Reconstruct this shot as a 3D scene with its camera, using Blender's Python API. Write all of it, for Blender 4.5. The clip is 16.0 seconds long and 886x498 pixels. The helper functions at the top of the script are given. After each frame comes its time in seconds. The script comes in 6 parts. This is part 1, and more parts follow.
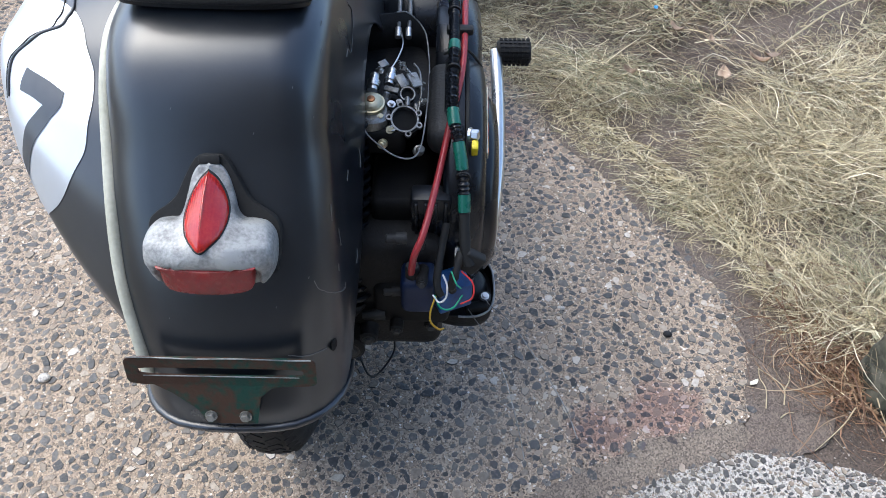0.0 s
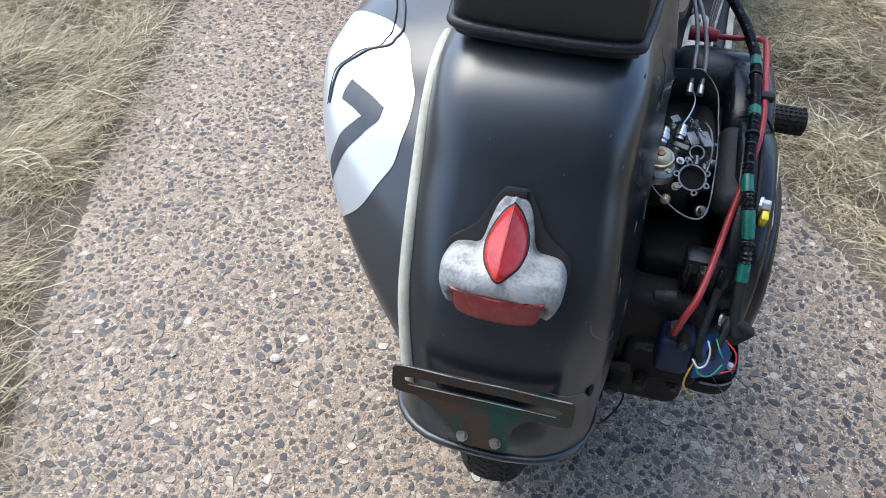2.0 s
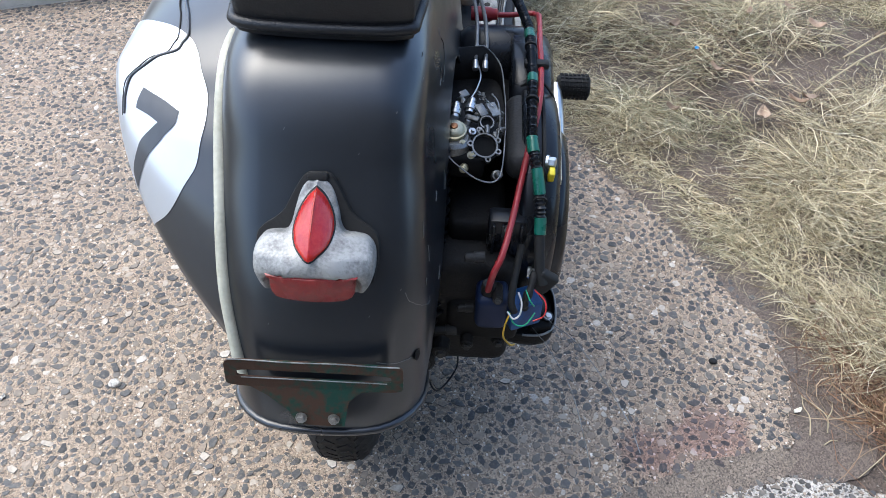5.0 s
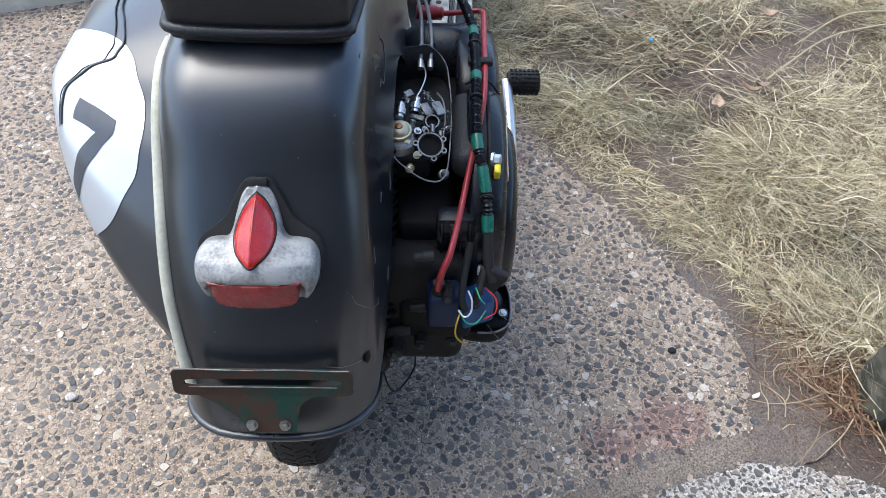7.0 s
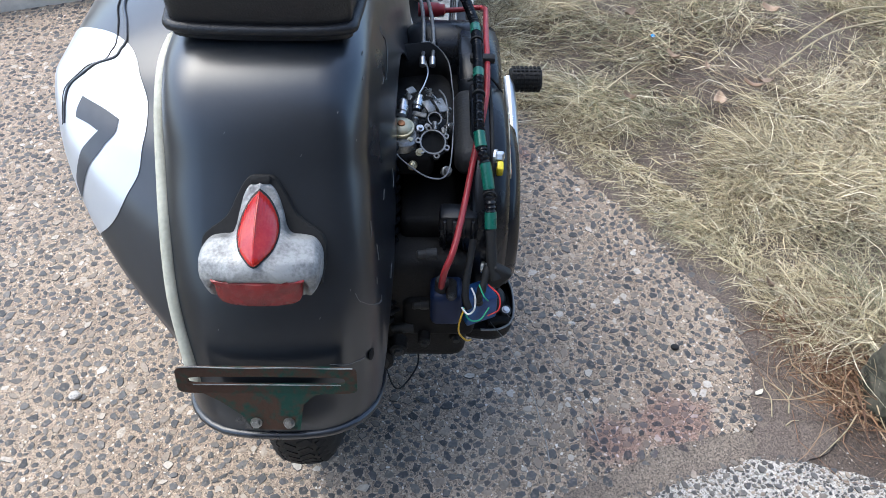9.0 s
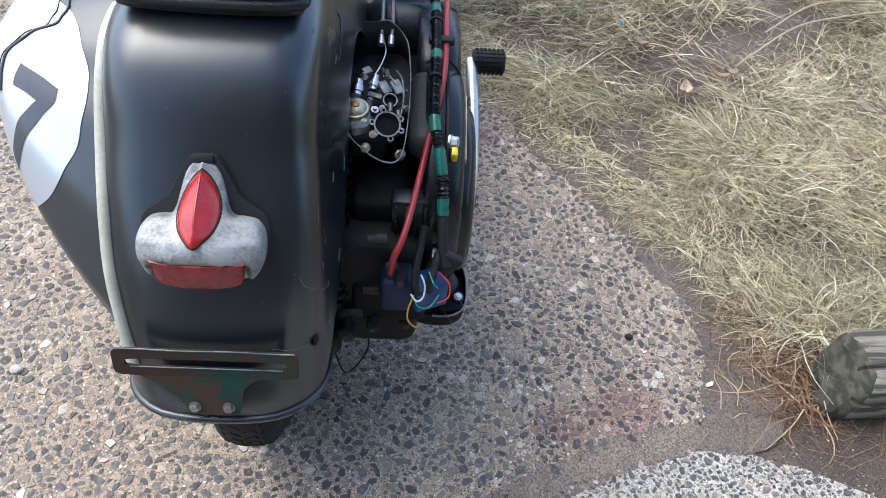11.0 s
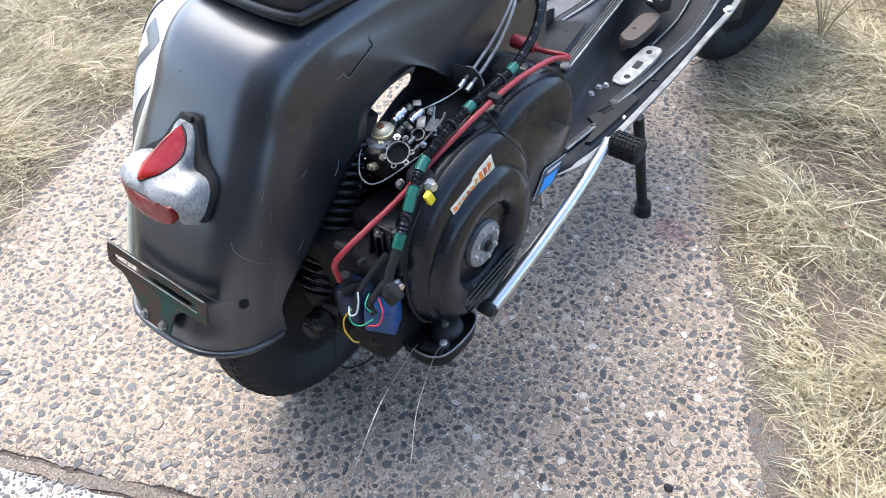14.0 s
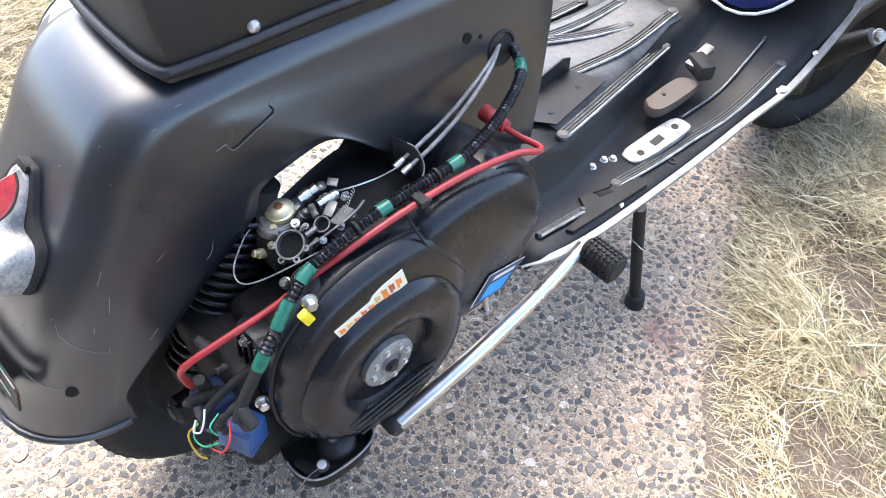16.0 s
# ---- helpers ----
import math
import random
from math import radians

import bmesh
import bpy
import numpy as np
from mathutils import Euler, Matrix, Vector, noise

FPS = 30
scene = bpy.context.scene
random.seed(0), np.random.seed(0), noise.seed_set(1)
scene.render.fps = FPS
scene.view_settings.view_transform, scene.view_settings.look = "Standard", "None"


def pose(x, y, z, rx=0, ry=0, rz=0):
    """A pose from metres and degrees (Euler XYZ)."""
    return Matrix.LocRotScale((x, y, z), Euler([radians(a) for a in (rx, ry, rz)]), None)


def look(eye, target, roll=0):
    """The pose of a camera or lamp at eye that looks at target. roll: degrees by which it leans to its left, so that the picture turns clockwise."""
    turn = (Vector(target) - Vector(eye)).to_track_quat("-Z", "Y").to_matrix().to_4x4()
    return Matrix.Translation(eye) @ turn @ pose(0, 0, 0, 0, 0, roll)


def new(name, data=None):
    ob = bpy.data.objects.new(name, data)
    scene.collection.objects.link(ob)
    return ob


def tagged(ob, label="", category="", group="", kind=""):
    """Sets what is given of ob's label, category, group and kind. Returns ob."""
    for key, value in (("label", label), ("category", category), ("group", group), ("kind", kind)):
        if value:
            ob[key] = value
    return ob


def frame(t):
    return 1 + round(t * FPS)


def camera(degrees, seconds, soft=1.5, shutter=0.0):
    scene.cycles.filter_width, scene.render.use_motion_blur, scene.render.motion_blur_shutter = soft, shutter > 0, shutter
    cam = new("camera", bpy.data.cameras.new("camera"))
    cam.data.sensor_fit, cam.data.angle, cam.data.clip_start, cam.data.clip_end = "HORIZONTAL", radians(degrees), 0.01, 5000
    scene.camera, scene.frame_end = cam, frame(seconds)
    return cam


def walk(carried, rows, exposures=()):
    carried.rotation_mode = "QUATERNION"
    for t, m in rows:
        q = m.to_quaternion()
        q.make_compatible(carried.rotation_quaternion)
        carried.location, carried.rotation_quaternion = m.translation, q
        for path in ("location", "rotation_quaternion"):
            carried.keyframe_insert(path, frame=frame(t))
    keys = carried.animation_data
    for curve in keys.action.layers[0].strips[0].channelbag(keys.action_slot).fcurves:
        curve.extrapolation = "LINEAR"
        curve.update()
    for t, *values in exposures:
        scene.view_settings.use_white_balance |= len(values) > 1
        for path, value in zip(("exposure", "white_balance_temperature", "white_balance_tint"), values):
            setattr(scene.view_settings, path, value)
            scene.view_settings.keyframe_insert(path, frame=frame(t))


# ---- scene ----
cam = camera(55.8, 16.0, soft=0.7)
EXPOSURES = [(0, 1.76, 5950, 4), (11, 1.78, 5950, 4), (12.5, 2.2, 6050, 5), (14.5, 2.53, 6100, 6), (16, 2.97, 6550, 8)]
PATH = [
    (0, (0.242, -0.763, 1.174), (0.237, 0.602, -0.288), 0.9),
    (0.5, (0.227, -0.771, 1.165), (0.196, 0.559, -0.327), -1.3),
    (1, (0.164, -0.785, 1.175), (-0.017, 0.54, -0.312), -1.2),
    (1.5, (0.12, -0.776, 1.192), (-0.193, 0.587, -0.237), 0.1),
    (2, (0.103, -0.775, 1.193), (-0.267, 0.583, -0.229), -0.0),
    (2.5, (0.108, -0.776, 1.197), (-0.203, 0.596, -0.224), 0.5),
    (3, (0.136, -0.784, 1.199), (-0.053, 0.62, -0.213), 1.0),
    (3.5, (0.153, -0.808, 1.205), (0.048, 0.609, -0.204), -0.7),
    (4, (0.156, -0.814, 1.202), (0.102, 0.606, -0.206), 0.7),
    (4.2, (0.154, -0.818, 1.206), (0.107, 0.602, -0.202), 1.4),
    (6.5, (0.185, -0.82, 1.205), (0.189, 0.594, -0.21), 1.5),
    (7, (0.194, -0.815, 1.208), (0.22, 0.599, -0.205), 1.5),
    (7.5, (0.195, -0.813, 1.207), (0.227, 0.597, -0.211), 1.7),
    (8, (0.187, -0.813, 1.208), (0.22, 0.599, -0.209), 1.6),
    (10.5, (0.201, -0.82, 1.205), (0.21, 0.585, -0.218), 0.7),
    (11, (0.216, -0.793, 1.204), (0.312, 0.576, -0.251), 5.3),
    (11.5, (0.318, -0.835, 1.199), (0.186, 0.573, -0.215), -0.9),
    (12, (0.455, -0.913, 1.224), (0.052, 0.498, -0.134), -4.0),
    (12.5, (0.506, -0.831, 1.213), (0.053, 0.559, -0.151), -3.1),
    (13, (0.548, -0.658, 1.206), (0.199, 0.702, -0.218), 3.0),
    (13.5, (0.631, -0.626, 1.187), (0.018, 0.643, -0.232), -0.3),
    (14, (0.794, -0.628, 1.222), (-0.102, 0.504, -0.162), -2.0),
    (14.5, (0.84, -0.588, 1.229), (-0.136, 0.493, -0.142), -4.2),
    (15, (0.776, -0.435, 1.208), (-0.092, 0.671, -0.214), 2.0),
    (15.5, (0.724, -0.316, 1.184), (0.0, 0.751, -0.344), 7.2),
    (16, (0.725, -0.281, 1.21), (-0.207, 0.704, -0.26), 5.4),
]
walk(cam, [(t, look(eye, target, roll)) for t, eye, target, roll in PATH],
     exposures=EXPOSURES)

# ---- light ----
world = bpy.data.worlds.new("overcast_sky")
scene.world = world
world.use_nodes = True
wn, wl = world.node_tree.nodes, world.node_tree.links
sky = wn.new("ShaderNodeTexSky")
sky.sky_type, sky.sun_disc = "NISHITA", False
sky.sun_elevation, sky.sun_rotation = radians(61), radians(-71.6)
sky.dust_density, sky.air_density, sky.ozone_density = 2.5, 0.7, 0.0
wl.new(sky.outputs["Color"], wn["Background"].inputs["Color"])
wn["Background"].inputs["Strength"].default_value = 0.15
sun = new("sun", bpy.data.lights.new("sun", "SUN"))
sun.data.energy, sun.data.angle, sun.data.color = 0.46, radians(60), (1.0, 0.965, 0.91)
sun.matrix_world = look((-0.460, 0.153, 0.875), (0, 0, 0))


# ---- materials ----
def material(name, base, rough=0.6, metal=0.0, second=None, scale=20.0, amount=0.5, bump=0.0, bump_scale=200.0,
             rough_var=0.1, island=0.0, objrand=0.0, coat=0.0, spec=0.5, span=(0.52, 0.95)):
    """A node material: two-scale colour variation, uneven roughness and fine relief."""
    m = bpy.data.materials.new(name)
    m.use_nodes = True
    n, l = m.node_tree.nodes, m.node_tree.links
    b = n["Principled BSDF"]
    b.inputs["Metallic"].default_value = metal
    b.inputs["Coat Weight"].default_value = coat
    b.inputs["Coat Roughness"].default_value = 0.27
    b.inputs["Specular IOR Level"].default_value = spec
    tc = n.new("ShaderNodeTexCoord")
    big, fine = n.new("ShaderNodeTexNoise"), n.new("ShaderNodeTexNoise")
    for t, s, d in ((big, scale, 4.0), (fine, scale * 9.0, 3.0)):
        t.inputs["Scale"].default_value, t.inputs["Detail"].default_value = s, d
        l.new(tc.outputs["Object"], t.inputs["Vector"])
    add = n.new("ShaderNodeMath")
    add.operation = "MULTIPLY_ADD"
    add.inputs[1].default_value = 0.45
    l.new(fine.outputs["Fac"], add.inputs[0])
    l.new(big.outputs["Fac"], add.inputs[2])
    ramp = n.new("ShaderNodeMapRange")
    ramp.inputs["From Min"].default_value, ramp.inputs["From Max"].default_value = span
    ramp.inputs["To Max"].default_value = amount
    l.new(add.outputs[0], ramp.inputs["Value"])
    mix = n.new("ShaderNodeMix")
    mix.data_type = "RGBA"
    l.new(ramp.outputs["Result"], mix.inputs["Factor"])
    mix.inputs["A"].default_value = (*base, 1)
    mix.inputs["B"].default_value = (*(second or tuple(min(1, c * 1.5 + 0.01) for c in base)), 1)
    colour = mix.outputs["Result"]
    if island or objrand:
        src = n.new("ShaderNodeNewGeometry").outputs["Random Per Island"] if island else n.new("ShaderNodeObjectInfo").outputs["Random"]
        hsv = n.new("ShaderNodeHueSaturation")
        mr = n.new("ShaderNodeMapRange")
        k = island or objrand
        mr.inputs["To Min"].default_value, mr.inputs["To Max"].default_value = 1 - k, 1 + k
        l.new(src, mr.inputs["Value"])
        l.new(mr.outputs["Result"], hsv.inputs["Value"])
        l.new(colour, hsv.inputs["Color"])
        colour = hsv.outputs["Color"]
    l.new(colour, b.inputs["Base Color"])
    rr = n.new("ShaderNodeMapRange")
    rr.inputs["From Min"].default_value, rr.inputs["From Max"].default_value = 0.3, 0.7
    rr.inputs["To Min"].default_value, rr.inputs["To Max"].default_value = max(0.02, rough - rough_var), min(1, rough + rough_var)
    l.new(big.outputs["Fac"], rr.inputs["Value"])
    l.new(rr.outputs["Result"], b.inputs["Roughness"])
    if bump:
        bn, bt = n.new("ShaderNodeBump"), n.new("ShaderNodeTexNoise")
        bt.inputs["Scale"].default_value, bt.inputs["Detail"].default_value = bump_scale, 4.0
        l.new(tc.outputs["Object"], bt.inputs["Vector"])
        bn.inputs["Strength"].default_value, bn.inputs["Distance"].default_value = bump, 0.002
        l.new(bt.outputs["Fac"], bn.inputs["Height"])
        l.new(bn.outputs["Normal"], b.inputs["Normal"])
    return m


BLACK = material("satin_black_paint", (0.006, 0.008, 0.0112), 0.33, second=(0.011, 0.0138, 0.0178), scale=7, amount=0.8, rough_var=0.07, bump=0.04, bump_scale=300, coat=0.6, spec=0.62)
GREY = material("charcoal_cowl_paint", (0.024, 0.026, 0.030), 0.34, second=(0.038, 0.039, 0.043), scale=6, amount=0.6, rough_var=0.06, coat=0.5)
WHITE = material("silver_white_roundel_paint", (0.60, 0.62, 0.65), 0.34, metal=0.55, second=(0.66, 0.68, 0.71), scale=8, rough_var=0.05)
NUMERAL = material("dark_numeral_paint", (0.05, 0.053, 0.06), 0.36, scale=8)
TRIM = material("aged_cream_rubber", (0.55, 0.54, 0.44), 0.6, second=(0.30, 0.29, 0.22), scale=18, amount=0.8, bump=0.15)
VINYL = material("black_seat_vinyl", (0.007, 0.007, 0.008), 0.44, second=(0.013, 0.013, 0.014), scale=15, bump=0.35, bump_scale=420)
ENGINE = material("oily_engine_casting", (0.008, 0.008, 0.008), 0.6, second=(0.020, 0.018, 0.016), scale=25, amount=0.8, bump=0.4, bump_scale=350, rough_var=0.2, spec=0.2)
SHROUD = material("black_plastic_shroud", (0.0065, 0.0078, 0.0105), 0.27, second=(0.013, 0.0145, 0.018), scale=14, bump=0.08, bump_scale=500, coat=0.1, spec=0.30)
RUBBER = material("black_rubber", (0.010, 0.010, 0.010), 0.7, second=(0.025, 0.024, 0.022), scale=30, bump=0.3, spec=0.35)
CAST = material("corroded_cast_aluminium", (0.36, 0.36, 0.345), 0.55, metal=0.25, second=(0.15, 0.15, 0.148), scale=32, amount=0.9, span=(0.62, 0.86), bump=0.3, bump_scale=260, rough_var=0.12)
ALU = material("dull_aluminium", (0.52, 0.52, 0.5), 0.42, metal=0.75, second=(0.3, 0.29, 0.27), scale=40, amount=0.8, bump=0.2)
STEEL = material("polished_steel", (0.66, 0.66, 0.65), 0.30, metal=0.95, second=(0.5, 0.48, 0.46), scale=25, amount=0.5, rough_var=0.05)
ZINC = material("greasy_zinc_casting", (0.32, 0.32, 0.31), 0.42, metal=0.7, second=(0.12, 0.11, 0.09), scale=60, amount=0.9, bump=0.3)
BRASS = material("dull_brass_cap", (0.55, 0.47, 0.28), 0.4, metal=0.7, second=(0.6, 0.58, 0.48), scale=60)
RUST = material("rusty_green_bracket", (0.010, 0.040, 0.029), 0.6, second=(0.050, 0.027, 0.017), scale=15, amount=1.0, bump=0.5, spec=0.2, span=(0.66, 0.80))
REDHOSE = material("red_silicone_lead", (0.30, 0.020, 0.026), 0.38, second=(0.22, 0.03, 0.03), scale=40)
PIT = material("sooty_steel_and_notch_shadow", (0.006, 0.006, 0.0065), 0.65, second=(0.018, 0.017, 0.015), scale=30, amount=0.7, bump=0.2, spec=0.15)
DULL = material("grimy_grey_casting", (0.014, 0.0145, 0.015), 0.6, metal=0.2, second=(0.035, 0.034, 0.032), scale=35, amount=1.0, bump=0.4)
GREENTAPE = material("green_insulation_tape", (0.010, 0.105, 0.070), 0.3, second=(0.016, 0.16, 0.11), scale=80)
YELLOW = material("yellow_plastic", (0.75, 0.58, 0.02), 0.4)
BLUE = material("blue_plastic", (0.004, 0.07, 0.235), 0.42, second=(0.008, 0.025, 0.09), scale=40, amount=0.8)
WIREGREEN = material("green_wire_sheath", (0.02, 0.28, 0.14), 0.4)
WIRERED = material("red_wire_sheath", (0.45, 0.02, 0.02), 0.4)
WIREWHITE = material("white_wire_sheath", (0.55, 0.55, 0.53), 0.4)
WIREYELLOW = material("mustard_wire_sheath", (0.5, 0.3, 0.02), 0.4)
PAPER = material("pale_sticker", (0.7, 0.64, 0.5), 0.45)
ORANGE = material("orange_sticker_ink", (0.75, 0.2, 0.03), 0.45)
OCHRE = material("ochre_sticker_ink", (0.62, 0.33, 0.08), 0.45)
RUSTINK = material("brick_sticker_ink", (0.48, 0.10, 0.04), 0.45)
NAVY = material("navy_sticker_ink", (0.02, 0.03, 0.06), 0.4)
SKYBLUE = material("sky_blue_sticker_ink", (0.02, 0.28, 0.72), 0.4)
BAG = material("blue_vinyl", (0.012, 0.02, 0.11), 0.4, scale=12, bump=0.2)
FLOOR = material("scuffed_floorboard_paint", (0.011, 0.0115, 0.0125), 0.42, second=(0.034, 0.034, 0.034), scale=16, amount=0.5, bump=0.15, rough_var=0.12, spec=0.22)
WORN_SKYLIT = material("foot_worn_paint_with_sky_sheen", (0.035, 0.036, 0.038), 0.48, second=(0.12, 0.122, 0.124), scale=11, amount=0.9, bump=0.2, rough_var=0.1)
RIBBED = material("worn_rail_rubber", (0.03, 0.03, 0.03), 0.55, second=(0.10, 0.098, 0.094), scale=60, amount=0.8, bump=0.3)
BARE = material("worn_bare_metal", (0.13, 0.135, 0.135), 0.55, metal=0.4, second=(0.34, 0.345, 0.34), scale=50, amount=1.0, bump=0.3)
BROWN = material("worn_brown_pedal_rubber", (0.05, 0.038, 0.032), 0.6, second=(0.10, 0.075, 0.06), scale=30)
# Bare scratches, and the painted lit edge of the tail's notch.
SCRATCH_AND_LIT_EDGE = material("bare_scratch_and_lit_edge", (0.11, 0.11, 0.107), 0.6)
COIL = material("navy_coil_plastic", (0.004, 0.013, 0.05), 0.5, second=(0.008, 0.016, 0.035), scale=40, spec=0.3)
EDGEALU = material("scuffed_edge_alloy", (0.31, 0.31, 0.30), 0.55, metal=0.4, second=(0.16, 0.155, 0.15), scale=30, amount=0.9, bump=0.3)


def red_plastic(name, ribs):
    m = material(name, (0.42, 0.005, 0.008), 0.12, second=(0.62, 0.04, 0.018), scale=45, amount=0.8)
    n, l = m.node_tree.nodes, m.node_tree.links
    b = n["Principled BSDF"]
    b.inputs["Transmission Weight"].default_value = 0.25
    b.inputs["Coat Weight"].default_value = 0.35
    b.inputs["Coat Roughness"].default_value = 0.08
    tc, w, bn = n.new("ShaderNodeTexCoord"), n.new("ShaderNodeTexVoronoi" if ribs == 0 else "ShaderNodeTexWave"), n.new("ShaderNodeBump")
    l.new(tc.outputs["Object"], w.inputs["Vector"])
    w.inputs["Scale"].default_value = ribs or 220
    l.new(w.outputs[0], bn.inputs["Height"])
    bn.inputs["Strength"].default_value, bn.inputs["Distance"].default_value = (0.35 if ribs == 0 else 0.12), 0.0015
    l.new(bn.outputs["Normal"], b.inputs["Normal"])
    return m


LENS = red_plastic("ribbed_red_lens", 110)
REFLECT = material("red_prismatic_reflector", (0.15, 0.005, 0.007), 0.26, second=(0.30, 0.012, 0.012), scale=60, amount=0.7, bump=0.25, bump_scale=700)


# ---- mesh helpers ----
def mesh_object(name, verts, faces, mat, parent=None, label="", sharp=35, smooth=True):
    me = bpy.data.meshes.new(name)
    me.from_pydata([tuple(v) for v in verts], [], faces)
    bm = bmesh.new()
    bm.from_mesh(me)
    bmesh.ops.recalc_face_normals(bm, faces=bm.faces)
    bm.to_mesh(me)
    bm.free()
    if smooth:
        me.shade_smooth()
        me.set_sharp_from_angle(angle=radians(sharp))
    me.materials.append(mat)
    ob = new(name, me)
    ob.parent = parent
    if label:
        tagged(ob, label)
    return ob


def part(name, bm, mat, parent, label="", sharp=35):
    me = bpy.data.meshes.new(name)
    bmesh.ops.recalc_face_normals(bm, faces=bm.faces)
    bm.to_mesh(me)
    bm.free()
    me.shade_smooth()
    me.set_sharp_from_angle(angle=radians(sharp))
    me.materials.append(mat)
    ob = new(name, me)
    ob.parent = parent
    if label:
        tagged(ob, label)
    return ob


def thing(name, label, category, at=(0, 0, 0), group="", kind=""):
    ob = new(name)
    ob.location = at
    ob.empty_display_size = 0.05
    return tagged(ob, label, category, group, kind)


def solid(ob, thickness, offset=-1):
    mod = ob.modifiers.new("thickness", "SOLIDIFY")
    mod.thickness, mod.offset = thickness, offset
    return ob


def spline(points, n=8):
    """Catmull-Rom through points, n steps a span."""
    p = [Vector(q) for q in points]
    p = [p[0] * 2 - p[1]] + p + [p[-1] * 2 - p[-2]]
    out = []
    for i in range(1, len(p) - 2):
        a, b, c, d = p[i - 1:i + 3]
        for k in range(n):
            t = k / n
            out.append(0.5 * (2 * b + (c - a) * t + (2 * a - 5 * b + 4 * c - d) * t * t + (3 * b - a - 3 * c + d) * t ** 3))
    return out + [p[-2]]


def tube_bm(points, radius, seg=10, smooth=8, bm=None, corrugate=0.0, pitch=0.005):
    """A tube along points; radius may be a number or a function of 0..1."""
    line = spline(points, smooth) if smooth else [Vector(q) for q in points]
    if corrugate:
        dense, step = [], pitch / 4
        for a, b in zip(line, line[1:]):
            k = max(1, round((b - a).length / step))
            dense += [a.lerp(b, i / k) for i in range(k)]
        line = dense + [line[-1]]
    bm = bm or bmesh.new()
    up = Vector((0, 0, 1))
    rings, travelled = [], 0.0
    for i, p in enumerate(line):
        d = (line[min(i + 1, len(line) - 1)] - line[max(i - 1, 0)]).normalized()
        if i == 0:
            s = d.cross(up if abs(d.z) < 0.9 else Vector((1, 0, 0))).normalized()
        else:
            s = (s - d * s.dot(d)).normalized()
            travelled += (p - line[i - 1]).length
        u = d.cross(s)
        r = radius(i / (len(line) - 1)) if callable(radius) else radius
        if corrugate:
            r *= 1 + corrugate * math.sin(2 * math.pi * travelled / pitch)
        rings.append([bm.verts.new(p + (s * math.cos(2 * math.pi * k / seg) + u * math.sin(2 * math.pi * k / seg)) * r) for k in range(seg)])
    for a, b in zip(rings, rings[1:]):
        for k in range(seg):
            bm.faces.new((a[k], a[(k + 1) % seg], b[(k + 1) % seg], b[k]))
    bm.faces.new(rings[0][::-1])
    bm.faces.new(rings[-1])
    return bm


def tube(name, points, radius, mat, parent, label="", **k):
    return part(name, tube_bm(points, radius, **k), mat, parent, label, sharp=50)


def box_bm(cx, cy, cz, sx, sy, sz, bevel=0.004, seg=2, turn=None, bm=None):
    bm = bm or bmesh.new()
    m = Matrix.Translation((cx, cy, cz)) @ (turn or Matrix()) @ Matrix.Diagonal((sx, sy, sz, 1))
    made = bmesh.ops.create_cube(bm, size=1, matrix=m)["verts"]
    if bevel:
        es = list({e for v in made for e in v.link_edges})
        bmesh.ops.bevel(bm, geom=es, offset=bevel, segments=seg, affect="EDGES", profile=0.5)
    return bm


def box(name, c, s, mat, parent, label="", bevel=0.004, turn=None, seg=2):
    return part(name, box_bm(*c, *s, bevel, seg, turn), mat, parent, label)


def lathe_bm(profile, centre, axis=(1, 0, 0), seg=32, bm=None):
    """profile: (distance along the axis, radius) rows."""
    bm = bm or bmesh.new()
    a = Vector(axis).normalized()
    s = a.cross(Vector((0, 0, 1)) if abs(a.z) < 0.9 else Vector((1, 0, 0))).normalized()
    u = a.cross(s)
    c = Vector(centre)
    rings = [[bm.verts.new(c + a * h + (s * math.cos(2 * math.pi * k / seg) + u * math.sin(2 * math.pi * k / seg)) * max(r, 1e-4)) for k in range(seg)] for h, r in profile]
    for p, q in zip(rings, rings[1:]):
        for k in range(seg):
            bm.faces.new((p[k], p[(k + 1) % seg], q[(k + 1) % seg], q[k]))
    bm.faces.new(rings[0][::-1])
    bm.faces.new(rings[-1])
    return bm


def lathe(name, profile, centre, mat, parent, label="", axis=(1, 0, 0), seg=32):
    return part(name, lathe_bm(profile, centre, axis, seg), mat, parent, label)


def rounded_outline(points, n=6):
    p = [Vector((*q, 0)) for q in points]
    loop = spline(p + [p[0]], n)[:-1]
    return [(q.x, q.y) for q in loop]


def layered_bm(outline, layers, place, bm=None, cap=True):
    """Stacks scaled copies of a closed outline. layers: (scale, height); place(a, b, h) gives the point."""
    bm = bm or bmesh.new()
    ca, cb = sum(p[0] for p in outline) / len(outline), sum(p[1] for p in outline) / len(outline)
    rings = [[bm.verts.new(place(ca + (a - ca) * s, cb + (b - cb) * s, h)) for a, b in outline] for s, h in layers]
    n = len(outline)
    for p, q in zip(rings, rings[1:]):
        for k in range(n):
            bm.faces.new((p[k], p[(k + 1) % n], q[(k + 1) % n], q[k]))
    if cap:
        bm.faces.new(rings[-1])
        bm.faces.new(rings[0][::-1])
    return bm


def hexbolt(name, at, axis, mat, parent, label="", r=0.007, h=0.006):
    bm = lathe_bm([(0, r * 1.35), (h * 0.25, r * 1.35), (h * 0.25, r)], at, axis, 12)
    lathe_bm([(h * 0.2, r), (h * 0.9, r), (h, r * 0.85)], at, axis, 6, bm)
    return part(name, bm, mat, parent, label, sharp=25)


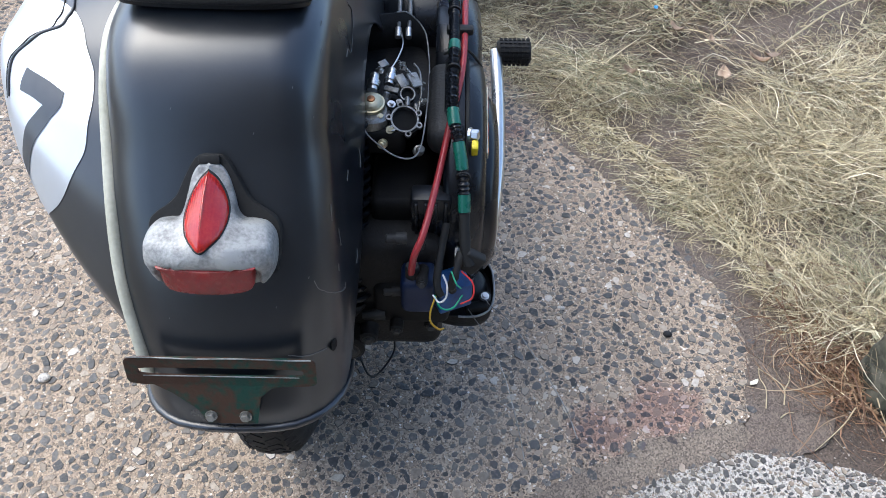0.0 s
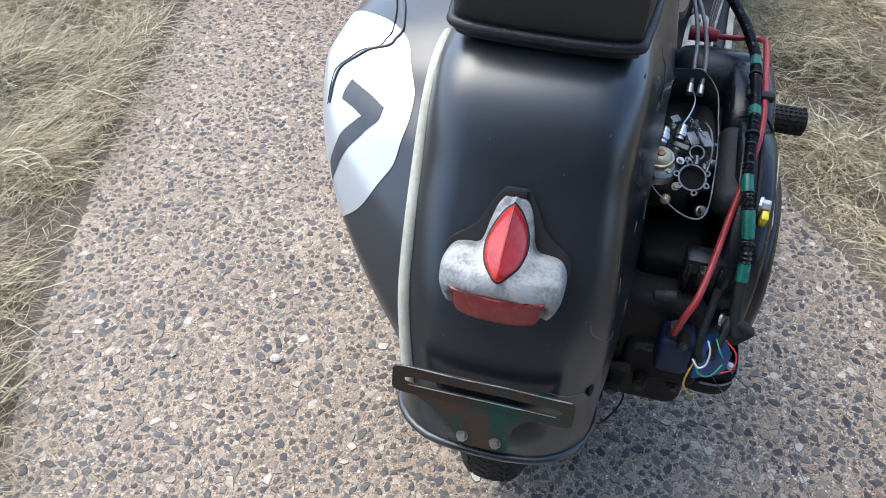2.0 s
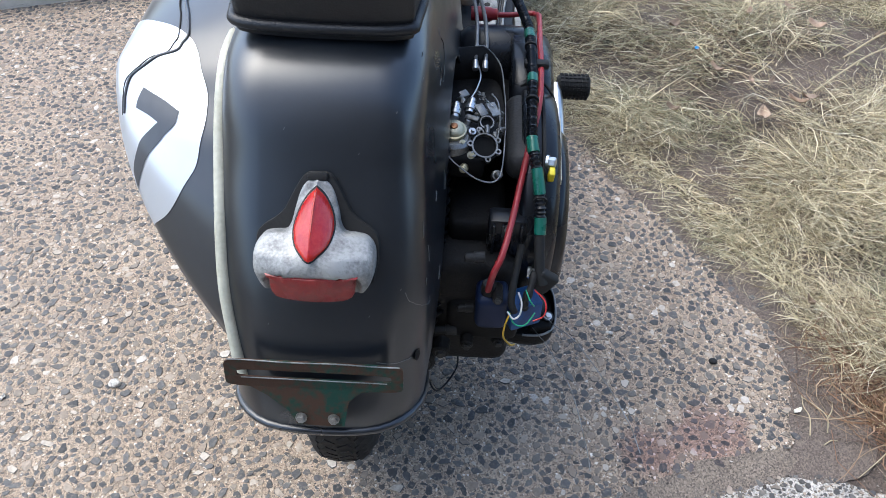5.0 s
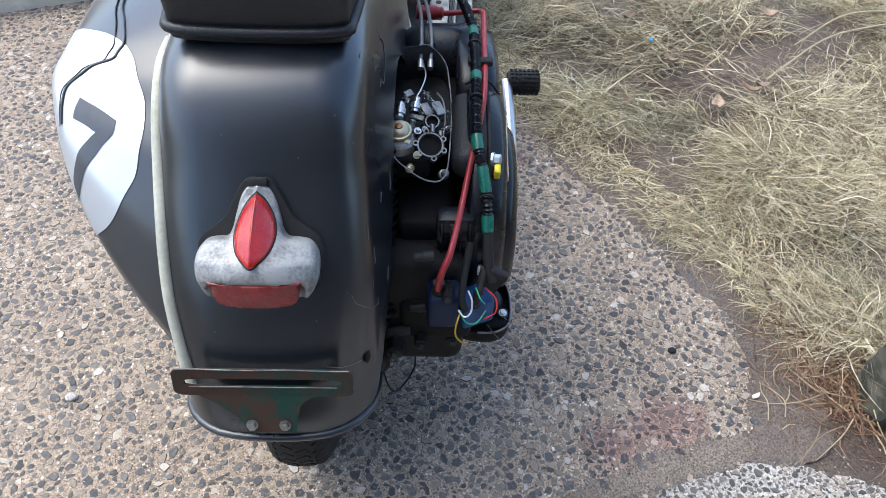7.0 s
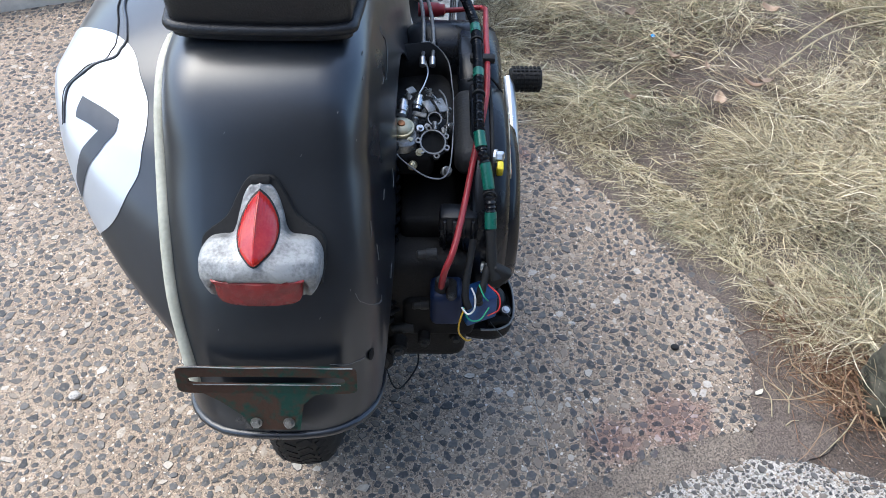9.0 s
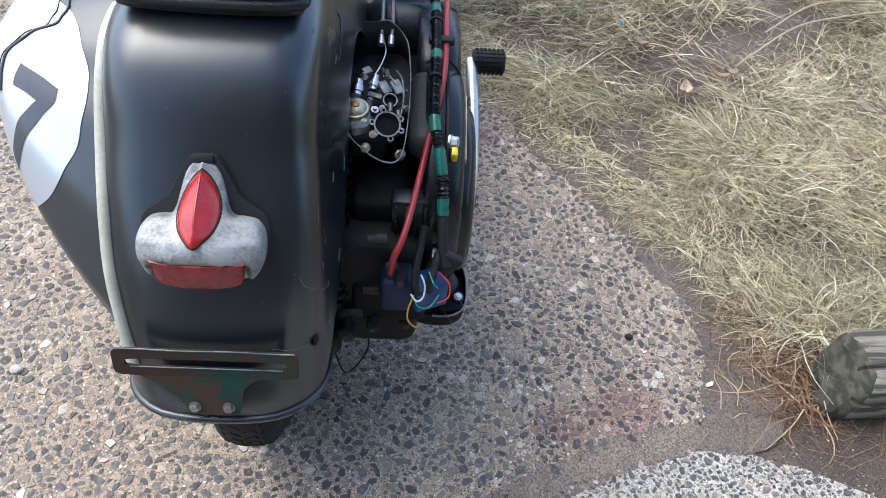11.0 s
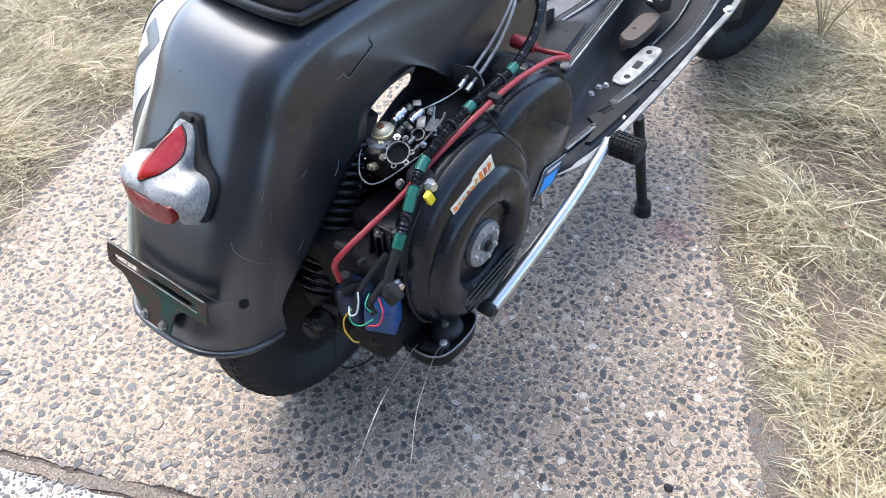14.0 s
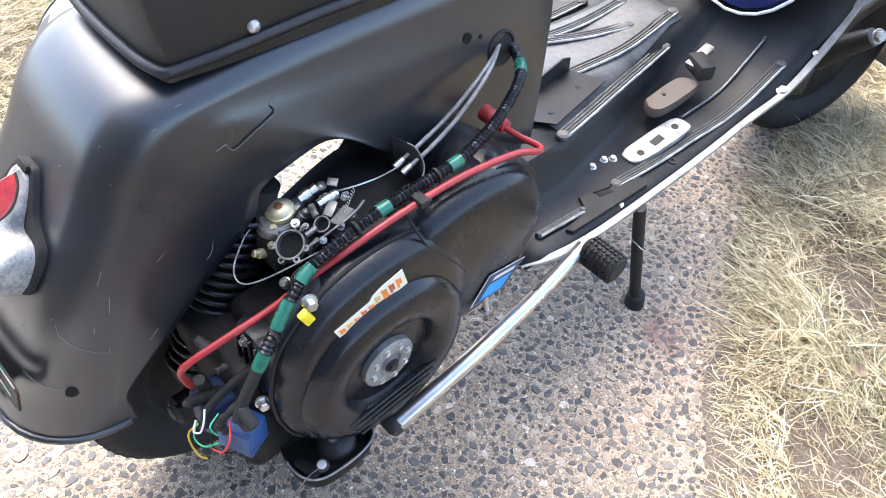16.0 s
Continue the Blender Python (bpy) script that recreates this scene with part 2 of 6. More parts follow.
# ---- ground ----
def ground_height(x, y):
    return 0.012 * noise.noise((x * 1.7, y * 1.7, 0)) + 0.006 * noise.noise((x * 7, y * 7, 3))


RIGHT_EDGE = [(0.14, 3.2), (0.15, 2.2), (0.186, 1.448), (0.334, 0.97), (0.43, 0.847), (0.496, 0.686), (0.602, 0.536), (0.655, 0.456), (0.715, 0.376), (0.770, 0.262), (0.786, 0.116), (0.766, 0.018), (0.735, -0.035)]
JOINT = [(0.606, -0.08), (0.484, -0.136), (0.2, -0.25), (-0.033, -0.346), (-0.129, -0.392), (-0.351, -0.476), (-0.9, -0.68)]
LEFT_EDGE = [(-0.76, -0.4), (-0.793, -0.218), (-0.863, -0.05), (-0.926, 0.155), (-1.03, 0.503), (-1.13, 0.98), (-1.2, 1.3)]
SLAB_TOP = [(-0.9, -0.72), (-0.351, -0.512), (-0.033, -0.385), (0.25, -0.265), (0.487, -0.168), (0.62, -0.118), (0.76, -0.088), (0.83, -0.105), (0.95, -0.15), (1.3, -0.34)]


def wobble(line, amount=0.006, n=7):
    return [(p.x + amount * noise.noise((p.x * 23, p.y * 23, 1)), p.y + amount * noise.noise((p.x * 23, p.y * 23, 7))) for p in spline([(*q, 0) for q in line], n)]


def inside(poly, x, y):
    """Even-odd test for arrays x, y."""
    hit = np.zeros(np.shape(x), bool)
    for (ax, ay), (bx, by) in zip(poly, poly[1:] + poly[:1]):
        if ay != by:
            hit ^= ((ay > y) != (by > y)) & (x < (bx - ax) * (y - ay) / (by - ay) + ax)
    return hit


path_poly = wobble(RIGHT_EDGE) + wobble(JOINT[:-1], 0.008) + wobble(LEFT_EDGE) + [(-1.25, 3.2)]
slab_poly = wobble(SLAB_TOP, 0.008) + [(1.3, -1.6), (-0.9, -1.6)]


def slab(name, poly, top, depth, mat, label, category):
    bm = bmesh.new()
    up = [bm.verts.new((x, y, top)) for x, y in poly]
    edge = [bm.verts.new((x, y, top - 0.003)) for x, y in poly]
    low = [bm.verts.new((x, y, top - depth)) for x, y in poly]
    n = len(poly)
    bm.faces.new(up)
    for a, b in ((edge, up), (low, edge)):
        for k in range(n):
            bm.faces.new((a[k], a[(k + 1) % n], b[(k + 1) % n], b[k]))
    bmesh.ops.triangulate(bm, faces=bm.faces)
    ob = part(name, bm, mat, None, "", sharp=20)
    return tagged(ob, label, category, kind="structure")


def mortar(name, base, second, speck, stained=False):
    """Sandy mortar with fine grit between the stones."""
    m = material(name, base, 0.85, second=second, scale=5, amount=0.8, bump=0.9, bump_scale=260)
    n, l = m.node_tree.nodes, m.node_tree.links
    b = n["Principled BSDF"]
    colour = b.inputs["Base Color"].links[0].from_socket
    tc, v = n.new("ShaderNodeTexCoord"), n.new("ShaderNodeTexVoronoi")
    v.inputs["Scale"].default_value = 460
    l.new(tc.outputs["Object"], v.inputs["Vector"])
    hue = n.new("ShaderNodeValToRGB")
    hue.color_ramp.elements[0].color, hue.color_ramp.elements[1].color = (0.16, 0.155, 0.15, 1), (1.5, 1.45, 1.38, 1)
    l.new(v.outputs["Color"], hue.inputs["Fac"])
    mul = n.new("ShaderNodeMix")
    mul.data_type, mul.blend_type = "RGBA", "MULTIPLY"
    mul.inputs["Factor"].default_value = speck
    l.new(colour, mul.inputs["A"])
    l.new(hue.outputs["Color"], mul.inputs["B"])
    l.new(mul.outputs["Result"], b.inputs["Base Color"])
    return m


STAINS = [((0.60, -0.03), 0.085), ((0.50, -0.06), 0.06), ((0.37, 0.70), 0.05)]


def stain(m):
    """Faint purple fruit stains with ragged edges, at their places on the path."""
    n, l = m.node_tree.nodes, m.node_tree.links
    b = n["Principled BSDF"]
    geo, nz, mask = n.new("ShaderNodeNewGeometry"), n.new("ShaderNodeTexNoise"), None
    nz.inputs["Scale"].default_value, nz.inputs["Detail"].default_value = 28, 5
    l.new(geo.outputs["Position"], nz.inputs["Vector"])
    for (x, y), r in STAINS:
        d, add, rg = n.new("ShaderNodeVectorMath"), n.new("ShaderNodeMath"), n.new("ShaderNodeMapRange")
        d.operation, d.inputs[1].default_value = "DISTANCE", (x, y, 0)
        l.new(geo.outputs["Position"], d.inputs[0])
        add.operation, add.inputs[1].default_value = "MULTIPLY_ADD", -r * 1.6
        l.new(nz.outputs["Fac"], add.inputs[0])
        l.new(d.outputs["Value"], add.inputs[2])
        rg.inputs["From Min"].default_value, rg.inputs["From Max"].default_value = r * 0.25, -r * 0.3
        l.new(add.outputs[0], rg.inputs["Value"])
        if mask:
            top = n.new("ShaderNodeMath")
            top.operation = "MAXIMUM"
            l.new(mask, top.inputs[0])
            l.new(rg.outputs["Result"], top.inputs[1])
            mask = top.outputs[0]
        else:
            mask = rg.outputs["Result"]
    amount = n.new("ShaderNodeMath")
    amount.operation, amount.inputs[1].default_value = "MULTIPLY", 0.5
    l.new(mask, amount.inputs[0])
    mul = n.new("ShaderNodeMix")
    mul.data_type, mul.blend_type = "RGBA", "MULTIPLY"
    mul.inputs["B"].default_value = (0.55, 0.3, 0.36, 1)
    l.new(b.inputs["Base Color"].links[0].from_socket, mul.inputs["A"])
    l.new(amount.outputs[0], mul.inputs["Factor"])
    l.new(mul.outputs["Result"], b.inputs["Base Color"])
    return m


SOIL = mortar("brown_soil", (0.078, 0.058, 0.045), (0.15, 0.118, 0.094), 0.75)
MORTAR = mortar("tan_path_mortar", (0.315, 0.244, 0.180), (0.445, 0.362, 0.276), 0.95)
JOINTFILL = mortar("sandy_joint_fill", (0.15, 0.12, 0.095), (0.27, 0.225, 0.18), 0.9)
stain(MORTAR)
MORTAR2 = mortar("pale_slab_mortar", (0.55, 0.53, 0.49), (0.40, 0.38, 0.35), 0.75)
VERGE = mortar("gritty_verge_soil", (0.12, 0.094, 0.075), (0.21, 0.17, 0.14), 0.8)

KERB = material("cream_concrete", (0.68, 0.63, 0.54), 0.8, second=(0.46, 0.42, 0.35), scale=12, amount=0.8, bump=0.6)

bm = bmesh.new()
xs = [-400, -60, -12, -4, *np.arange(-2.4, 2.41, 0.06), 4, 12, 60, 400]
ys = [-400, -60, -12, -4, *np.arange(-1.6, 3.2, 0.06), 5, 12, 60, 400]
cols = [[bm.verts.new((x, y, -0.0032 + (ground_height(x, y) * (0.15 if -1.4 < x < 0.95 or y < -0.05 else 0.6) if abs(x) < 3 and -2 < y < 4 else 0))) for y in ys] for x in xs]
for a, b in zip(cols, cols[1:]):
    for k in range(len(ys) - 1):
        bm.faces.new((a[k], b[k], b[k + 1], a[k + 1]))
tagged(part("ground", bm, SOIL, None), "bare brown soil ground under dry grass", "ground", kind="structure")
path = slab("path", path_poly, 0.0, 0.08, MORTAR, "tan exposed aggregate concrete path with dark stones", "path")
slab2 = slab("pavement", slab_poly, 0.0005, 0.08, MORTAR2, "pale weathered exposed aggregate concrete slab", "pavement")
for cx, length in ((-0.80, 0.86),):
    r = Matrix.Rotation(radians(20), 4, "Z")
    c = Vector((-1.156, 1.25, 0.03)) + r @ Vector(((cx + 1.156) / math.cos(radians(20)), 0.25, 0))
    kerb = part("kerb", box_bm(*c, length, 0.5, 0.2, 0.012, 3, r), KERB, None)
    tagged(kerb, "worn cream concrete kerb block at the path's end", "kerb", kind="structure")

# Unseen wall, added behind the camera to darken what the tail reflects.
WALLPAINT = material("plain_dark_backdrop", (0.090, 0.084, 0.080), 0.7, second=(0.13, 0.122, 0.115), scale=3, amount=0.8, bump=0.3, bump_scale=60)
tagged(part("unseen_wall_south", box_bm(2.6, -2.65, 1.95, 7.6, 0.22, 4.1, 0.01), WALLPAINT, None), "unseen plain dark wall added to block reflected sky", "wall", kind="structure")

# ---- scooter ----
scooter = thing("motor_scooter", "partly stripped satin black vintage motor scooter on its stand", "scooter")

# frame shell: crown line C and edge line A of the side, both in (y, z), half width, corner radius, crown drop
STATIONS = [
    ((-0.270, 0.343), (-0.150, 0.318), 0.118, 0.085, 0.020),
    ((-0.263, 0.365), (-0.152, 0.345), 0.120, 0.085, 0.018),
    ((-0.246, 0.400), (-0.150, 0.385), 0.122, 0.080, 0.016),
    ((-0.226, 0.450), (-0.088, 0.447), 0.124, 0.070, 0.014),
    ((-0.202, 0.505), (-0.036, 0.497), 0.125, 0.060, 0.012),
    ((-0.168, 0.565), (0.030, 0.552), 0.125, 0.055, 0.011),
    ((-0.130, 0.625), (0.045, 0.587), 0.125, 0.055, 0.010),
    ((-0.098, 0.678), (0.088, 0.603), 0.125, 0.055, 0.010),
    ((-0.060, 0.711), (0.130, 0.611), 0.125, 0.055, 0.010),
    ((-0.004, 0.7245), (0.168, 0.594), 0.125, 0.055, 0.008),
    ((0.120, 0.735), (0.222, 0.548), 0.125, 0.055, 0.006),
    ((0.280, 0.736), (0.310, 0.508), 0.125, 0.055, 0.006),
    ((0.400, 0.735), (0.390, 0.480), 0.124, 0.055, 0.006),
    ((0.490, 0.728), (0.455, 0.440), 0.122, 0.055, 0.006),
    ((0.530, 0.700), (0.490, 0.420), 0.118, 0.055, 0.006),
]


BODY_X = 0.010


def station(f):
    """Frame shell's numbers at f, 0 to the last index, smoothly between the rows."""
    i = min(int(f), len(STATIONS) - 2)
    t = f - i
    rows = [STATIONS[max(0, min(len(STATIONS) - 1, k))] for k in (i - 1, i, i + 1, i + 2)]
    flat = [(*r[0], *r[1], *r[2:]) for r in rows]
    return [0.5 * (2 * b + (c - a) * t + (2 * a - 5 * b + 4 * c - d) * t * t + (3 * b - a - 3 * c + d) * t ** 3) for a, b, c, d in zip(*flat)]


def shell_section(f, n_top=10, n_arc=8, n_side=8):
    cy, cz, ay, az, w, r, crown = station(f)
    c, a = Vector((0, cy, cz)), Vector((0, ay, az))
    d = a - c
    length = d.length
    d.normalize()
    flare = float(np.interp(f, [0, 2, 3, 6, 7, 8, 9, 11], [0.0, 0.004, 0.009, 0.009, 0.010, 0.012, 0.016, 0.022]))
    tuck = float(np.interp(f, [1, 3, 4, 5, 6, 11, 13], [0.0, 0.003, 0.006, 0.010, 0.014, 0.014, 0.008]))

    def side(w, flare, bow):
        half = []
        for k in range(n_top):
            x = (w - r) * k / (n_top - 1)
            half.append(Vector((x, 0, 0)) + c + d * crown * (x / w) ** 2)
        drop = crown * ((w - r) / w) ** 2
        for k in range(1, n_arc + 1):
            t = math.pi / 2 * k / n_arc
            half.append(Vector((w - r + r * math.sin(t), 0, 0)) + c + d * (drop + r * (1 - math.cos(t))))
        for k in range(1, n_side + 1):
            half.append(Vector((w + flare * (k / n_side) ** bow, 0, 0)) + c + d * ((drop + r) + (length - drop - r) * k / n_side))
        return half
    left = [Vector((-p.x, p.y, p.z)) for p in side(w - 0.35 * tuck, flare + 0.35 * tuck, 0.7)[:0:-1]]
    half = side(w - tuck, flare + tuck, 0.75)
    return [p + Vector((BODY_X, 0, 0)) for p in left + half]


sections = [shell_section(k / 5) for k in range(5 * (len(STATIONS) - 1) + 1)]
bm = bmesh.new()
rows = [[bm.verts.new(p) for p in s] for s in sections]
for a, b in zip(rows, rows[1:]):
    for k in range(len(a) - 1):
        bm.faces.new((a[k], a[k + 1], b[k + 1], b[k]))
bm.faces.new(rows[-1])
body = solid(part("body_shell", bm, BLACK, scooter, "satin black pressed steel tail with scratches", sharp=45), 0.002)

# rolled flange round the tail's lower edge
tube("tail_flange", sections[0][2:-2:2], 0.0052, BLACK, scooter, smooth=2, seg=8)

# cream rubber strip where the side cowl meets the tail
seam = []
for k in range(0, 52):
    s = sections[k]
    crown = s[len(s) // 2]
    deep = float(np.interp(k / 5, [0, 3, 5, 6, 7, 8, 10], [0.020, 0.028, 0.033, 0.044, 0.055, 0.064, 0.070]))
    for p, q in zip(s, s[1:]):
        a, b = [math.hypot(v.y - crown.y, v.z - crown.z) for v in (p, q)]
        if b <= deep < a:
            seam.append(p.lerp(q, (deep - a) / (b - a)) + Vector((-0.0015, -0.002, 0.0)))
            break
tube("seam_strip", seam[9::5], 0.0078, TRIM, scooter, "aged cream rubber beading strip", smooth=4)
tube("seam_gap", [p + Vector((0.0085, 0.0, 0.0)) for p in seam[9::5]], 0.0022, RUBBER, scooter, smooth=4, seg=6)

# side cowl: pillow over a rounded footprint in (y, z)
COWL_EDGE = [(-0.208, 0.40), (-0.204, 0.43), (-0.172, 0.503), (-0.147, 0.548), (-0.117, 0.583), (-0.088, 0.615), (-0.045, 0.647), (0.0, 0.678), (0.08, 0.705), (0.2, 0.715), (0.38, 0.69),
             (0.48, 0.62), (0.5, 0.52), (0.46, 0.43), (0.3, 0.375), (0.12, 0.345), (-0.05, 0.345), (-0.165, 0.362)]
cowl_loop = rounded_outline(COWL_EDGE, 7)
COWL_Y0, COWL_Y1, COWL_Z, COWL_OUT, COWL_BASE, COWL_EX = 0.056, 0.28, 0.629, 0.1777, -0.0903, 1.07


def cowl_point(a, t):
    """Bulge over a spine that runs along y at one height."""
    cy = max(COWL_Y0, min(COWL_Y1, a[0]))
    return Vector((COWL_BASE - COWL_OUT * (1 - t * t) ** COWL_EX, cy + (a[0] - cy) * t, COWL_Z + (a[1] - COWL_Z) * t))


bm = bmesh.new()
rings = [[bm.verts.new(cowl_point(a, 1 - k / 30)) for a in cowl_loop] for k in range(31)]
n = len(cowl_loop)
for a, b in zip(rings, rings[1:]):
    for k in range(n):
        bm.faces.new((a[k], a[(k + 1) % n], b[(k + 1) % n], b[k]))
bmesh.ops.remove_doubles(bm, verts=bm.verts, dist=0.0004)
cowl = solid(part("side_cowl", bm, GREY, scooter, "charcoal grey bulging side cowl with race number", sharp=60), 0.0015)


from mathutils.bvhtree import BVHTree
cowl_tree = BVHTree.FromPolygons([v.co for v in cowl.data.vertices], [f.vertices[:] for f in cowl.data.polygons])


def cowl_at(y, z, out=0.0):
    """The point of the cowl's outer face over (y, z), lifted by out."""
    def face(p, q):
        at = cowl_tree.ray_cast(Vector((-0.6, p, q)), Vector((1, 0, 0)))[0]
        return at.x if at else COWL_BASE
    x = face(y, z)
    gy, gz = [(face(y + 0.008 * i, z + 0.008 * (1 - i)) - face(y - 0.008 * i, z - 0.008 * (1 - i))) / 0.016 for i in (1, 0)]
    return Vector((x, y, z)) + Vector((-1, gy, gz)).normalized() * out


# painted roundel, numeral and the lip of the locker door
ROUND = rounded_outline([(0.118, 0.6565), (0.1075, 0.6617), (0.0877, 0.6712), (0.0707, 0.6764), (0.0547, 0.6785), (0.0380, 0.6770), (0.0149, 0.6704), (-0.0083, 0.6599), (-0.0271, 0.6468), (-0.0459, 0.6339), (-0.0636, 0.6203), (-0.0801, 0.6012), (-0.0942, 0.5798),
                         (-0.1032, 0.5583), (-0.1054, 0.5297), (-0.0978, 0.5063), (-0.065, 0.465), (0.0, 0.435), (0.08, 0.44), (0.14, 0.49), (0.165, 0.56), (0.150, 0.62)], 4)
for _ in range(2):
    ROUND = [tuple(sum(ROUND[(k + j) % len(ROUND)][i] for j in range(-2, 3)) / 5 for i in (0, 1)) for k in range(len(ROUND))]
bm = bmesh.new()
rings = [[bm.verts.new(cowl_at(0.02 + (a - 0.02) * k / 22, 0.57 + (b - 0.57) * k / 22, 0.0009)) for a, b in ROUND] for k in range(22, 0, -1)]
mid = bm.verts.new(cowl_at(0.02, 0.57, 0.0009))
for a, b in zip(rings, rings[1:]):
    for k in range(len(ROUND)):
        bm.faces.new((a[k], a[(k + 1) % len(ROUND)], b[(k + 1) % len(ROUND)], b[k]))
for k in range(len(ROUND)):
    bm.faces.new((rings[-1][k], rings[-1][(k + 1) % len(ROUND)], mid))
part("number_roundel", bm, WHITE, cowl, "silver white painted race number roundel", sharp=80)


def cowl_strip(left, right, n=14, m=6, out=0.0015, bm=None):
    bm = bm or bmesh.new()
    a, b = spline([(*p, 0) for p in left], n), spline([(*p, 0) for p in right], n)
    grid = [[bm.verts.new(cowl_at(*(p.lerp(q, k / m)).to_2d(), out)) for k in range(m + 1)] for p, q in zip(a, b)]
    for r, t in zip(grid, grid[1:]):
        for k in range(m):
            bm.faces.new((r[k], r[k + 1], t[k + 1], t[k]))
    return bm


bm = cowl_strip([(-0.0001, 0.6355), (-0.0199, 0.6333), (-0.0366, 0.6294)], [(-0.0169, 0.6178), (-0.0291, 0.6174), (-0.0396, 0.6151)])
cowl_strip([(-0.0366, 0.6294), (-0.0483, 0.6181), (-0.0535, 0.6039), (-0.0599, 0.5855), (-0.0632, 0.5624), (-0.066, 0.5319)], [(-0.0396, 0.6151), (-0.0413, 0.607), (-0.0431, 0.5986), (-0.0483, 0.5799), (-0.0524, 0.5529), (-0.0614, 0.5385)], bm=bm)
part("numeral", bm, NUMERAL, cowl, "dark painted numeral seven", sharp=80)
LIP = [(0.26, 0.682), (0.1435, 0.6825), (0.0891, 0.6825), (0.0511, 0.6786), (0.0391, 0.6732), (0.0308, 0.6683), (0.0294, 0.6604), (0.0232, 0.6518), (0.0175, 0.6372), (0.0031, 0.6232), (-0.012, 0.605)]
tube("locker_door_lip", [cowl_at(a, b, 0.001) for a, b in LIP], 0.0019, GREY, cowl, "pressed lip of the cowl locker door", smooth=5)
tube("door_gap", [cowl_at(a + 0.001, b - 0.0032, 0.0008) for a, b in LIP], 0.0010, RUBBER, cowl, smooth=5, seg=6)

# rear wheel
wheel = part("rear_wheel", lathe_bm([(-0.03, 0.05), (-0.03, 0.12), (-0.02, 0.128), (0.02, 0.128), (0.03, 0.12), (0.035, 0.05)], (0.006, 0.015, 0.21)), ENGINE, scooter)
prof = [(-0.03, 0.127), (-0.045, 0.142), (-0.050, 0.165), (-0.047, 0.184), (-0.038, 0.198), (-0.024, 0.2065), (-0.010, 0.2098), (0, 0.2103), (0.010, 0.2098), (0.024, 0.2065), (0.038, 0.198), (0.047, 0.184), (0.050, 0.165), (0.045, 0.142), (0.03, 0.127)]
bm = lathe_bm(prof, (0.006, 0.015, 0.21), seg=72)
for k in range(60):
    for sx, off, rad, size, lean, skew in ((-1, 0.011, 0.2080, 0.017, 0.12, 0.5), (1, 0.011, 0.2080, 0.017, 0.12, 0.5), (-1, 0.031, 0.2005, 0.015, 0.75, 0.3), (1, 0.031, 0.2005, 0.015, 0.75, 0.3)):
        a = 2 * math.pi * (k + 0.25 * sx + (0.5 if off > 0.02 else 0)) / 60
        t = Matrix.Translation((0.006 + sx * off, 0.015 + rad * math.cos(a), 0.21 + rad * math.sin(a))) @ Matrix.Rotation(a, 4, "X") @ Matrix.Rotation(sx * skew, 4, "Y") @ Matrix.Rotation(-sx * lean, 4, "Z")
        bmesh.ops.create_cube(bm, size=1, matrix=t @ Matrix.Diagonal((size, 0.0055, 0.012, 1)))
part("tyre", bm, RUBBER, wheel, "black block-tread tyre")

# seat
bm = bmesh.new()
SEAT = rounded_outline([(-0.098, 0.012), (-0.086, -0.016), (0, -0.024), (0.091, -0.019), (0.105, 0.008), (0.113, 0.12), (0.118, 0.3), (0.10, 0.5), (0, 0.53), (-0.10, 0.5), (-0.118, 0.3), (-0.108, 0.12)], 6)
layered_bm(SEAT, [(0.93, 0.722), (0.985, 0.724), (0.985, 0.738), (0.99, 0.75), (1.0, 0.79), (0.995, 0.84), (0.97, 0.865), (0.9, 0.88), (0.6, 0.885)], lambda a, b, h: Vector((a, b - 0.12 * max(0, h - 0.75) * (b < 0.1), h)), bm)
seat = part("seat", bm, VINYL, scooter, "black vinyl seat with piped edge", sharp=50)
tube("piping", [(a, b, 0.738 + 0.008 * min(1, max(0, b / 0.15))) for a, b in SEAT + SEAT[:1]], 0.0066, VINYL, seat, "rolled black vinyl piping", smooth=1, seg=10)
part("stud", lathe_bm([(0, 0.0075), (0.003, 0.0072), (0.0055, 0.0055), (0.007, 0.002)], (0.1085, 0.078, 0.7555), (1, 0, 0), 16), ALU, seat, "silver domed stud")

# tail light, in a frame of its own on the sloping tail
TL = Vector((0.0082, -0.168, 0.565))
TV, TN = Vector((0, 0.514, 0.857)), Vector((0, -0.857, 0.514))


def tl(a, b, h):
    return TL + Vector((a, 0, 0)) + TV * b + TN * h


def crest(a, b):
    """How far the housing stands out: a keel running down to the front edge, falling off to the shoulders."""
    cheek = max(0, min(1, (abs(a) - 0.046) / 0.006))
    low = float(np.interp(b, [-0.060, -0.0340, -0.0305], [0.018, 0.040, 0.058])) * (1 - cheek) + float(np.interp(b, [-0.066, -0.030], [0.034, 0.058])) * cheek
    top = float(np.interp(b, [-0.030, -0.010, 0.060, 0.076], [0.0585, 0.0615, 0.0135, 0.0115])) if b > -0.0305 else low
    steep = 0.78 * max(0, min(1, (b + 0.022) / 0.05))
    return max(0.010, top - steep * min(abs(a), 0.024) - 0.45 * max(0, abs(a) - 0.024) - 4.5 * max(0, abs(a) - 0.045) ** 2)


def mirrored(half, n=5):
    return rounded_outline(half + [(-a, b) for a, b in half[-2:0:-1]], n)


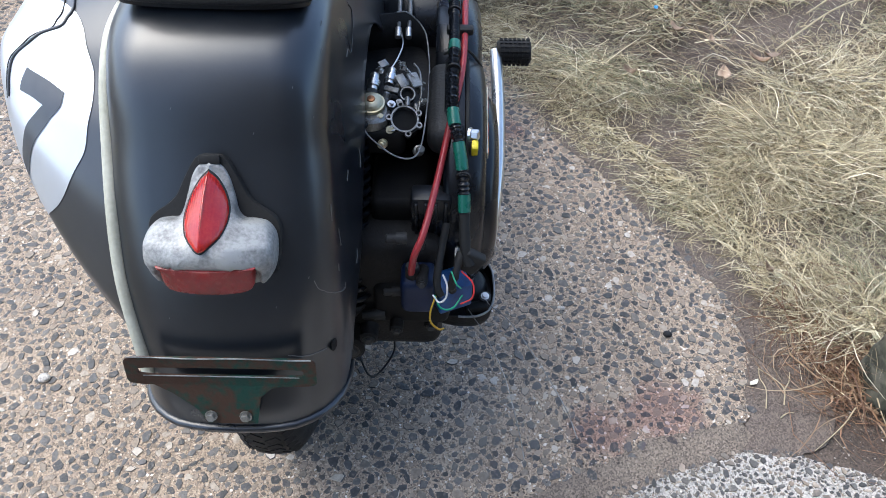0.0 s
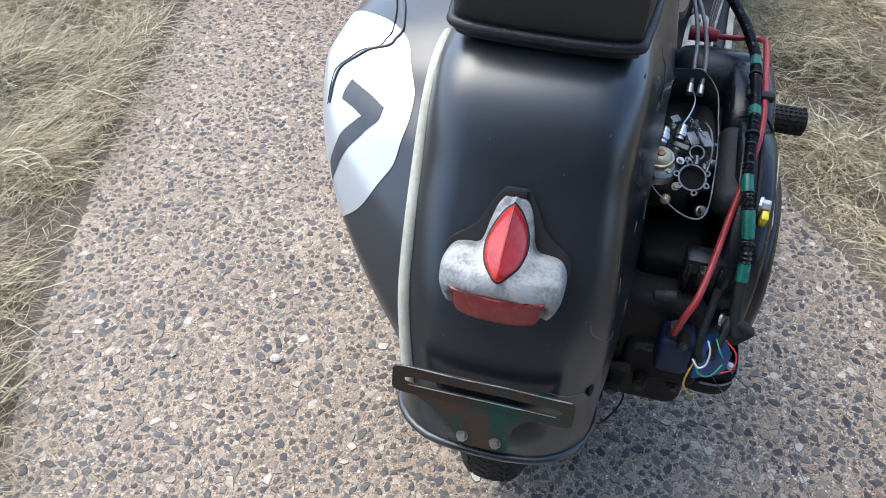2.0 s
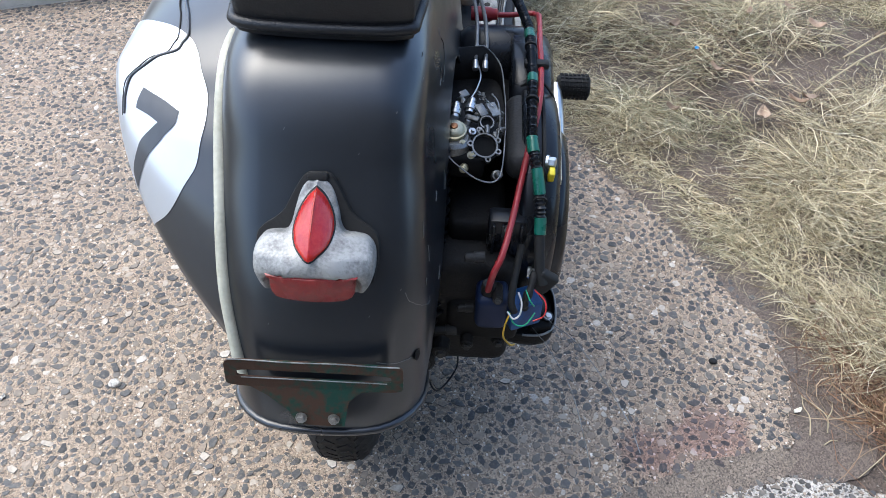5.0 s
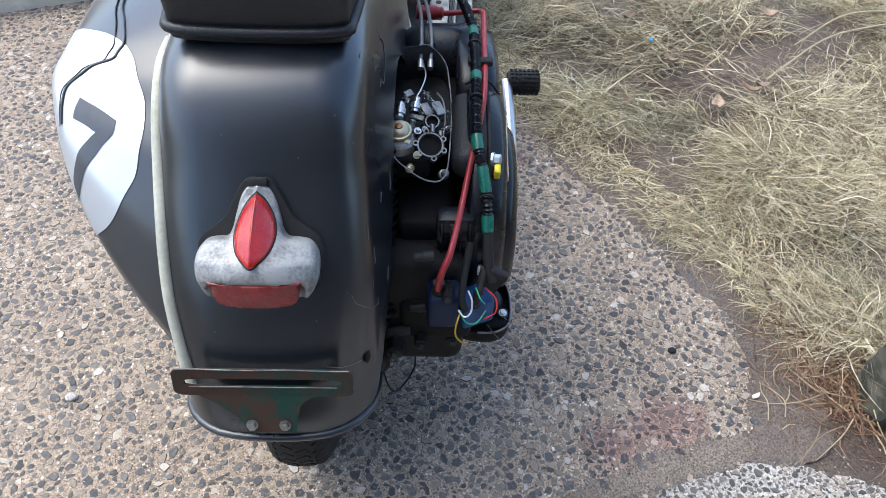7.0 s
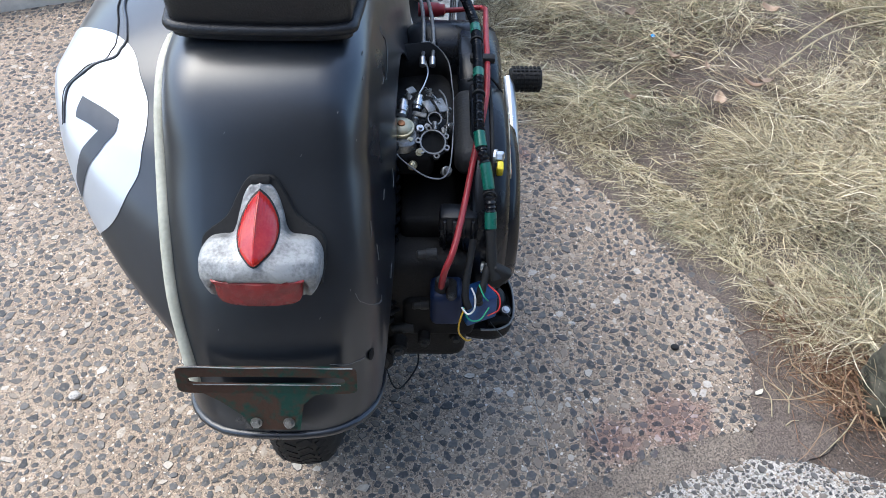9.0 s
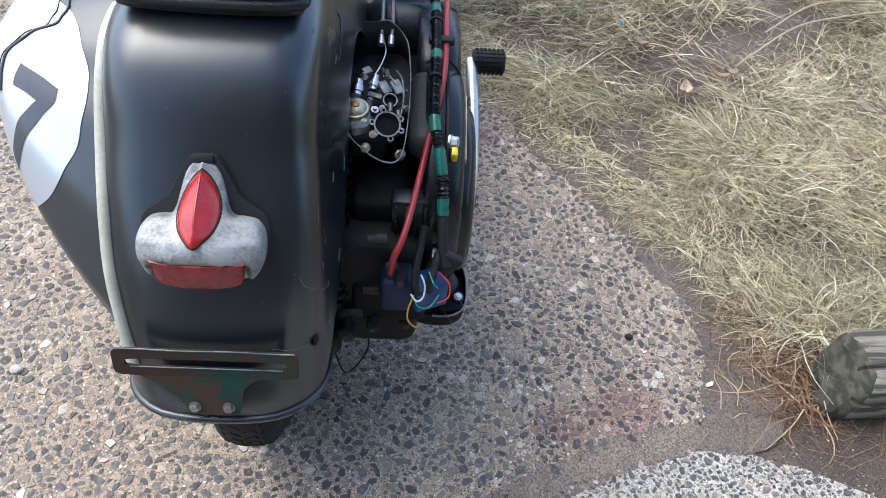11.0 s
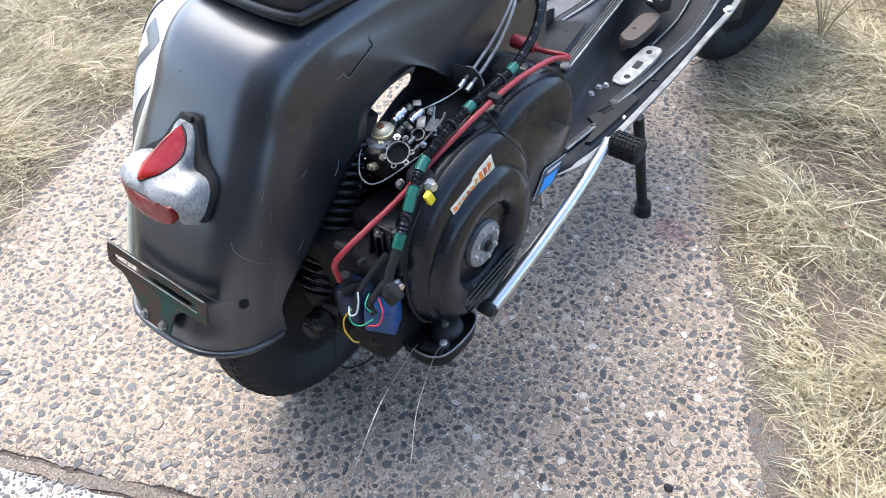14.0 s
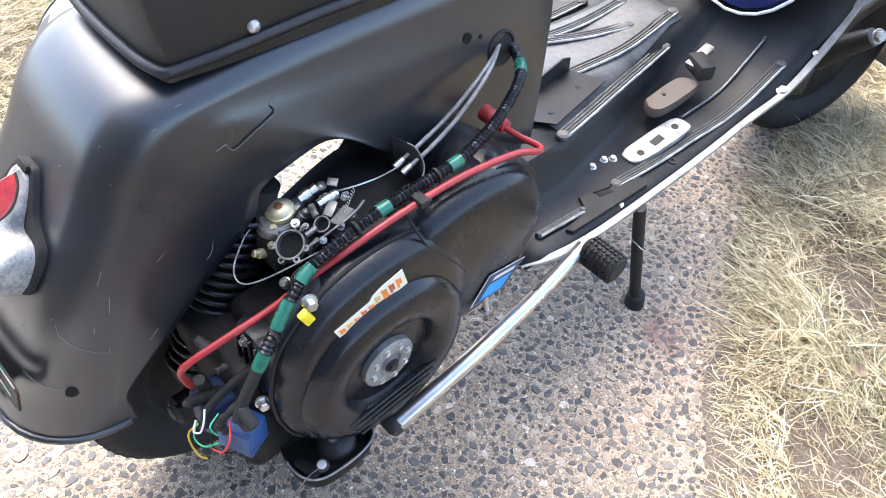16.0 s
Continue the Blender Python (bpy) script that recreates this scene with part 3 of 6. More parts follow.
HOUSE = [(0, 0.0675), (0.0115, 0.0645), (0.0190, 0.054), (0.0245, 0.036), (0.0275, 0.021), (0.0335, 0.0125), (0.046, 0.0110), (0.058, 0.008), (0.066, -0.002), (0.068, -0.016), (0.0660, -0.034), (0.060, -0.048), (0.052, -0.055), (0.043, -0.057), (0, -0.057)]
house = mirrored([(a * 0.955, b) for a, b in HOUSE])
EDGE = {-1: -0.6, 0: 0.0, 1: 0.55, 2: 0.8, 3: 0.92, 4: 0.985, 5: 1.0}
bm = layered_bm(house, [(1.0, -1), (1.0, 0), (1.0, 1), (0.992, 2), (0.975, 3), (0.945, 4), (0.9, 5), (0.84, 5), (0.78, 5), (0.74, 5), (0.70, 5), (0.66, 5), (0.62, 5), (0.55, 5), (0.45, 5), (0.3, 5), (0.15, 5), (0.03, 5)], lambda a, b, h: tl(a, b, crest(a, b) * EDGE[h]))
tail = part("tail_light", bm, CAST, scooter, "tail light in a corroded cast aluminium housing", sharp=70)
GASKET = [(0, 0.0740), (0.0105, 0.0735), (0.0175, 0.0675), (0.0275, 0.050), (0.0365, 0.0325), (0.047, 0.0225), (0.058, 0.0150), (0.066, 0.005), (0.0675, -0.014), (0.064, -0.034), (0.056, -0.050), (0, -0.054)]
part("gasket", layered_bm(mirrored(GASKET), [(1.0, -0.02), (1.0, 0.0045), (0.985, 0.006), (0.9, 0.0065)], tl), RUBBER, tail, "black rubber gasket")
part("gasket_tab", box_bm(*tl(0, 0.0700, 0.0085), 0.021, 0.009, 0.004, 0.001, 2, Matrix.Rotation(math.atan2(0.857, 0.514) - math.pi / 2 + math.pi / 2, 4, "X")), RUBBER, tail)
ALMOND = [(0, 0.0595), (0.0095, 0.050), (0.0182, 0.034), (0.0215, 0.018), (0.0178, 0.004), (0.0095, -0.005), (0, -0.0115)]
almond = mirrored(ALMOND)
part("lens_seat", layered_bm(almond, [(1.05, -0.004), (1.05, 0.0006), (1.0, 0.0008)], lambda a, b, h: tl(a, b, crest(a, b) + h)), RUBBER, tail, sharp=70)
bm = layered_bm(almond, [(0.99, -0.004), (0.99, 0.0012), (0.95, 0.0032), (0.8, 0.0058), (0.6, 0.0078), (0.4, 0.0090), (0.2, 0.0098), (0.03, 0.0102)], lambda a, b, h: tl(a, b, crest(a, b) + h))
lens = part("lens", bm, LENS, tail, "pointed ribbed red lens", sharp=70)
part("lens_ridge", tube_bm([tl(0, b, crest(0, b) + e) for b, e in ((0.055, 0.0035), (0.04, 0.0088), (0.024, 0.0100), (0.008, 0.0080), (-0.006, 0.0032))], 0.0011, 6), LENS, lens)
refl = rounded_outline([(-0.0455, 0.5605), (-0.043, 0.566), (0.043, 0.566), (0.0455, 0.5605), (0.0455, 0.548), (0.0440, 0.5385), (0.038, 0.5340), (0.02, 0.5328), (-0.02, 0.5328), (-0.038, 0.5340), (-0.0440, 0.5385), (-0.0455, 0.548)], 4)
bm = layered_bm(refl, [(1.0, -0.205), (1.0, -0.2290), (0.985, -0.2315), (0.95, -0.2330), (0.75, -0.2338), (0.5, -0.2342), (0.2, -0.2344)], lambda a, b, h: Vector((a + 0.0085, h + (3.0 * a * a if h < -0.21 else 0), b)))
part("reflector", bm, REFLECT, tail, "oblong red reflector")

# number plate bracket
bm = bmesh.new()
tilt = Matrix.Translation((0.004, -0.2505, 0.425)) @ Matrix.Rotation(radians(-12), 4, "X")


def squircle(a, b, n, k=56):
    out = []
    for i in range(k):
        c, s = math.cos(2 * math.pi * i / k), math.sin(2 * math.pi * i / k)
        out.append((a * math.copysign(abs(c) ** (2 / n), c), b * math.copysign(abs(s) ** (2 / n), s)))
    return out


loops = [[bm.verts.new(tilt @ Vector((x, h, z + 0.001))) for x, z in squircle(a, c, n)] for a, c, n, h in ((0.1025, 0.0195, 9, -0.0015), (0.1025, 0.0195, 9, 0.0015), (0.089, 0.0058, 5, 0.0015), (0.089, 0.0058, 5, -0.0015))]
for p, q in zip(loops, loops[1:] + loops[:1]):
    for k in range(56):
        bm.faces.new((p[k], p[(k + 1) % 56], q[(k + 1) % 56], q[k]))
web = [(-0.079, -0.016), (0.076, -0.016), (0.052, -0.021), (0.040, -0.032), (0.035, -0.064), (-0.020, -0.064), (-0.030, -0.047), (-0.056, -0.028)]
layered_bm(web, [(1, 0.002), (1, -0.001)], lambda a, b, h: tilt @ Vector((a, h + 0.25 * (b + 0.016), b)), bm)
bracket = part("number_plate_bracket", bm, RUST, scooter, "rusty green slotted number plate bracket", sharp=50)
tube("bare_edge", [tilt @ Vector((x, -0.0016, 0.0203 + 0.0006 * math.sin(60 * x))) for x in np.linspace(-0.098, 0.098, 13)], 0.0008, BARE, bracket, "chipped bare steel edge", smooth=2, seg=6)
tube("bare_edge", [tilt @ Vector((x, -0.0016, -0.0050)) for x in np.linspace(-0.084, 0.084, 11)], 0.0007, BARE, bracket, smooth=2, seg=6)
for x in (-0.0115, 0.0265):
    hexbolt("bolt", (x, -0.2725, 0.374), (0, -1, 0.3), ZINC, bracket, r=0.0052)

# engine: crankcase lumps between wheel and flywheel
engine = part("engine", box_bm(0.165, 0.06, 0.33, 0.15, 0.26, 0.2, 0.02, 3), ENGINE, scooter, "oily dark cast engine block")
for c, s in (((0.185, 0.03, 0.435), (0.075, 0.10, 0.05)), ((0.2, -0.05, 0.330), (0.1, 0.06, 0.075)), ((0.17, 0.01, 0.262), (0.12, 0.12, 0.05)), ((0.112, -0.03, 0.255), (0.05, 0.06, 0.06)), ((0.22, 0.2, 0.45), (0.1, 0.16, 0.12))):
    box("casting", c, s, PIT, engine, bevel=min(s) * 0.22, seg=3)

# shock absorber
p0, p1 = Vector((0.112, -0.075, 0.30)), Vector((0.110, 0.045, 0.545))
shock = part("shock_absorber", lathe_bm([(0, 0.012), (0.02, 0.028), (0.025, 0.028), (0.025, 0.018), (0.26, 0.018), (0.27, 0.03), (0.3, 0.03)], p0, p1 - p0, 20), RUBBER, scooter)
ax = (p1 - p0).normalized()
sx_ = ax.cross(Vector((1, 0, 0))).normalized()
sy_ = ax.cross(sx_)
coil = [p0 + ax * (0.03 + 0.235 * k / 272) + (sx_ * math.cos(k * math.pi / 8) + sy_ * math.sin(k * math.pi / 8)) * 0.034 for k in range(273)]
tube("spring", coil, 0.0042, SHROUD, shock, "black coil spring", smooth=1, seg=8)

# flywheel cover
COVER = rounded_outline([(0.06, 0.262), (0.0, 0.288), (-0.032, 0.34), (-0.045, 0.41), (-0.034, 0.475), (-0.005, 0.515), (0.04, 0.545), (0.1, 0.558), (0.16, 0.55), (0.205, 0.515), (0.235, 0.455), (0.24, 0.38), (0.2, 0.3), (0.13, 0.265)], 6)
bm = layered_bm(COVER, [(0.97, 0.238), (1.0, 0.243), (1.0, 0.256), (0.985, 0.27), (0.95, 0.282), (0.9, 0.288), (0.8, 0.291)], lambda a, b, h: Vector((h, a, b)))
cover = part("flywheel_cover", bm, SHROUD, scooter, "black plastic flywheel cover", sharp=60)
HUB = (0.296, 0.097, 0.388)
# cylinder cowling ahead of it
CYL = rounded_outline([(0.19, 0.34), (0.165, 0.44), (0.15, 0.535), (0.2, 0.568), (0.29, 0.562), (0.345, 0.53), (0.37, 0.46), (0.35, 0.385), (0.28, 0.335)], 6)
bm = layered_bm(CYL, [(0.97, 0.225), (1.0, 0.23), (1.0, 0.25), (0.98, 0.268), (0.93, 0.280), (0.8, 0.286), (0.6, 0.287)], lambda a, b, h: Vector((h, a, b)))
cyl = part("cylinder_cowling", bm, SHROUD, scooter, "black plastic cylinder cooling shroud", sharp=60)
HEAD = rounded_outline([(0.25, 0.40), (0.245, 0.52), (0.28, 0.565), (0.33, 0.55), (0.375, 0.50), (0.375, 0.42), (0.33, 0.38)], 6)
part("head_shroud", layered_bm(HEAD, [(0.55, 0.140), (0.8, 0.146), (0.94, 0.160), (1.0, 0.180), (1.0, 0.245), (0.96, 0.26)], lambda a, b, h: Vector((h, a, b))), SHROUD, cyl, sharp=60)

# kick start lever
tube("kick_lever", [(0.306, 0.108, 0.252), (0.315, 0.17, 0.285), (0.321, 0.23, 0.313), (0.323, 0.32, 0.345), (0.321, 0.40, 0.375), (0.319, 0.425, 0.385)], lambda t: 0.0125 - 0.0035 * t, STEEL, scooter, "polished steel kick start lever", seg=14)
lathe("kick_pedal", [(0, 0.017), (0.004, 0.02), (0.052, 0.02), (0.056, 0.017)], (0.322, 0.43, 0.380), RUBBER, scooter, "black ribbed rubber pedal", seg=20)

lathe("lever_boss", [(0, 0.010), (0.006, 0.0135), (0.026, 0.0135), (0.032, 0.010)], (0.284, 0.103, 0.250), DULL, scooter, "dark cast boss of the kick lever", seg=20)

# floorboard
def ribbon(name, points, wide, thick, mat, parent, label=""):
    """A flat band with rounded edges along points, lying level across its run."""
    line, bm = spline(points, 8), bmesh.new()
    rows = []
    for i, p in enumerate(line):
        d = (line[min(i + 1, len(line) - 1)] - line[max(0, i - 1)]).normalized()
        s = d.cross(Vector((0, 0, 1))).normalized()
        u = s.cross(d)
        rows.append([bm.verts.new(p + s * a * wide / 2 + u * c * thick / 2) for a, c in ((-1, -0.4), (-0.85, -1), (0.85, -1), (1, -0.4), (1, 0.4), (0.85, 1), (-0.85, 1), (-1, 0.4))])
    for a, c in zip(rows, rows[1:]):
        for k in range(8):
            bm.faces.new((a[k], a[(k + 1) % 8], c[(k + 1) % 8], c[k]))
    bm.faces.new(rows[0][::-1])
    bm.faces.new(rows[-1])
    return part(name, bm, mat, parent, label)


def hump(y):
    """Half width and height of the floor's middle hump."""
    t = min(1, max(0, (y - 0.58) / 0.38))
    return 0.145 - 0.075 * t, 0.378 - 0.016 * t


def lift(y):
    return float(np.interp(y, [0.8, 0.85, 0.95, 1.03, 1.10, 1.15, 1.19, 1.22], [0, 0.004, 0.025, 0.055, 0.12, 0.21, 0.36, 0.6]))


bm = bmesh.new()
rows = []
for y in (0.40, 0.46, 0.52, 0.58, 0.64, 0.7, 0.76, 0.82, 0.88, 0.94, 1.0, 1.05, 1.10, 1.15, 1.19, 1.22):
    e, top = hump(y)
    wide = float(np.interp(y, [0.4, 0.46, 0.55, 0.9, 1.03, 1.1, 1.22], [0.9, 0.97, 1, 1.01, 1.06, 1.09, 1.2]))
    fade = float(np.interp(y, [0.96, 1.15], [1, 0]))
    z0, u = lift(y), top - 0.294
    half = [(0.0, 0.294 + (u + 0.004) * fade), (e * 0.6, 0.294 + (u + 0.003) * fade), (e, 0.294 + (u - 0.003) * fade), (e + 0.008, 0.294 + 0.75 * u * fade), (e + 0.018, 0.294 + 0.22 * u * fade), (e + 0.034, 0.294), (0.225, 0.2925), (0.25, 0.291), (0.262 * wide, 0.285)]
    rows.append([bm.verts.new((s * x, y, z + z0)) for s, x, z in [(-1, x, z) for x, z in half[:0:-1]] + [(1, x, z) for x, z in half]])
for a, b in zip(rows, rows[1:]):
    for k in range(len(a) - 1):
        bm.faces.new((a[k], a[k + 1], b[k + 1], b[k]))
solid(part("floorboard", bm, FLOOR, scooter, "scuffed dark grey pressed steel floorboard and legshield", sharp=60), 0.003)
ribbon("edge_trim", [(0.240, 0.40, 0.290), (0.259, 0.46, 0.289), (0.268, 0.55, 0.289), (0.268, 0.7, 0.289), (0.268, 0.85, 0.296), (0.273, 0.95, 0.317), (0.285, 1.03, 0.347), (0.293, 1.10, 0.412), (0.301, 1.15, 0.502), (0.317, 1.19, 0.652), (0.322, 1.22, 0.884)], 0.0135, 0.007, EDGEALU, scooter, "scuffed aluminium edge trim")

# stand
tube("stand_leg", [(0.274, 0.645, 0.288), (0.278, 0.658, 0.23), (0.285, 0.694, 0.09), (0.289, 0.713, 0.02)], 0.011, RUBBER, scooter, "black steel stand leg")
lathe("stand_foot", [(0, 0.019), (0.03, 0.017), (0.034, 0.012)], (0.29, 0.716, 0.0), RUBBER, scooter, "black rubber stand foot", axis=(-0.03, -0.1, 1), seg=18)

# flywheel cover: shoulder, dished fan opening, grille, hub
part("shoulder", lathe_bm([(-0.03, 0.124), (0.0, 0.120), (0.010, 0.108), (0.013, 0.092), (0.011, 0.074), (0.003, 0.066), (-0.012, 0.060), (-0.040, 0.058), (-0.042, 0.02)], HUB, (1, 0, 0), 56), SHROUD, cover, "rounded black shoulder round the fan opening", sharp=60)
hub = lathe("hub_disc", [(-0.04, 0.036), (-0.004, 0.0370), (0.002, 0.0362), (0.0035, 0.034), (0.0035, 0.017), (0.0005, 0.0155), (0.0005, 0.010), (0.006, 0.0095), (0.0065, 0.003)], HUB, EDGEALU, cover, "bare metal flywheel hub disc", seg=36)
for k in range(8):
    a = 2 * math.pi * (k + 0.3) / 8
    hexbolt("bolt", (HUB[0] + 0.0033, HUB[1] + 0.0262 * math.cos(a), HUB[2] + 0.0262 * math.sin(a)), (1, 0, 0), STEEL, hub, r=0.0036, h=0.004)
hexbolt("nut", (HUB[0] + 0.006, HUB[1], HUB[2]), (1, 0, 0), DULL, hub, r=0.0075, h=0.006)
for k in range(4):
    z = -0.052 - 0.0115 * k
    half = math.sqrt(0.116 ** 2 - z * z)
    bm = tube_bm([(HUB[0] + 0.0115, HUB[1] + half * (2 * i / 10 - 1) * 0.66, HUB[2] + z + 0.006 * (2 * i / 10 - 1)) for i in range(11)], 0.0032, 6, smooth=0)
    part("grille_slat", bm, SHROUD, cover)
tube("rim_seam", [(0.266, a, b) for a, b in [COVER[k % len(COVER)] for k in range(0, len(COVER) + 1, 2)]], 0.0028, RUBBER, cover, smooth=1, seg=6)
for c, r in (((0.268, 0.012, 0.543), 0.0066), ((0.256, -0.052, 0.407), 0.0062), ((0.268, 0.04, 0.288), 0.006)):
    hexbolt("bolt", c, (1, -0.25, 0.15), STEEL, cover, r=r, h=0.012)
bm = box_bm(0.275, 0.003, 0.530, 0.008, 0.012, 0.022, 0.002, 2, Matrix.Rotation(radians(25), 4, "X"))
part("cable_terminal", bm, YELLOW, cover, "yellow insulated cable terminal")


def sticker(name, corners, mat, parent, label, inks):
    """A thin sticker over four corners; inks: (u0, u1, v0, v1, material) bars lifted off it."""
    a, b, c, d = [Vector(p) for p in corners]
    nrm = (b - a).cross(d - a).normalized()
    if nrm.x < 0:
        nrm = -nrm
    at = lambda u, v: a.lerp(b, u).lerp(d.lerp(c, u), v)
    def quad(u0, u1, v0, v1, h):
        low = [at(u, v) + nrm * (h - 0.0006) for u, v in ((u0, v0), (u1, v0), (u1, v1), (u0, v1))]
        top = [p + nrm * 0.0006 for p in low]
        return low + top, [(0, 1, 2, 3), (4, 5, 6, 7), (0, 1, 5, 4), (1, 2, 6, 5), (2, 3, 7, 6), (3, 0, 4, 7)]
    ob = mesh_object(name, *quad(0, 1, 0, 1, 0.0012), mat, parent, label, smooth=False)
    for step, (u0, u1, v0, v1, ink) in enumerate(inks):
        mesh_object("sticker_bar", *quad(u0, u1, v0, v1, 0.0018 + 0.0004 * min(step, 2)), ink, ob, smooth=False)
    return ob


label_at = lambda u, v, h: Vector((0.2925 + h - 0.001 * v, 0.030 + 0.094 * u - 0.006 * v, 0.491 + 0.019 * u + (0.014 + 0.007 * u) * v))
STEP = [(0, 0), (0.25, 0), (0.5, 0), (0.75, 0), (1, 0), (1.0, 1.25), (0.72, 1.3), (0.56, 1.2), (0.5, 0.95), (0.25, 0.95), (0, 0.95)]
label_ = part("sticker", layered_bm(STEP, [(1, 0.0), (1, 0.0012)], label_at), PAPER, cover, "pale stepped sticker with worn orange lettering shapes", sharp=30)
for k in range(9):
    u0, low, high = 0.04 + 0.104 * k, 0.2 + 0.06 * (k % 2), 0.72 + (0.32 if k > 4 else 0) - 0.05 * (k % 3)
    ink = (ORANGE, OCHRE, ORANGE, RUSTINK)[k % 4]
    bars = [(u0, u0 + 0.030, low, high), (u0 + 0.034, u0 + 0.070, low + 0.12 * (k % 3), high - 0.1)]
    bm = bmesh.new()
    for a0, a1, b0, b1 in bars:
        layered_bm([(a0, b0), (a1, b0), (a1, b1), (a0, b1)], [(1, 0.0012), (1, 0.0017 + 0.0002 * bars.index((a0, a1, b0, b1)))], label_at, bm)
    part("printed_bar", bm, ink, label_)
sticker("sticker", [(0.2885, 0.240, 0.366), (0.2875, 0.305, 0.362), (0.2875, 0.338, 0.398), (0.2885, 0.270, 0.410)], WIREWHITE, cyl, "blue and black sticker with printed shapes",
        [(0.03, 0.97, 0.04, 0.97, NAVY), (0.18, 0.82, 0.12, 0.62, SKYBLUE), (0.2, 0.8, 0.74, 0.86, WIREWHITE)])
tube("cowling_seam", [(0.236, 0.150, 0.562), (0.262, 0.148, 0.572), (0.284, 0.158, 0.54), (0.288, 0.19, 0.50), (0.286, 0.225, 0.45)], 0.0018, RUBBER, cyl, smooth=5, seg=6)
lathe("spring_bolt", [(0, 0.006), (0.004, 0.0045), (0.03, 0.0045), (0.03, 0.007), (0.036, 0.007)], (0.282, 0.275, 0.362), STEEL, cyl, "silver adjusting bolt", axis=(0.1, 0.15, -1), seg=12)
box("cable_clip", (0.256, 0.165, 0.588), (0.034, 0.014, 0.01), RUBBER, cyl, bevel=0.003)

part("cover_top", box_bm(0.243, 0.085, 0.526, 0.052, 0.14, 0.044, 0.018, 5, Matrix.Rotation(radians(5), 4, "X")), DULL, cover, "grimy grey metal shroud top")
# cast selector box under the flywheel, and loose inner cables
SELECT = rounded_outline([(0.236, -0.030), (0.262, -0.036), (0.290, -0.034), (0.308, -0.018), (0.313, 0.015), (0.310, 0.052), (0.296, 0.074), (0.262, 0.076), (0.238, 0.062)], 4)
bm = layered_bm(SELECT, [(0.55, 0.226), (0.86, 0.228), (0.95, 0.233), (0.985, 0.242), (1.0, 0.254), (1.0, 0.2575), (0.955, 0.2580), (0.945, 0.247), (0.90, 0.243), (0.5, 0.243), (0.05, 0.243)], lambda a, b, h: Vector((a, b, h)))
part("selector_box", bm, ENGINE, engine, "open oily cast gear selector box", sharp=50)
tube("rim", [(a, b, 0.2582) for a, b in SELECT[4:26]], 0.0017, BARE, engine, "scraped bare casting rim", smooth=2, seg=8)
part("selector_dome", lathe_bm([(0, 0.026), (0.010, 0.026), (0.016, 0.022), (0.021, 0.014), (0.023, 0.001)], (0.276, 0.030, 0.246), (0.1, -0.25, 1), 24), DULL, engine, "grimy domed selector cap")
hexbolt("bolt", (0.277, 0.024, 0.268), (0.1, -0.3, 1), ZINC, engine, r=0.005)
lathe("cable_pivot", [(0, 0.0065), (0.020, 0.0065), (0.020, 0.0085), (0.026, 0.0085), (0.0265, 0.007)], (0.297, -0.004, 0.246), DULL, engine, axis=(0.1, -0.2, 1), seg=16)
hexbolt("bolt", (0.2992, -0.009, 0.271), (0.1, -0.2, 1), STEEL, engine, r=0.0045, h=0.004)
part("selector_arm", box_bm(0.287, -0.022, 0.262, 0.034, 0.014, 0.012, 0.003, 3, Matrix.Rotation(radians(12), 4, "Z")), PIT, engine, "sooty selector arm")
for q in ([(0.300, -0.012, 0.268), (0.306, -0.034, 0.281), (0.33, -0.082, 0.305), (0.362, -0.15, 0.312), (0.393, -0.202, 0.292), (0.408, -0.232, 0.27)], [(0.275, -0.04, 0.28), (0.283, -0.066, 0.292), (0.292, -0.091, 0.301), (0.317, -0.17, 0.315), (0.335, -0.237, 0.29), (0.341, -0.262, 0.272)]):
    tube("loose_cable", q, 0.0007, ZINC, scooter, "frayed bare inner cable", seg=6)
tube("loose_cable", [(0.12, -0.06, 0.21), (0.135, -0.075, 0.17), (0.15, -0.06, 0.155), (0.17, -0.03, 0.17), (0.165, -0.02, 0.22)], 0.0014, RUBBER, scooter, "thin dangling black wire", seg=6)

# engine detail behind the wheel side
for c, ax_, l, r in (((0.118, -0.075, 0.265), (0, -1, 0.1), 0.03, 0.02), ((0.145, -0.09, 0.3), (0, -1, 0), 0.02, 0.012), ((0.18, -0.075, 0.300), (0, -1, 0), 0.02, 0.009),
                   ((0.215, -0.08, 0.405), (0, -1, 0.4), 0.04, 0.007), ((0.225, -0.045, 0.285), (0, -1, 0), 0.030, 0.010)):
    lathe("boss", [(0, r * 1.15), (l * 0.3, r), (l * 0.9, r), (l, r * 0.8)], c, ENGINE, engine, axis=ax_, seg=16)
    hexbolt("bolt", Vector(c) + Vector(ax_).normalized() * l, ax_, DULL, engine, r=r * 0.5, h=0.005)
for c, ax_, l, r in (((0.196, -0.07, 0.45), (-1, -0.1, 0), 0.026, 0.0075), ((0.186, -0.075, 0.358), (-1, -0.1, 0), 0.022, 0.007), ((0.165, -0.078, 0.314), (-1, -0.1, 0), 0.03, 0.008), ((0.214, -0.066, 0.439), (0, -1, 0.2), 0.012, 0.005)):
    lathe("stud", [(0, r), (l * 0.5, r), (l * 0.5, r * 0.8), (l * 0.92, r * 0.8), (l, r * 0.6)], c, DULL, engine, axis=ax_, seg=14)
part("coil_bracket", box_bm(0.224, -0.025, 0.45, 0.05, 0.03, 0.07, 0.006), SHROUD, engine, "ribbed black bracket")
for k in range(4):
    box("rib", (0.206 + 0.012 * k, -0.042, 0.455), (0.004, 0.006, 0.05), SHROUD, engine, bevel=0.0015)
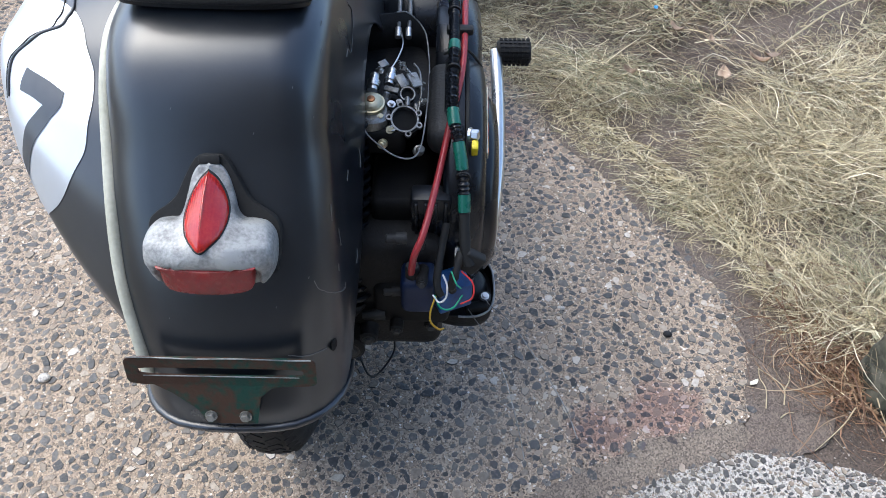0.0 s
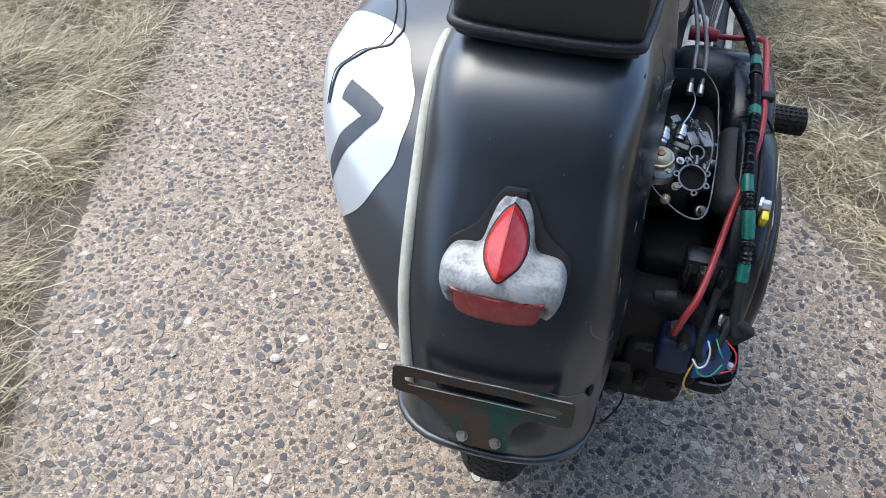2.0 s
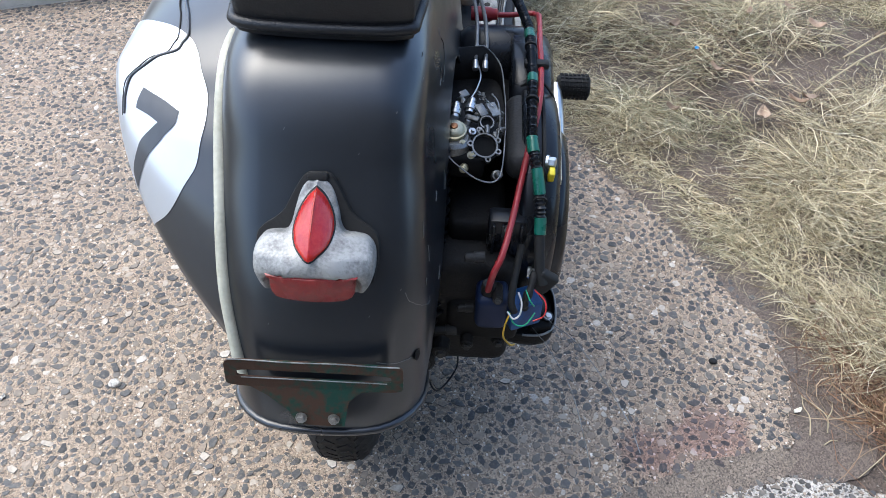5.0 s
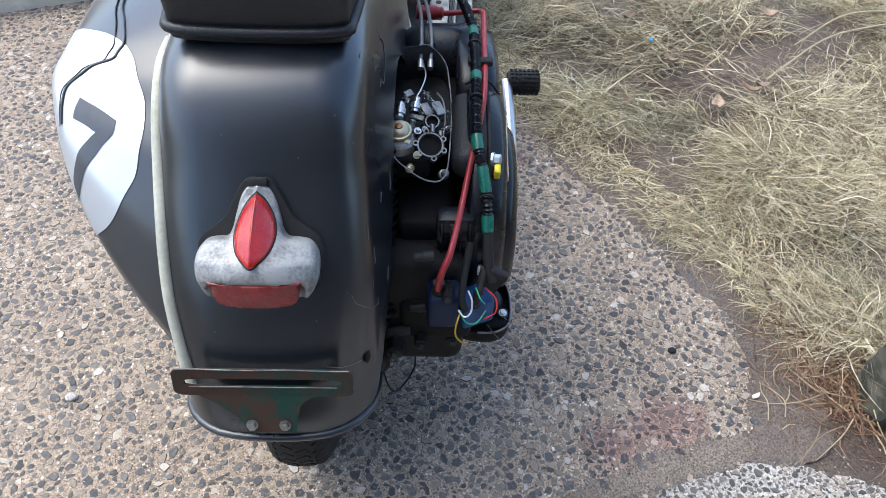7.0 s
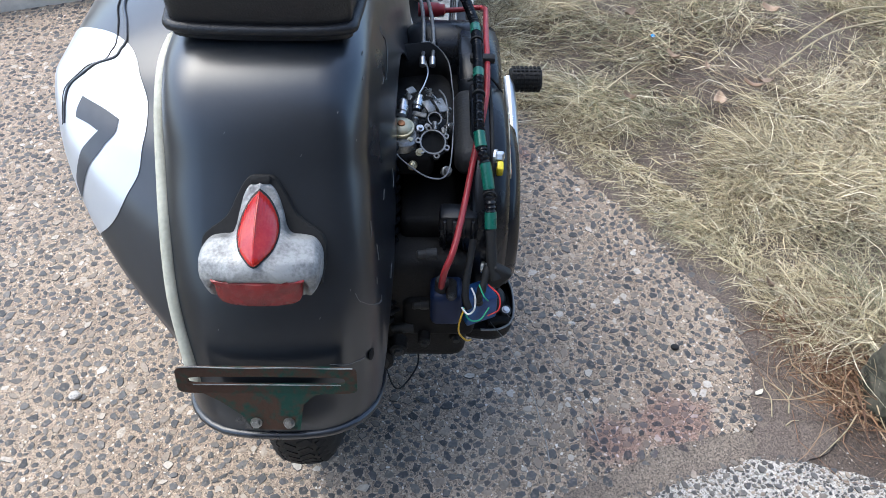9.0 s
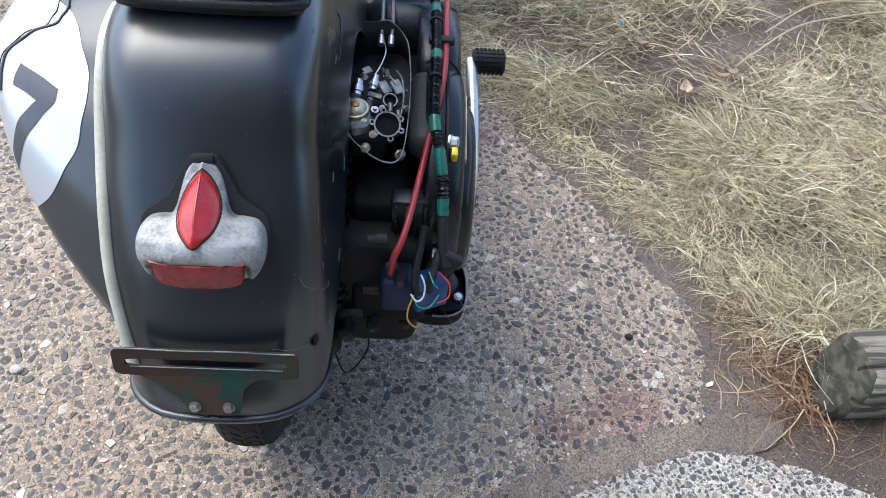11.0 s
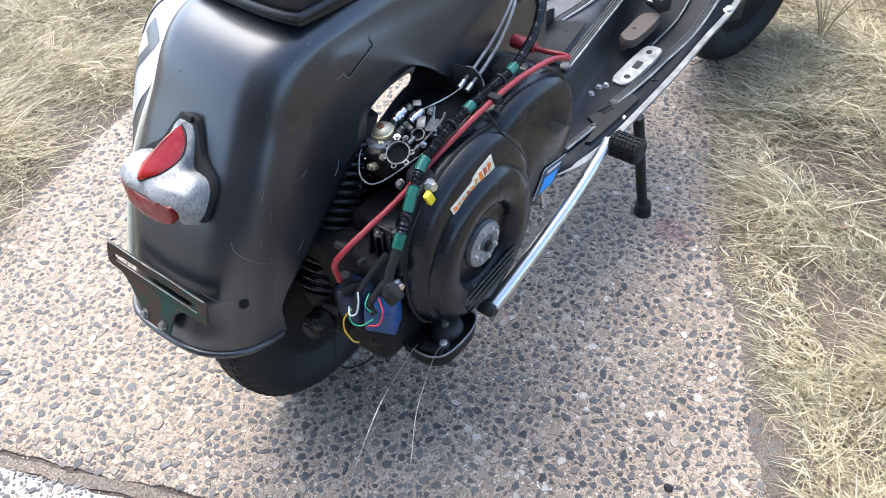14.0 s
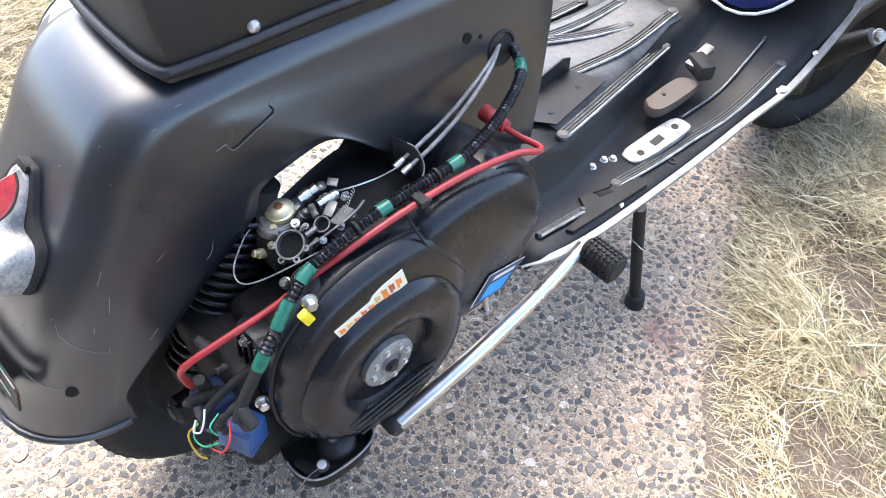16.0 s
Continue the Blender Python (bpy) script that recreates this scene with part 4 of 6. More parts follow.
hexbolt("bolt", (0.224, -0.043, 0.476), (0, -1, 0.3), ZINC, engine, r=0.0042)
# carburettor in its open tray
TRAYMAT = material("brushed_sooty_steel", (0.008, 0.008, 0.0085), 0.55, second=(0.026, 0.025, 0.024), scale=18, amount=0.8, bump=0.3, spec=0.25)
TRAY = rounded_outline([(0.139, 0.035), (0.150, 0.012), (0.183, -0.022), (0.208, -0.016), (0.216, 0.06), (0.217, 0.16), (0.207, 0.222), (0.172, 0.226), (0.108, 0.205), (0.100, 0.17), (0.118, 0.10)], 4)


def tray_top(x, y):
    front = max(0, min(1, (y - 0.185) / 0.02))
    return 0.536 + 0.004 * max(0, min(1, (0.15 - x) / 0.04)) + 0.028 * front * max(0, min(1, (0.215 - x) / 0.03)) + 0.01 * front


bm = bmesh.new()
n = len(TRAY)
lo = [bm.verts.new((x, y, 0.508 + 0.012 * max(0, min(1, (y - 0.05) / 0.1)))) for x, y in TRAY]
hi = [bm.verts.new((x, y, tray_top(x, y))) for x, y in TRAY]
for k in range(n):
    if max(TRAY[k][1], TRAY[(k + 1) % n][1]) > 0.075:
        bm.faces.new((lo[k], lo[(k + 1) % n], hi[(k + 1) % n], hi[k]))
bm.faces.new([v for v in lo if v.co.y > 0.07])
for v in lo:
    if not v.link_faces:
        bm.verts.remove(v)
tray = solid(part("carburettor_tray", bm, TRAYMAT, scooter, "open black steel carburettor tray with bare edge"), 0.0015, 0)
start = TRAY.index(min(TRAY, key=lambda p: abs(p[0] - 0.172) + abs(p[1] - 0.226)))
edge = [TRAY[(k) % n] for k in range(start, start - n * 6 // 11, -1)]
tube("bare_edge", [(x, y, tray_top(x, y) + 0.0005) for x, y in edge], 0.0010, BARE, tray, "bright bare steel edge", smooth=2, seg=6)
tube("bare_edge", [(x, y, tray_top(x, y) + 0.0005) for x, y in TRAY[:10]], 0.0009, BARE, tray, smooth=2, seg=6)
carb = part("carburettor", box_bm(0.166, 0.065, 0.512, 0.05, 0.075, 0.036, 0.008, 3), PIT, scooter, "greasy zinc cast carburettor with open throat")
CN = Vector((0.12, -0.5, 0.86)).normalized()
part("bowl", lathe_bm([(0, 0.022), (0.02, 0.024), (0.034, 0.022), (0.038, 0.018)], (0.150, 0.055, 0.505), (0, 0, 1), 24), ZINC, carb)
part("cap", lathe_bm([(0.0, 0.0165), (0.004, 0.0172), (0.0055, 0.0165), (0.006, 0.0145), (0.009, 0.0125), (0.0115, 0.0085), (0.0125, 0.001)], (0.149, 0.062, 0.545), (0, -0.2, 1), 28), BRASS, carb, "dull brass domed cap")
part("cap_centre", lathe_bm([(0.012, 0.0052), (0.0135, 0.0045), (0.0140, 0.001)], (0.149, 0.062, 0.545), (0, -0.2, 1), 18), material("tarnished_copper", (0.28, 0.13, 0.06), 0.35, metal=0.8, scale=60), carb, "tarnished copper centre")


def ring_bm(c, axis, outer, inner, h, seg=30, bm=None):
    """An open ring with a dark bore."""
    return lathe_bm([(-h * 2.2, outer * 0.98), (0, outer), (0, inner), (-h * 2.0, inner * 0.97), (-h * 2.0, 0.0005)], c, axis, seg, bm)


part("throat_sleeve", ring_bm((0.190, 0.046, 0.537), CN, 0.0195, 0.0168, 0.010), PIT, carb)
part("throat_ring", ring_bm((0.190, 0.0445, 0.5395), CN, 0.0172, 0.0152, 0.006), ZINC, carb, "dull machined intake ring")
part("small_ring", ring_bm((0.192, 0.086, 0.546), CN, 0.0098, 0.0080, 0.005, 22), ZINC, carb)
for c, r in (((0.190, 0.0445, 0.5395), 0.0150), ((0.192, 0.086, 0.546), 0.0078)):
    part("bore", lathe_bm([(-0.009, r * 1.02), (-0.0065, r * 1.02), (-0.0065, 0.0005)], c, CN, 24), PIT, carb)
tube("ring_bridge", [(0.191, 0.060, 0.5405), (0.1925, 0.070, 0.5435), (0.192, 0.078, 0.545)], 0.0035, ZINC, carb)
tube("linkage", [(0.205, 0.052, 0.538), (0.209, 0.085, 0.548), (0.206, 0.12, 0.553), (0.198, 0.14, 0.553)], 0.0016, ZINC, carb)
part("lever", box_bm(0.200, 0.108, 0.551, 0.014, 0.03, 0.003, 0.001, 1, Matrix.Rotation(radians(20), 4, "Z")), ZINC, carb, "small zinc throttle lever")
u = CN.cross(Vector((1, 0, 0))).normalized()
v = CN.cross(u)
for a in (0.3, 1.5, 2.3, 3.4, 4.35, 5.2):
    part("lug", ring_bm(Vector((0.190, 0.0445, 0.5392)) + (u * math.cos(a) + v * math.sin(a)) * 0.0192, CN, 0.0040, 0.0021, 0.003, 14), ZINC, carb)
for c, ax_, l, r, mt in (((0.148, 0.088, 0.548), (0.1, 1, 0.35), 0.026, 0.0085, STEEL), ((0.168, 0.100, 0.548), (0.15, 1, 0.3), 0.026, 0.008, STEEL), ((0.162, 0.075, 0.535), (0.3, 0.6, 0.8), 0.018, 0.006, ZINC),
                       ((0.176, 0.118, 0.53), (1, 0.2, 0.3), 0.03, 0.008, ZINC), ((0.205, 0.03, 0.50), (0.3, -0.6, 0.7), 0.02, 0.007, ZINC), ((0.165, 0.028, 0.515), (-0.2, -1, 0.5), 0.016, 0.006, BRASS)):
    lathe("fitting", [(0, r * 0.8), (l * 0.2, r * 0.8), (l * 0.2, r), (l * 0.55, r), (l * 0.6, r * 0.75), (l * 0.9, r * 0.75), (l, r * 0.5)], c, mt, carb, axis=ax_, seg=14)
for c, ax_, l, r, mt in (((0.134, 0.070, 0.540), (-0.3, -0.4, 0.8), 0.012, 0.0045, STEEL), ((0.138, 0.048, 0.538), (-0.6, -0.6, 0.6), 0.014, 0.005, ZINC), ((0.160, 0.046, 0.538), (0.2, -0.5, 0.8), 0.009, 0.0038, BRASS), ((0.172, 0.066, 0.541), (0.2, -0.3, 0.9), 0.010, 0.0042, STEEL),
                       ((0.182, 0.072, 0.541), (0.1, -0.3, 0.9), 0.007, 0.0034, ZINC), ((0.206, 0.074, 0.540), (0.8, -0.1, 0.6), 0.012, 0.0036, STEEL), ((0.203, 0.098, 0.540), (0.6, 0.1, 0.8), 0.016, 0.0042, ZINC), ((0.156, 0.112, 0.558), (0.1, 0.4, 0.9), 0.008, 0.0046, STEEL),
                       ((0.184, 0.122, 0.556), (0.2, 0.5, 0.9), 0.010, 0.004, STEEL), ((0.172, 0.036, 0.528), (0.1, -0.7, 0.7), 0.010, 0.004, BRASS)):
    lathe("jet", [(0, r), (l * 0.35, r), (l * 0.35, r * 1.25), (l * 0.6, r * 1.25), (l * 0.6, r * 0.7), (l, r * 0.6)], c, mt, carb, axis=ax_, seg=10)
for c, s, a in (((0.184, 0.104, 0.552), (0.012, 0.020, 0.003), 30), ((0.172, 0.090, 0.548), (0.020, 0.008, 0.006), -20), ((0.146, 0.084, 0.540), (0.016, 0.022, 0.010), 15), ((0.204, 0.064, 0.534), (0.006, 0.022, 0.010), 8), ((0.160, 0.126, 0.562), (0.012, 0.010, 0.002), 40)):
    part("bracket", box_bm(*c, *s, min(s) * 0.3, 2, Matrix.Rotation(radians(a), 4, "Z") @ Matrix.Rotation(radians(18), 4, "X")), ZINC, carb)
tube("return_spring", [Vector((0.198, 0.112, 0.552)) + Vector((-0.02, 0.03, 0.003)) * (k / 60) + Vector((0.0022 * math.cos(k * 0.9), 0, 0.0022 * math.sin(k * 0.9))) for k in range(61)], 0.0005, STEEL, carb, smooth=1, seg=5)
tube("throttle_wire", [(0.17, 0.125, 0.556), (0.178, 0.15, 0.557), (0.182, 0.18, 0.556), (0.178, 0.215, 0.552)], 0.0011, STEEL, carb, seg=6)
for dx in (0.0, 0.014):
    tube("control_cable", [(0.174 + dx, 0.212, 0.552), (0.175 + dx, 0.25, 0.568), (0.172 + dx * 0.8, 0.30, 0.588), (0.158 + dx * 0.5, 0.36, 0.608), (0.138, 0.405, 0.614), (0.115, 0.43, 0.614)], 0.0029, EDGEALU, scooter, "silver sheathed control cable", seg=10)
    lathe("ferrule", [(0, 0.0045), (0.014, 0.0045), (0.016, 0.003)], (0.174 + dx, 0.206, 0.549), STEEL, scooter, axis=(0, 1, 0.4), seg=12)

# corrugated wiring conduit with green tape, red leads
HOSE = [(0.112, 0.44, 0.600), (0.150, 0.425, 0.606), (0.196, 0.385, 0.612), (0.228, 0.32, 0.604), (0.245, 0.255, 0.597), (0.248, 0.229, 0.594), (0.249, 0.17, 0.592), (0.249, 0.118, 0.588), (0.248, 0.07, 0.577), (0.249, 0.025, 0.560),
        (0.256, -0.005, 0.540), (0.262, -0.032, 0.510), (0.264, -0.056, 0.476)]
conduit = tube("wiring_conduit", HOSE, 0.0062, SHROUD, scooter, "black corrugated wiring conduit", seg=12, corrugate=0.20, pitch=0.0056)
hose_line = spline(HOSE, 10)
for y0, y1 in ((0.412, 0.39), (0.238, 0.218), (0.137, 0.117), (0.036, 0.012), (0.0, -0.026), (-0.04, -0.0555)):
    seg_ = [p for p in hose_line if y1 <= p.y <= y0]
    tube("tape", seg_, 0.0077, GREENTAPE, conduit, "green insulation tape", smooth=2, seg=12)
for y0 in (0.2, 0.09, -0.03):
    p = min(hose_line, key=lambda q: abs(q.y - y0))
    part("cable_tie", lathe_bm([(-0.0016, 0.0088), (0.0016, 0.0088)], p, (0, 1, 0.15), 14), RUBBER, conduit)
RED = [(0.196, 0.36, 0.55), (0.225, 0.362, 0.55), (0.255, 0.366, 0.552), (0.266, 0.355, 0.556), (0.266, 0.31, 0.576), (0.263, 0.229, 0.586), (0.262, 0.15, 0.584), (0.258, 0.09, 0.572), (0.246, 0.035, 0.546), (0.236, -0.01, 0.52), (0.226, -0.06, 0.502), (0.216, -0.098, 0.484), (0.206, -0.112, 0.462), (0.202, -0.104, 0.425)]
tube("ignition_lead", RED, 0.0042, REDHOSE, scooter, "red ignition lead", seg=10)
lathe("plug_cap", [(0, 0.011), (0.03, 0.011), (0.034, 0.009), (0.04, 0.009), (0.042, 0.006)], (0.165, 0.362, 0.55), REDHOSE, scooter, "red rubber plug cap", axis=(1, 0, 0), seg=18)

# ignition unit and its tangle of wires
unit = part("ignition_unit", box_bm(0.250, -0.078, 0.366, 0.044, 0.036, 0.042, 0.003, 3, Matrix.Rotation(radians(24), 4, "Z")), BLUE, scooter, "blue plastic ignition unit")
part("coil_body", box_bm(0.209, -0.084, 0.378, 0.042, 0.046, 0.058, 0.010, 4), COIL, unit, "navy ignition coil")
part("coil_boot", lathe_bm([(0, 0.0095), (0.02, 0.009), (0.024, 0.007)], (0.203, -0.090, 0.405), (0, -0.2, 1), 16), RUBBER, unit)
part("connector", box_bm(0.273, -0.082, 0.424, 0.028, 0.014, 0.032, 0.004, 3, Matrix.Rotation(radians(34), 4, "Y")), RUBBER, unit, "black wire connector")
for q, r, mt in (([(0.264, -0.054, 0.478), (0.265, -0.068, 0.458), (0.267, -0.08, 0.440), (0.272, -0.09, 0.425)], 0.0068, RUBBER), ([(0.243, -0.05, 0.455), (0.238, -0.075, 0.44), (0.234, -0.095, 0.424), (0.233, -0.108, 0.408), (0.238, -0.114, 0.396)], 0.0048, RUBBER),
                 ([(0.228, -0.118, 0.402), (0.236, -0.126, 0.398), (0.244, -0.122, 0.402), (0.245, -0.116, 0.418), (0.24, -0.11, 0.43)], 0.0015, WIREWHITE),
                 ([(0.232, -0.118, 0.4), (0.226, -0.128, 0.385), (0.226, -0.13, 0.365), (0.236, -0.128, 0.348), (0.242, -0.122, 0.342)], 0.0016, WIREYELLOW),
                 ([(0.23, -0.118, 0.402), (0.238, -0.128, 0.39), (0.252, -0.125, 0.386), (0.264, -0.112, 0.395)], 0.0013, WIREGREEN),
                 ([(0.262, -0.095, 0.42), (0.276, -0.105, 0.41), (0.276, -0.115, 0.395), (0.262, -0.12, 0.388)], 0.0013, WIRERED), ([(0.25, -0.1, 0.425), (0.256, -0.115, 0.42), (0.262, -0.112, 0.408)], 0.0012, WIREGREEN)):
    tube("wire", q, r * (0.8 if r < 0.003 else 1.0), mt, unit, seg=8)

# taped wires over the ignition unit
for q in ([(0.262, -0.078, 0.436), (0.255, -0.098, 0.420), (0.250, -0.102, 0.404), (0.252, -0.098, 0.388)],):
    tube("taped_wire", q, lambda t: 0.0052 + 0.0010 * math.sin(19 * t), RUBBER, unit, "wrinkled black tape round the wires", seg=10)

# kick pedal studs
pedal = bpy.data.objects["kick_pedal"]
for j in range(7):
    bm = bmesh.new()
    for k in range(18):
        a = 2 * math.pi * k / 18
        bmesh.ops.create_cube(bm, size=1, matrix=Matrix.Translation((0.329 + 0.0073 * j, 0.43 + 0.0205 * math.cos(a), 0.380 + 0.0205 * math.sin(a))) @ Matrix.Rotation(a, 4, "X") @ Matrix.Diagonal((0.0045, 0.004, 0.0045, 1)))
    part("tread_ring", bm, RUBBER, pedal)

# marks on the tail
shell_tree = BVHTree.FromPolygons([v.co for v in body.data.vertices], [f.vertices[:] for f in body.data.polygons])


def onto(points, lift=0.0004, steps=4):
    """The points laid onto the tail's outer face."""
    out = []
    for p in spline(points, steps) if steps else [a.lerp(b, k / 4) for a, b in zip(map(Vector, points), map(Vector, points[1:])) for k in range(5)]:
        at, normal, _, _ = shell_tree.find_nearest(p)
        if normal.dot(at - Vector((BODY_X, at.y + 0.1, at.z - 0.1))) < 0:
            normal = -normal
        out.append(at + normal * lift)
    return out


for q in (((0.100, -0.182, 0.502), (0.103, -0.181, 0.489), (0.112, -0.172, 0.472), (0.123, -0.155, 0.456), (0.125, -0.152, 0.462)), ((0.1365, -0.029, 0.525), (0.1367, -0.022, 0.533), (0.1367, -0.018, 0.545)),
          ((0.1365, -0.112, 0.45), (0.1366, -0.1, 0.462)), ((0.1335, -0.137, 0.567), (0.1335, -0.146, 0.551)), ((0.1355, -0.135, 0.53), (0.1355, -0.14, 0.51)), ((0.136, -0.08, 0.55), (0.1362, -0.07, 0.557)),
          ((0.079, -0.2465, 0.435), (0.1, -0.235, 0.425), (0.12, -0.216, 0.418)), ((0.13, -0.05, 0.70), (0.131, -0.045, 0.703)), ((0.128, -0.02, 0.725), (0.129, -0.012, 0.727)), ((0.135, -0.16, 0.50), (0.135, -0.163, 0.492))):
    tube("scratch", onto(q), 0.00055, SCRATCH_AND_LIT_EDGE, body, smooth=0, seg=4)
for x, y, z in ((0.05, -0.12, 0.645), (0.09, -0.09, 0.68), (-0.03, -0.10, 0.66), (0.065, -0.21, 0.485), (0.02, -0.2, 0.5), (-0.05, -0.215, 0.47), (0.115, -0.1, 0.65), (0.1, -0.19, 0.51), (0.075, -0.235, 0.42)):
    tube("chip", onto(((x, y, z), (x + 0.001, y + 0.001, z + 0.002))), 0.0005, SCRATCH_AND_LIT_EDGE, body, smooth=0, seg=4)
NOTCH = [(0.131, 0.008, 0.651), (0.131, 0.019, 0.6545), (0.132, 0.021, 0.649), (0.133, 0.025, 0.645), (0.134, 0.030, 0.646), (0.134, 0.051, 0.656), (0.133, 0.077, 0.665), (0.132, 0.079, 0.667), (0.130, 0.076, 0.673), (0.129, 0.076, 0.678), (0.127, 0.082, 0.680), (0.126, 0.089, 0.680)]
# The notch's lit edge and shadow are drawn as a pale and a dark line.
tube("notch_lit_edge", onto(NOTCH, 0.0003, 0), 0.00055, SCRATCH_AND_LIT_EDGE, body, "pressed notch with its lit edge drawn pale", smooth=0, seg=6)
tube("notch_shadow_line", onto([(x, y - 0.001, z + 0.0022) for x, y, z in NOTCH[3:9]], -0.0002, 0), 0.0012, PIT, body, "dark line for the pressed notch's shadow", smooth=0, seg=6)
part("cable_hole", lathe_bm([(0, 0.024), (0.002, 0.024), (0.003, 0.021), (0.0005, 0.019), (0.0005, 0.001)], onto(((0.15, 0.412, 0.612), (0.15, 0.413, 0.612)), 0)[0], (1, 0, 0.2), 26), RUBBER, body, "rubber edged cable hole")
for p, r in (((0.15, 0.353, 0.648), 0.007), ((0.15, 0.375, 0.642), 0.003), ((0.1315, -0.208, 0.414), 0.0075)):
    part("hole", lathe_bm([(0, r), (0.0012, r), (0.0012, 0.0005)], onto((p, (p[0], p[1], p[2] + 0.001)), 0.0)[0], (1, -0.3 if p[1] < 0 else 0, 0.1), 18), PIT, body)

# floorboard rails and fittings
def rail(points, w, label="ribbed rubber and alloy floor rail"):
    """A flat rubber strip with raised, worn ribs along it and a cap at each end."""
    line = spline(points, 8)
    ob = ribbon("floor_rail", [tuple(p) for p in line[::4]] if len(line) % 4 == 1 else [tuple(p) for p in line], w * 2.3, 0.003, RUBBER, scooter, label)
    for off in ((-w, -w * 0.3, w * 0.35, w) if w > 0.004 else (0,)):
        pts = []
        for i, p in enumerate(line):
            d = (line[min(i + 1, len(line) - 1)] - line[max(0, i - 1)]).normalized()
            pts.append(p + d.cross(Vector((0, 0, 1))).normalized() * off + Vector((0, 0, 0.0015)))
        part("rib", tube_bm(pts, 0.0026 if off == w else 0.0019, 6, 0), BARE if off == w or w < 0.004 else RIBBED, ob, sharp=60)
    for p in (line[0], line[-1]):
        part("rail_end", lathe_bm([(-0.002, w * 1.25), (0.003, w * 1.2), (0.0055, w * 0.8)], p, (0, 0, 1), 14), RIBBED, ob)
    return ob


# Overlay on the tunnel: foot wear, with reflected sky put into its paler grey.
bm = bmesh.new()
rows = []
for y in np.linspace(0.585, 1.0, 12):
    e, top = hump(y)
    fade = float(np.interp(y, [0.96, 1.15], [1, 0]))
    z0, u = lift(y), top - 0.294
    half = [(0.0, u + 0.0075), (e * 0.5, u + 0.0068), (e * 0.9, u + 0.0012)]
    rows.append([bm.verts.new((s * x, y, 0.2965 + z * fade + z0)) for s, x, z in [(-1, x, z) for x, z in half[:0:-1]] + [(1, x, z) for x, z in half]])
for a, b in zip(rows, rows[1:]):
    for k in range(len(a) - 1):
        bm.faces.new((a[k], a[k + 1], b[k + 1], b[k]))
solid(part("tunnel_top", bm, WORN_SKYLIT, scooter, "foot-worn floor tunnel top, greyed paler for reflected sky", sharp=60), 0.002)
up = lambda rows: [(x, y, z + 0.0065) for x, y, z in rows]
rail(up([(0.143, 0.580, 0.3775), (0.126, 0.676, 0.3735), (0.109, 0.77, 0.3695), (0.083, 0.927, 0.3655)]), 0.0085)
rail(up([(-0.083, 0.675, 0.3765), (-0.05, 0.755, 0.3765), (-0.02, 0.831, 0.374), (0.011, 0.908, 0.380)]), 0.0085)
rail(up([(0.036, 0.67, 0.378), (0.041, 0.742, 0.3755), (0.049, 0.858, 0.377), (0.044, 0.992, 0.394)]), 0.0085)
rail(up([(-0.075, 0.70, 0.376), (-0.06, 0.774, 0.375), (-0.05, 0.863, 0.377), (-0.043, 0.949, 0.389)]), 0.0085)
rail([(-0.19, 0.82, 0.30), (-0.18, 0.87, 0.306), (-0.166, 0.913, 0.316), (-0.147, 0.975, 0.335)], 0.0085)
rail([(0.188, 0.862, 0.307), (0.197, 0.955, 0.327), (0.195, 1.03, 0.361), (0.196, 1.069, 0.391)], 0.0032, "thin bare alloy floor rail")
rail([(0.220, 0.645, 0.2985), (0.226, 0.73, 0.2985), (0.229, 0.82, 0.3005), (0.241, 0.944, 0.3195), (0.248, 1.053, 0.3725)], 0.0075)
rail([(0.219, 0.462, 0.299), (0.223, 0.51, 0.299), (0.226, 0.555, 0.299)], 0.0045)
pz = lambda y: 0.300 + 0.12 * (y - 0.72)
LP = rounded_outline([(0.176, 0.722), (0.184, 0.708), (0.212, 0.716), (0.222, 0.79), (0.222, 0.838), (0.212, 0.848), (0.188, 0.842), (0.180, 0.80)], 5)
plate = part("latch_plate", layered_bm(LP, [(1, -0.004), (1, 0.002), (0.97, 0.0035)], lambda a, b, h: Vector((a, b, pz(b) + h))), BARE, scooter, "chipped bare metal latch plate")
tip_ = Matrix.Rotation(math.atan(0.12), 4, "X")
part("slot", box_bm(0.201, 0.776, pz(0.776) + 0.0037, 0.014, 0.026, 0.001, 0.0003, 1, tip_), RUBBER, plate)
for y in (0.733, 0.824):
    part("hole", lathe_bm([(0, 0.0065), (0.0006, 0.0065), (0.0006, 0.0005)], (0.201, y, pz(y) + 0.0034), (0, -0.12, 1), 16), RUBBER, plate)
for x, y in ((0.168, 0.678), (0.167, 0.649), (0.176, 0.692)):
    hexbolt("nut", (x, y, 0.295), (0, 0, 1), STEEL, scooter, r=0.0055, h=0.007)
for x, y in ((0.243, 0.77), (0.243, 0.86)):
    part("washer", ring_bm((x, y, 0.2965), (0, 0, 1), 0.0075, 0.004, 0.002, 18), RUBBER, scooter)
PAD = [(0.203, 0.572), (0.218, 0.625), (0.236, 0.69), (0.255, 0.683), (0.2525, 0.60), (0.249, 0.508), (0.238, 0.502), (0.233, 0.556)]
pad = part("foot_pad", layered_bm(PAD, [(1, 0.292), (1, 0.3005), (0.97, 0.302)], lambda a, b, h: Vector((a, b, h))), RUBBER, scooter, "black rubber foot pad with a slot", sharp=40)
part("slot", box_bm(0.2235, 0.612, 0.3022, 0.009, 0.028, 0.0012, 0.0003, 1, Matrix.Rotation(radians(-14), 4, "Z")), PIT, pad)
part("slot_rim", box_bm(0.2165, 0.613, 0.303, 0.003, 0.034, 0.004, 0.001, 1, Matrix.Rotation(radians(-14), 4, "Z")), RUBBER, pad)
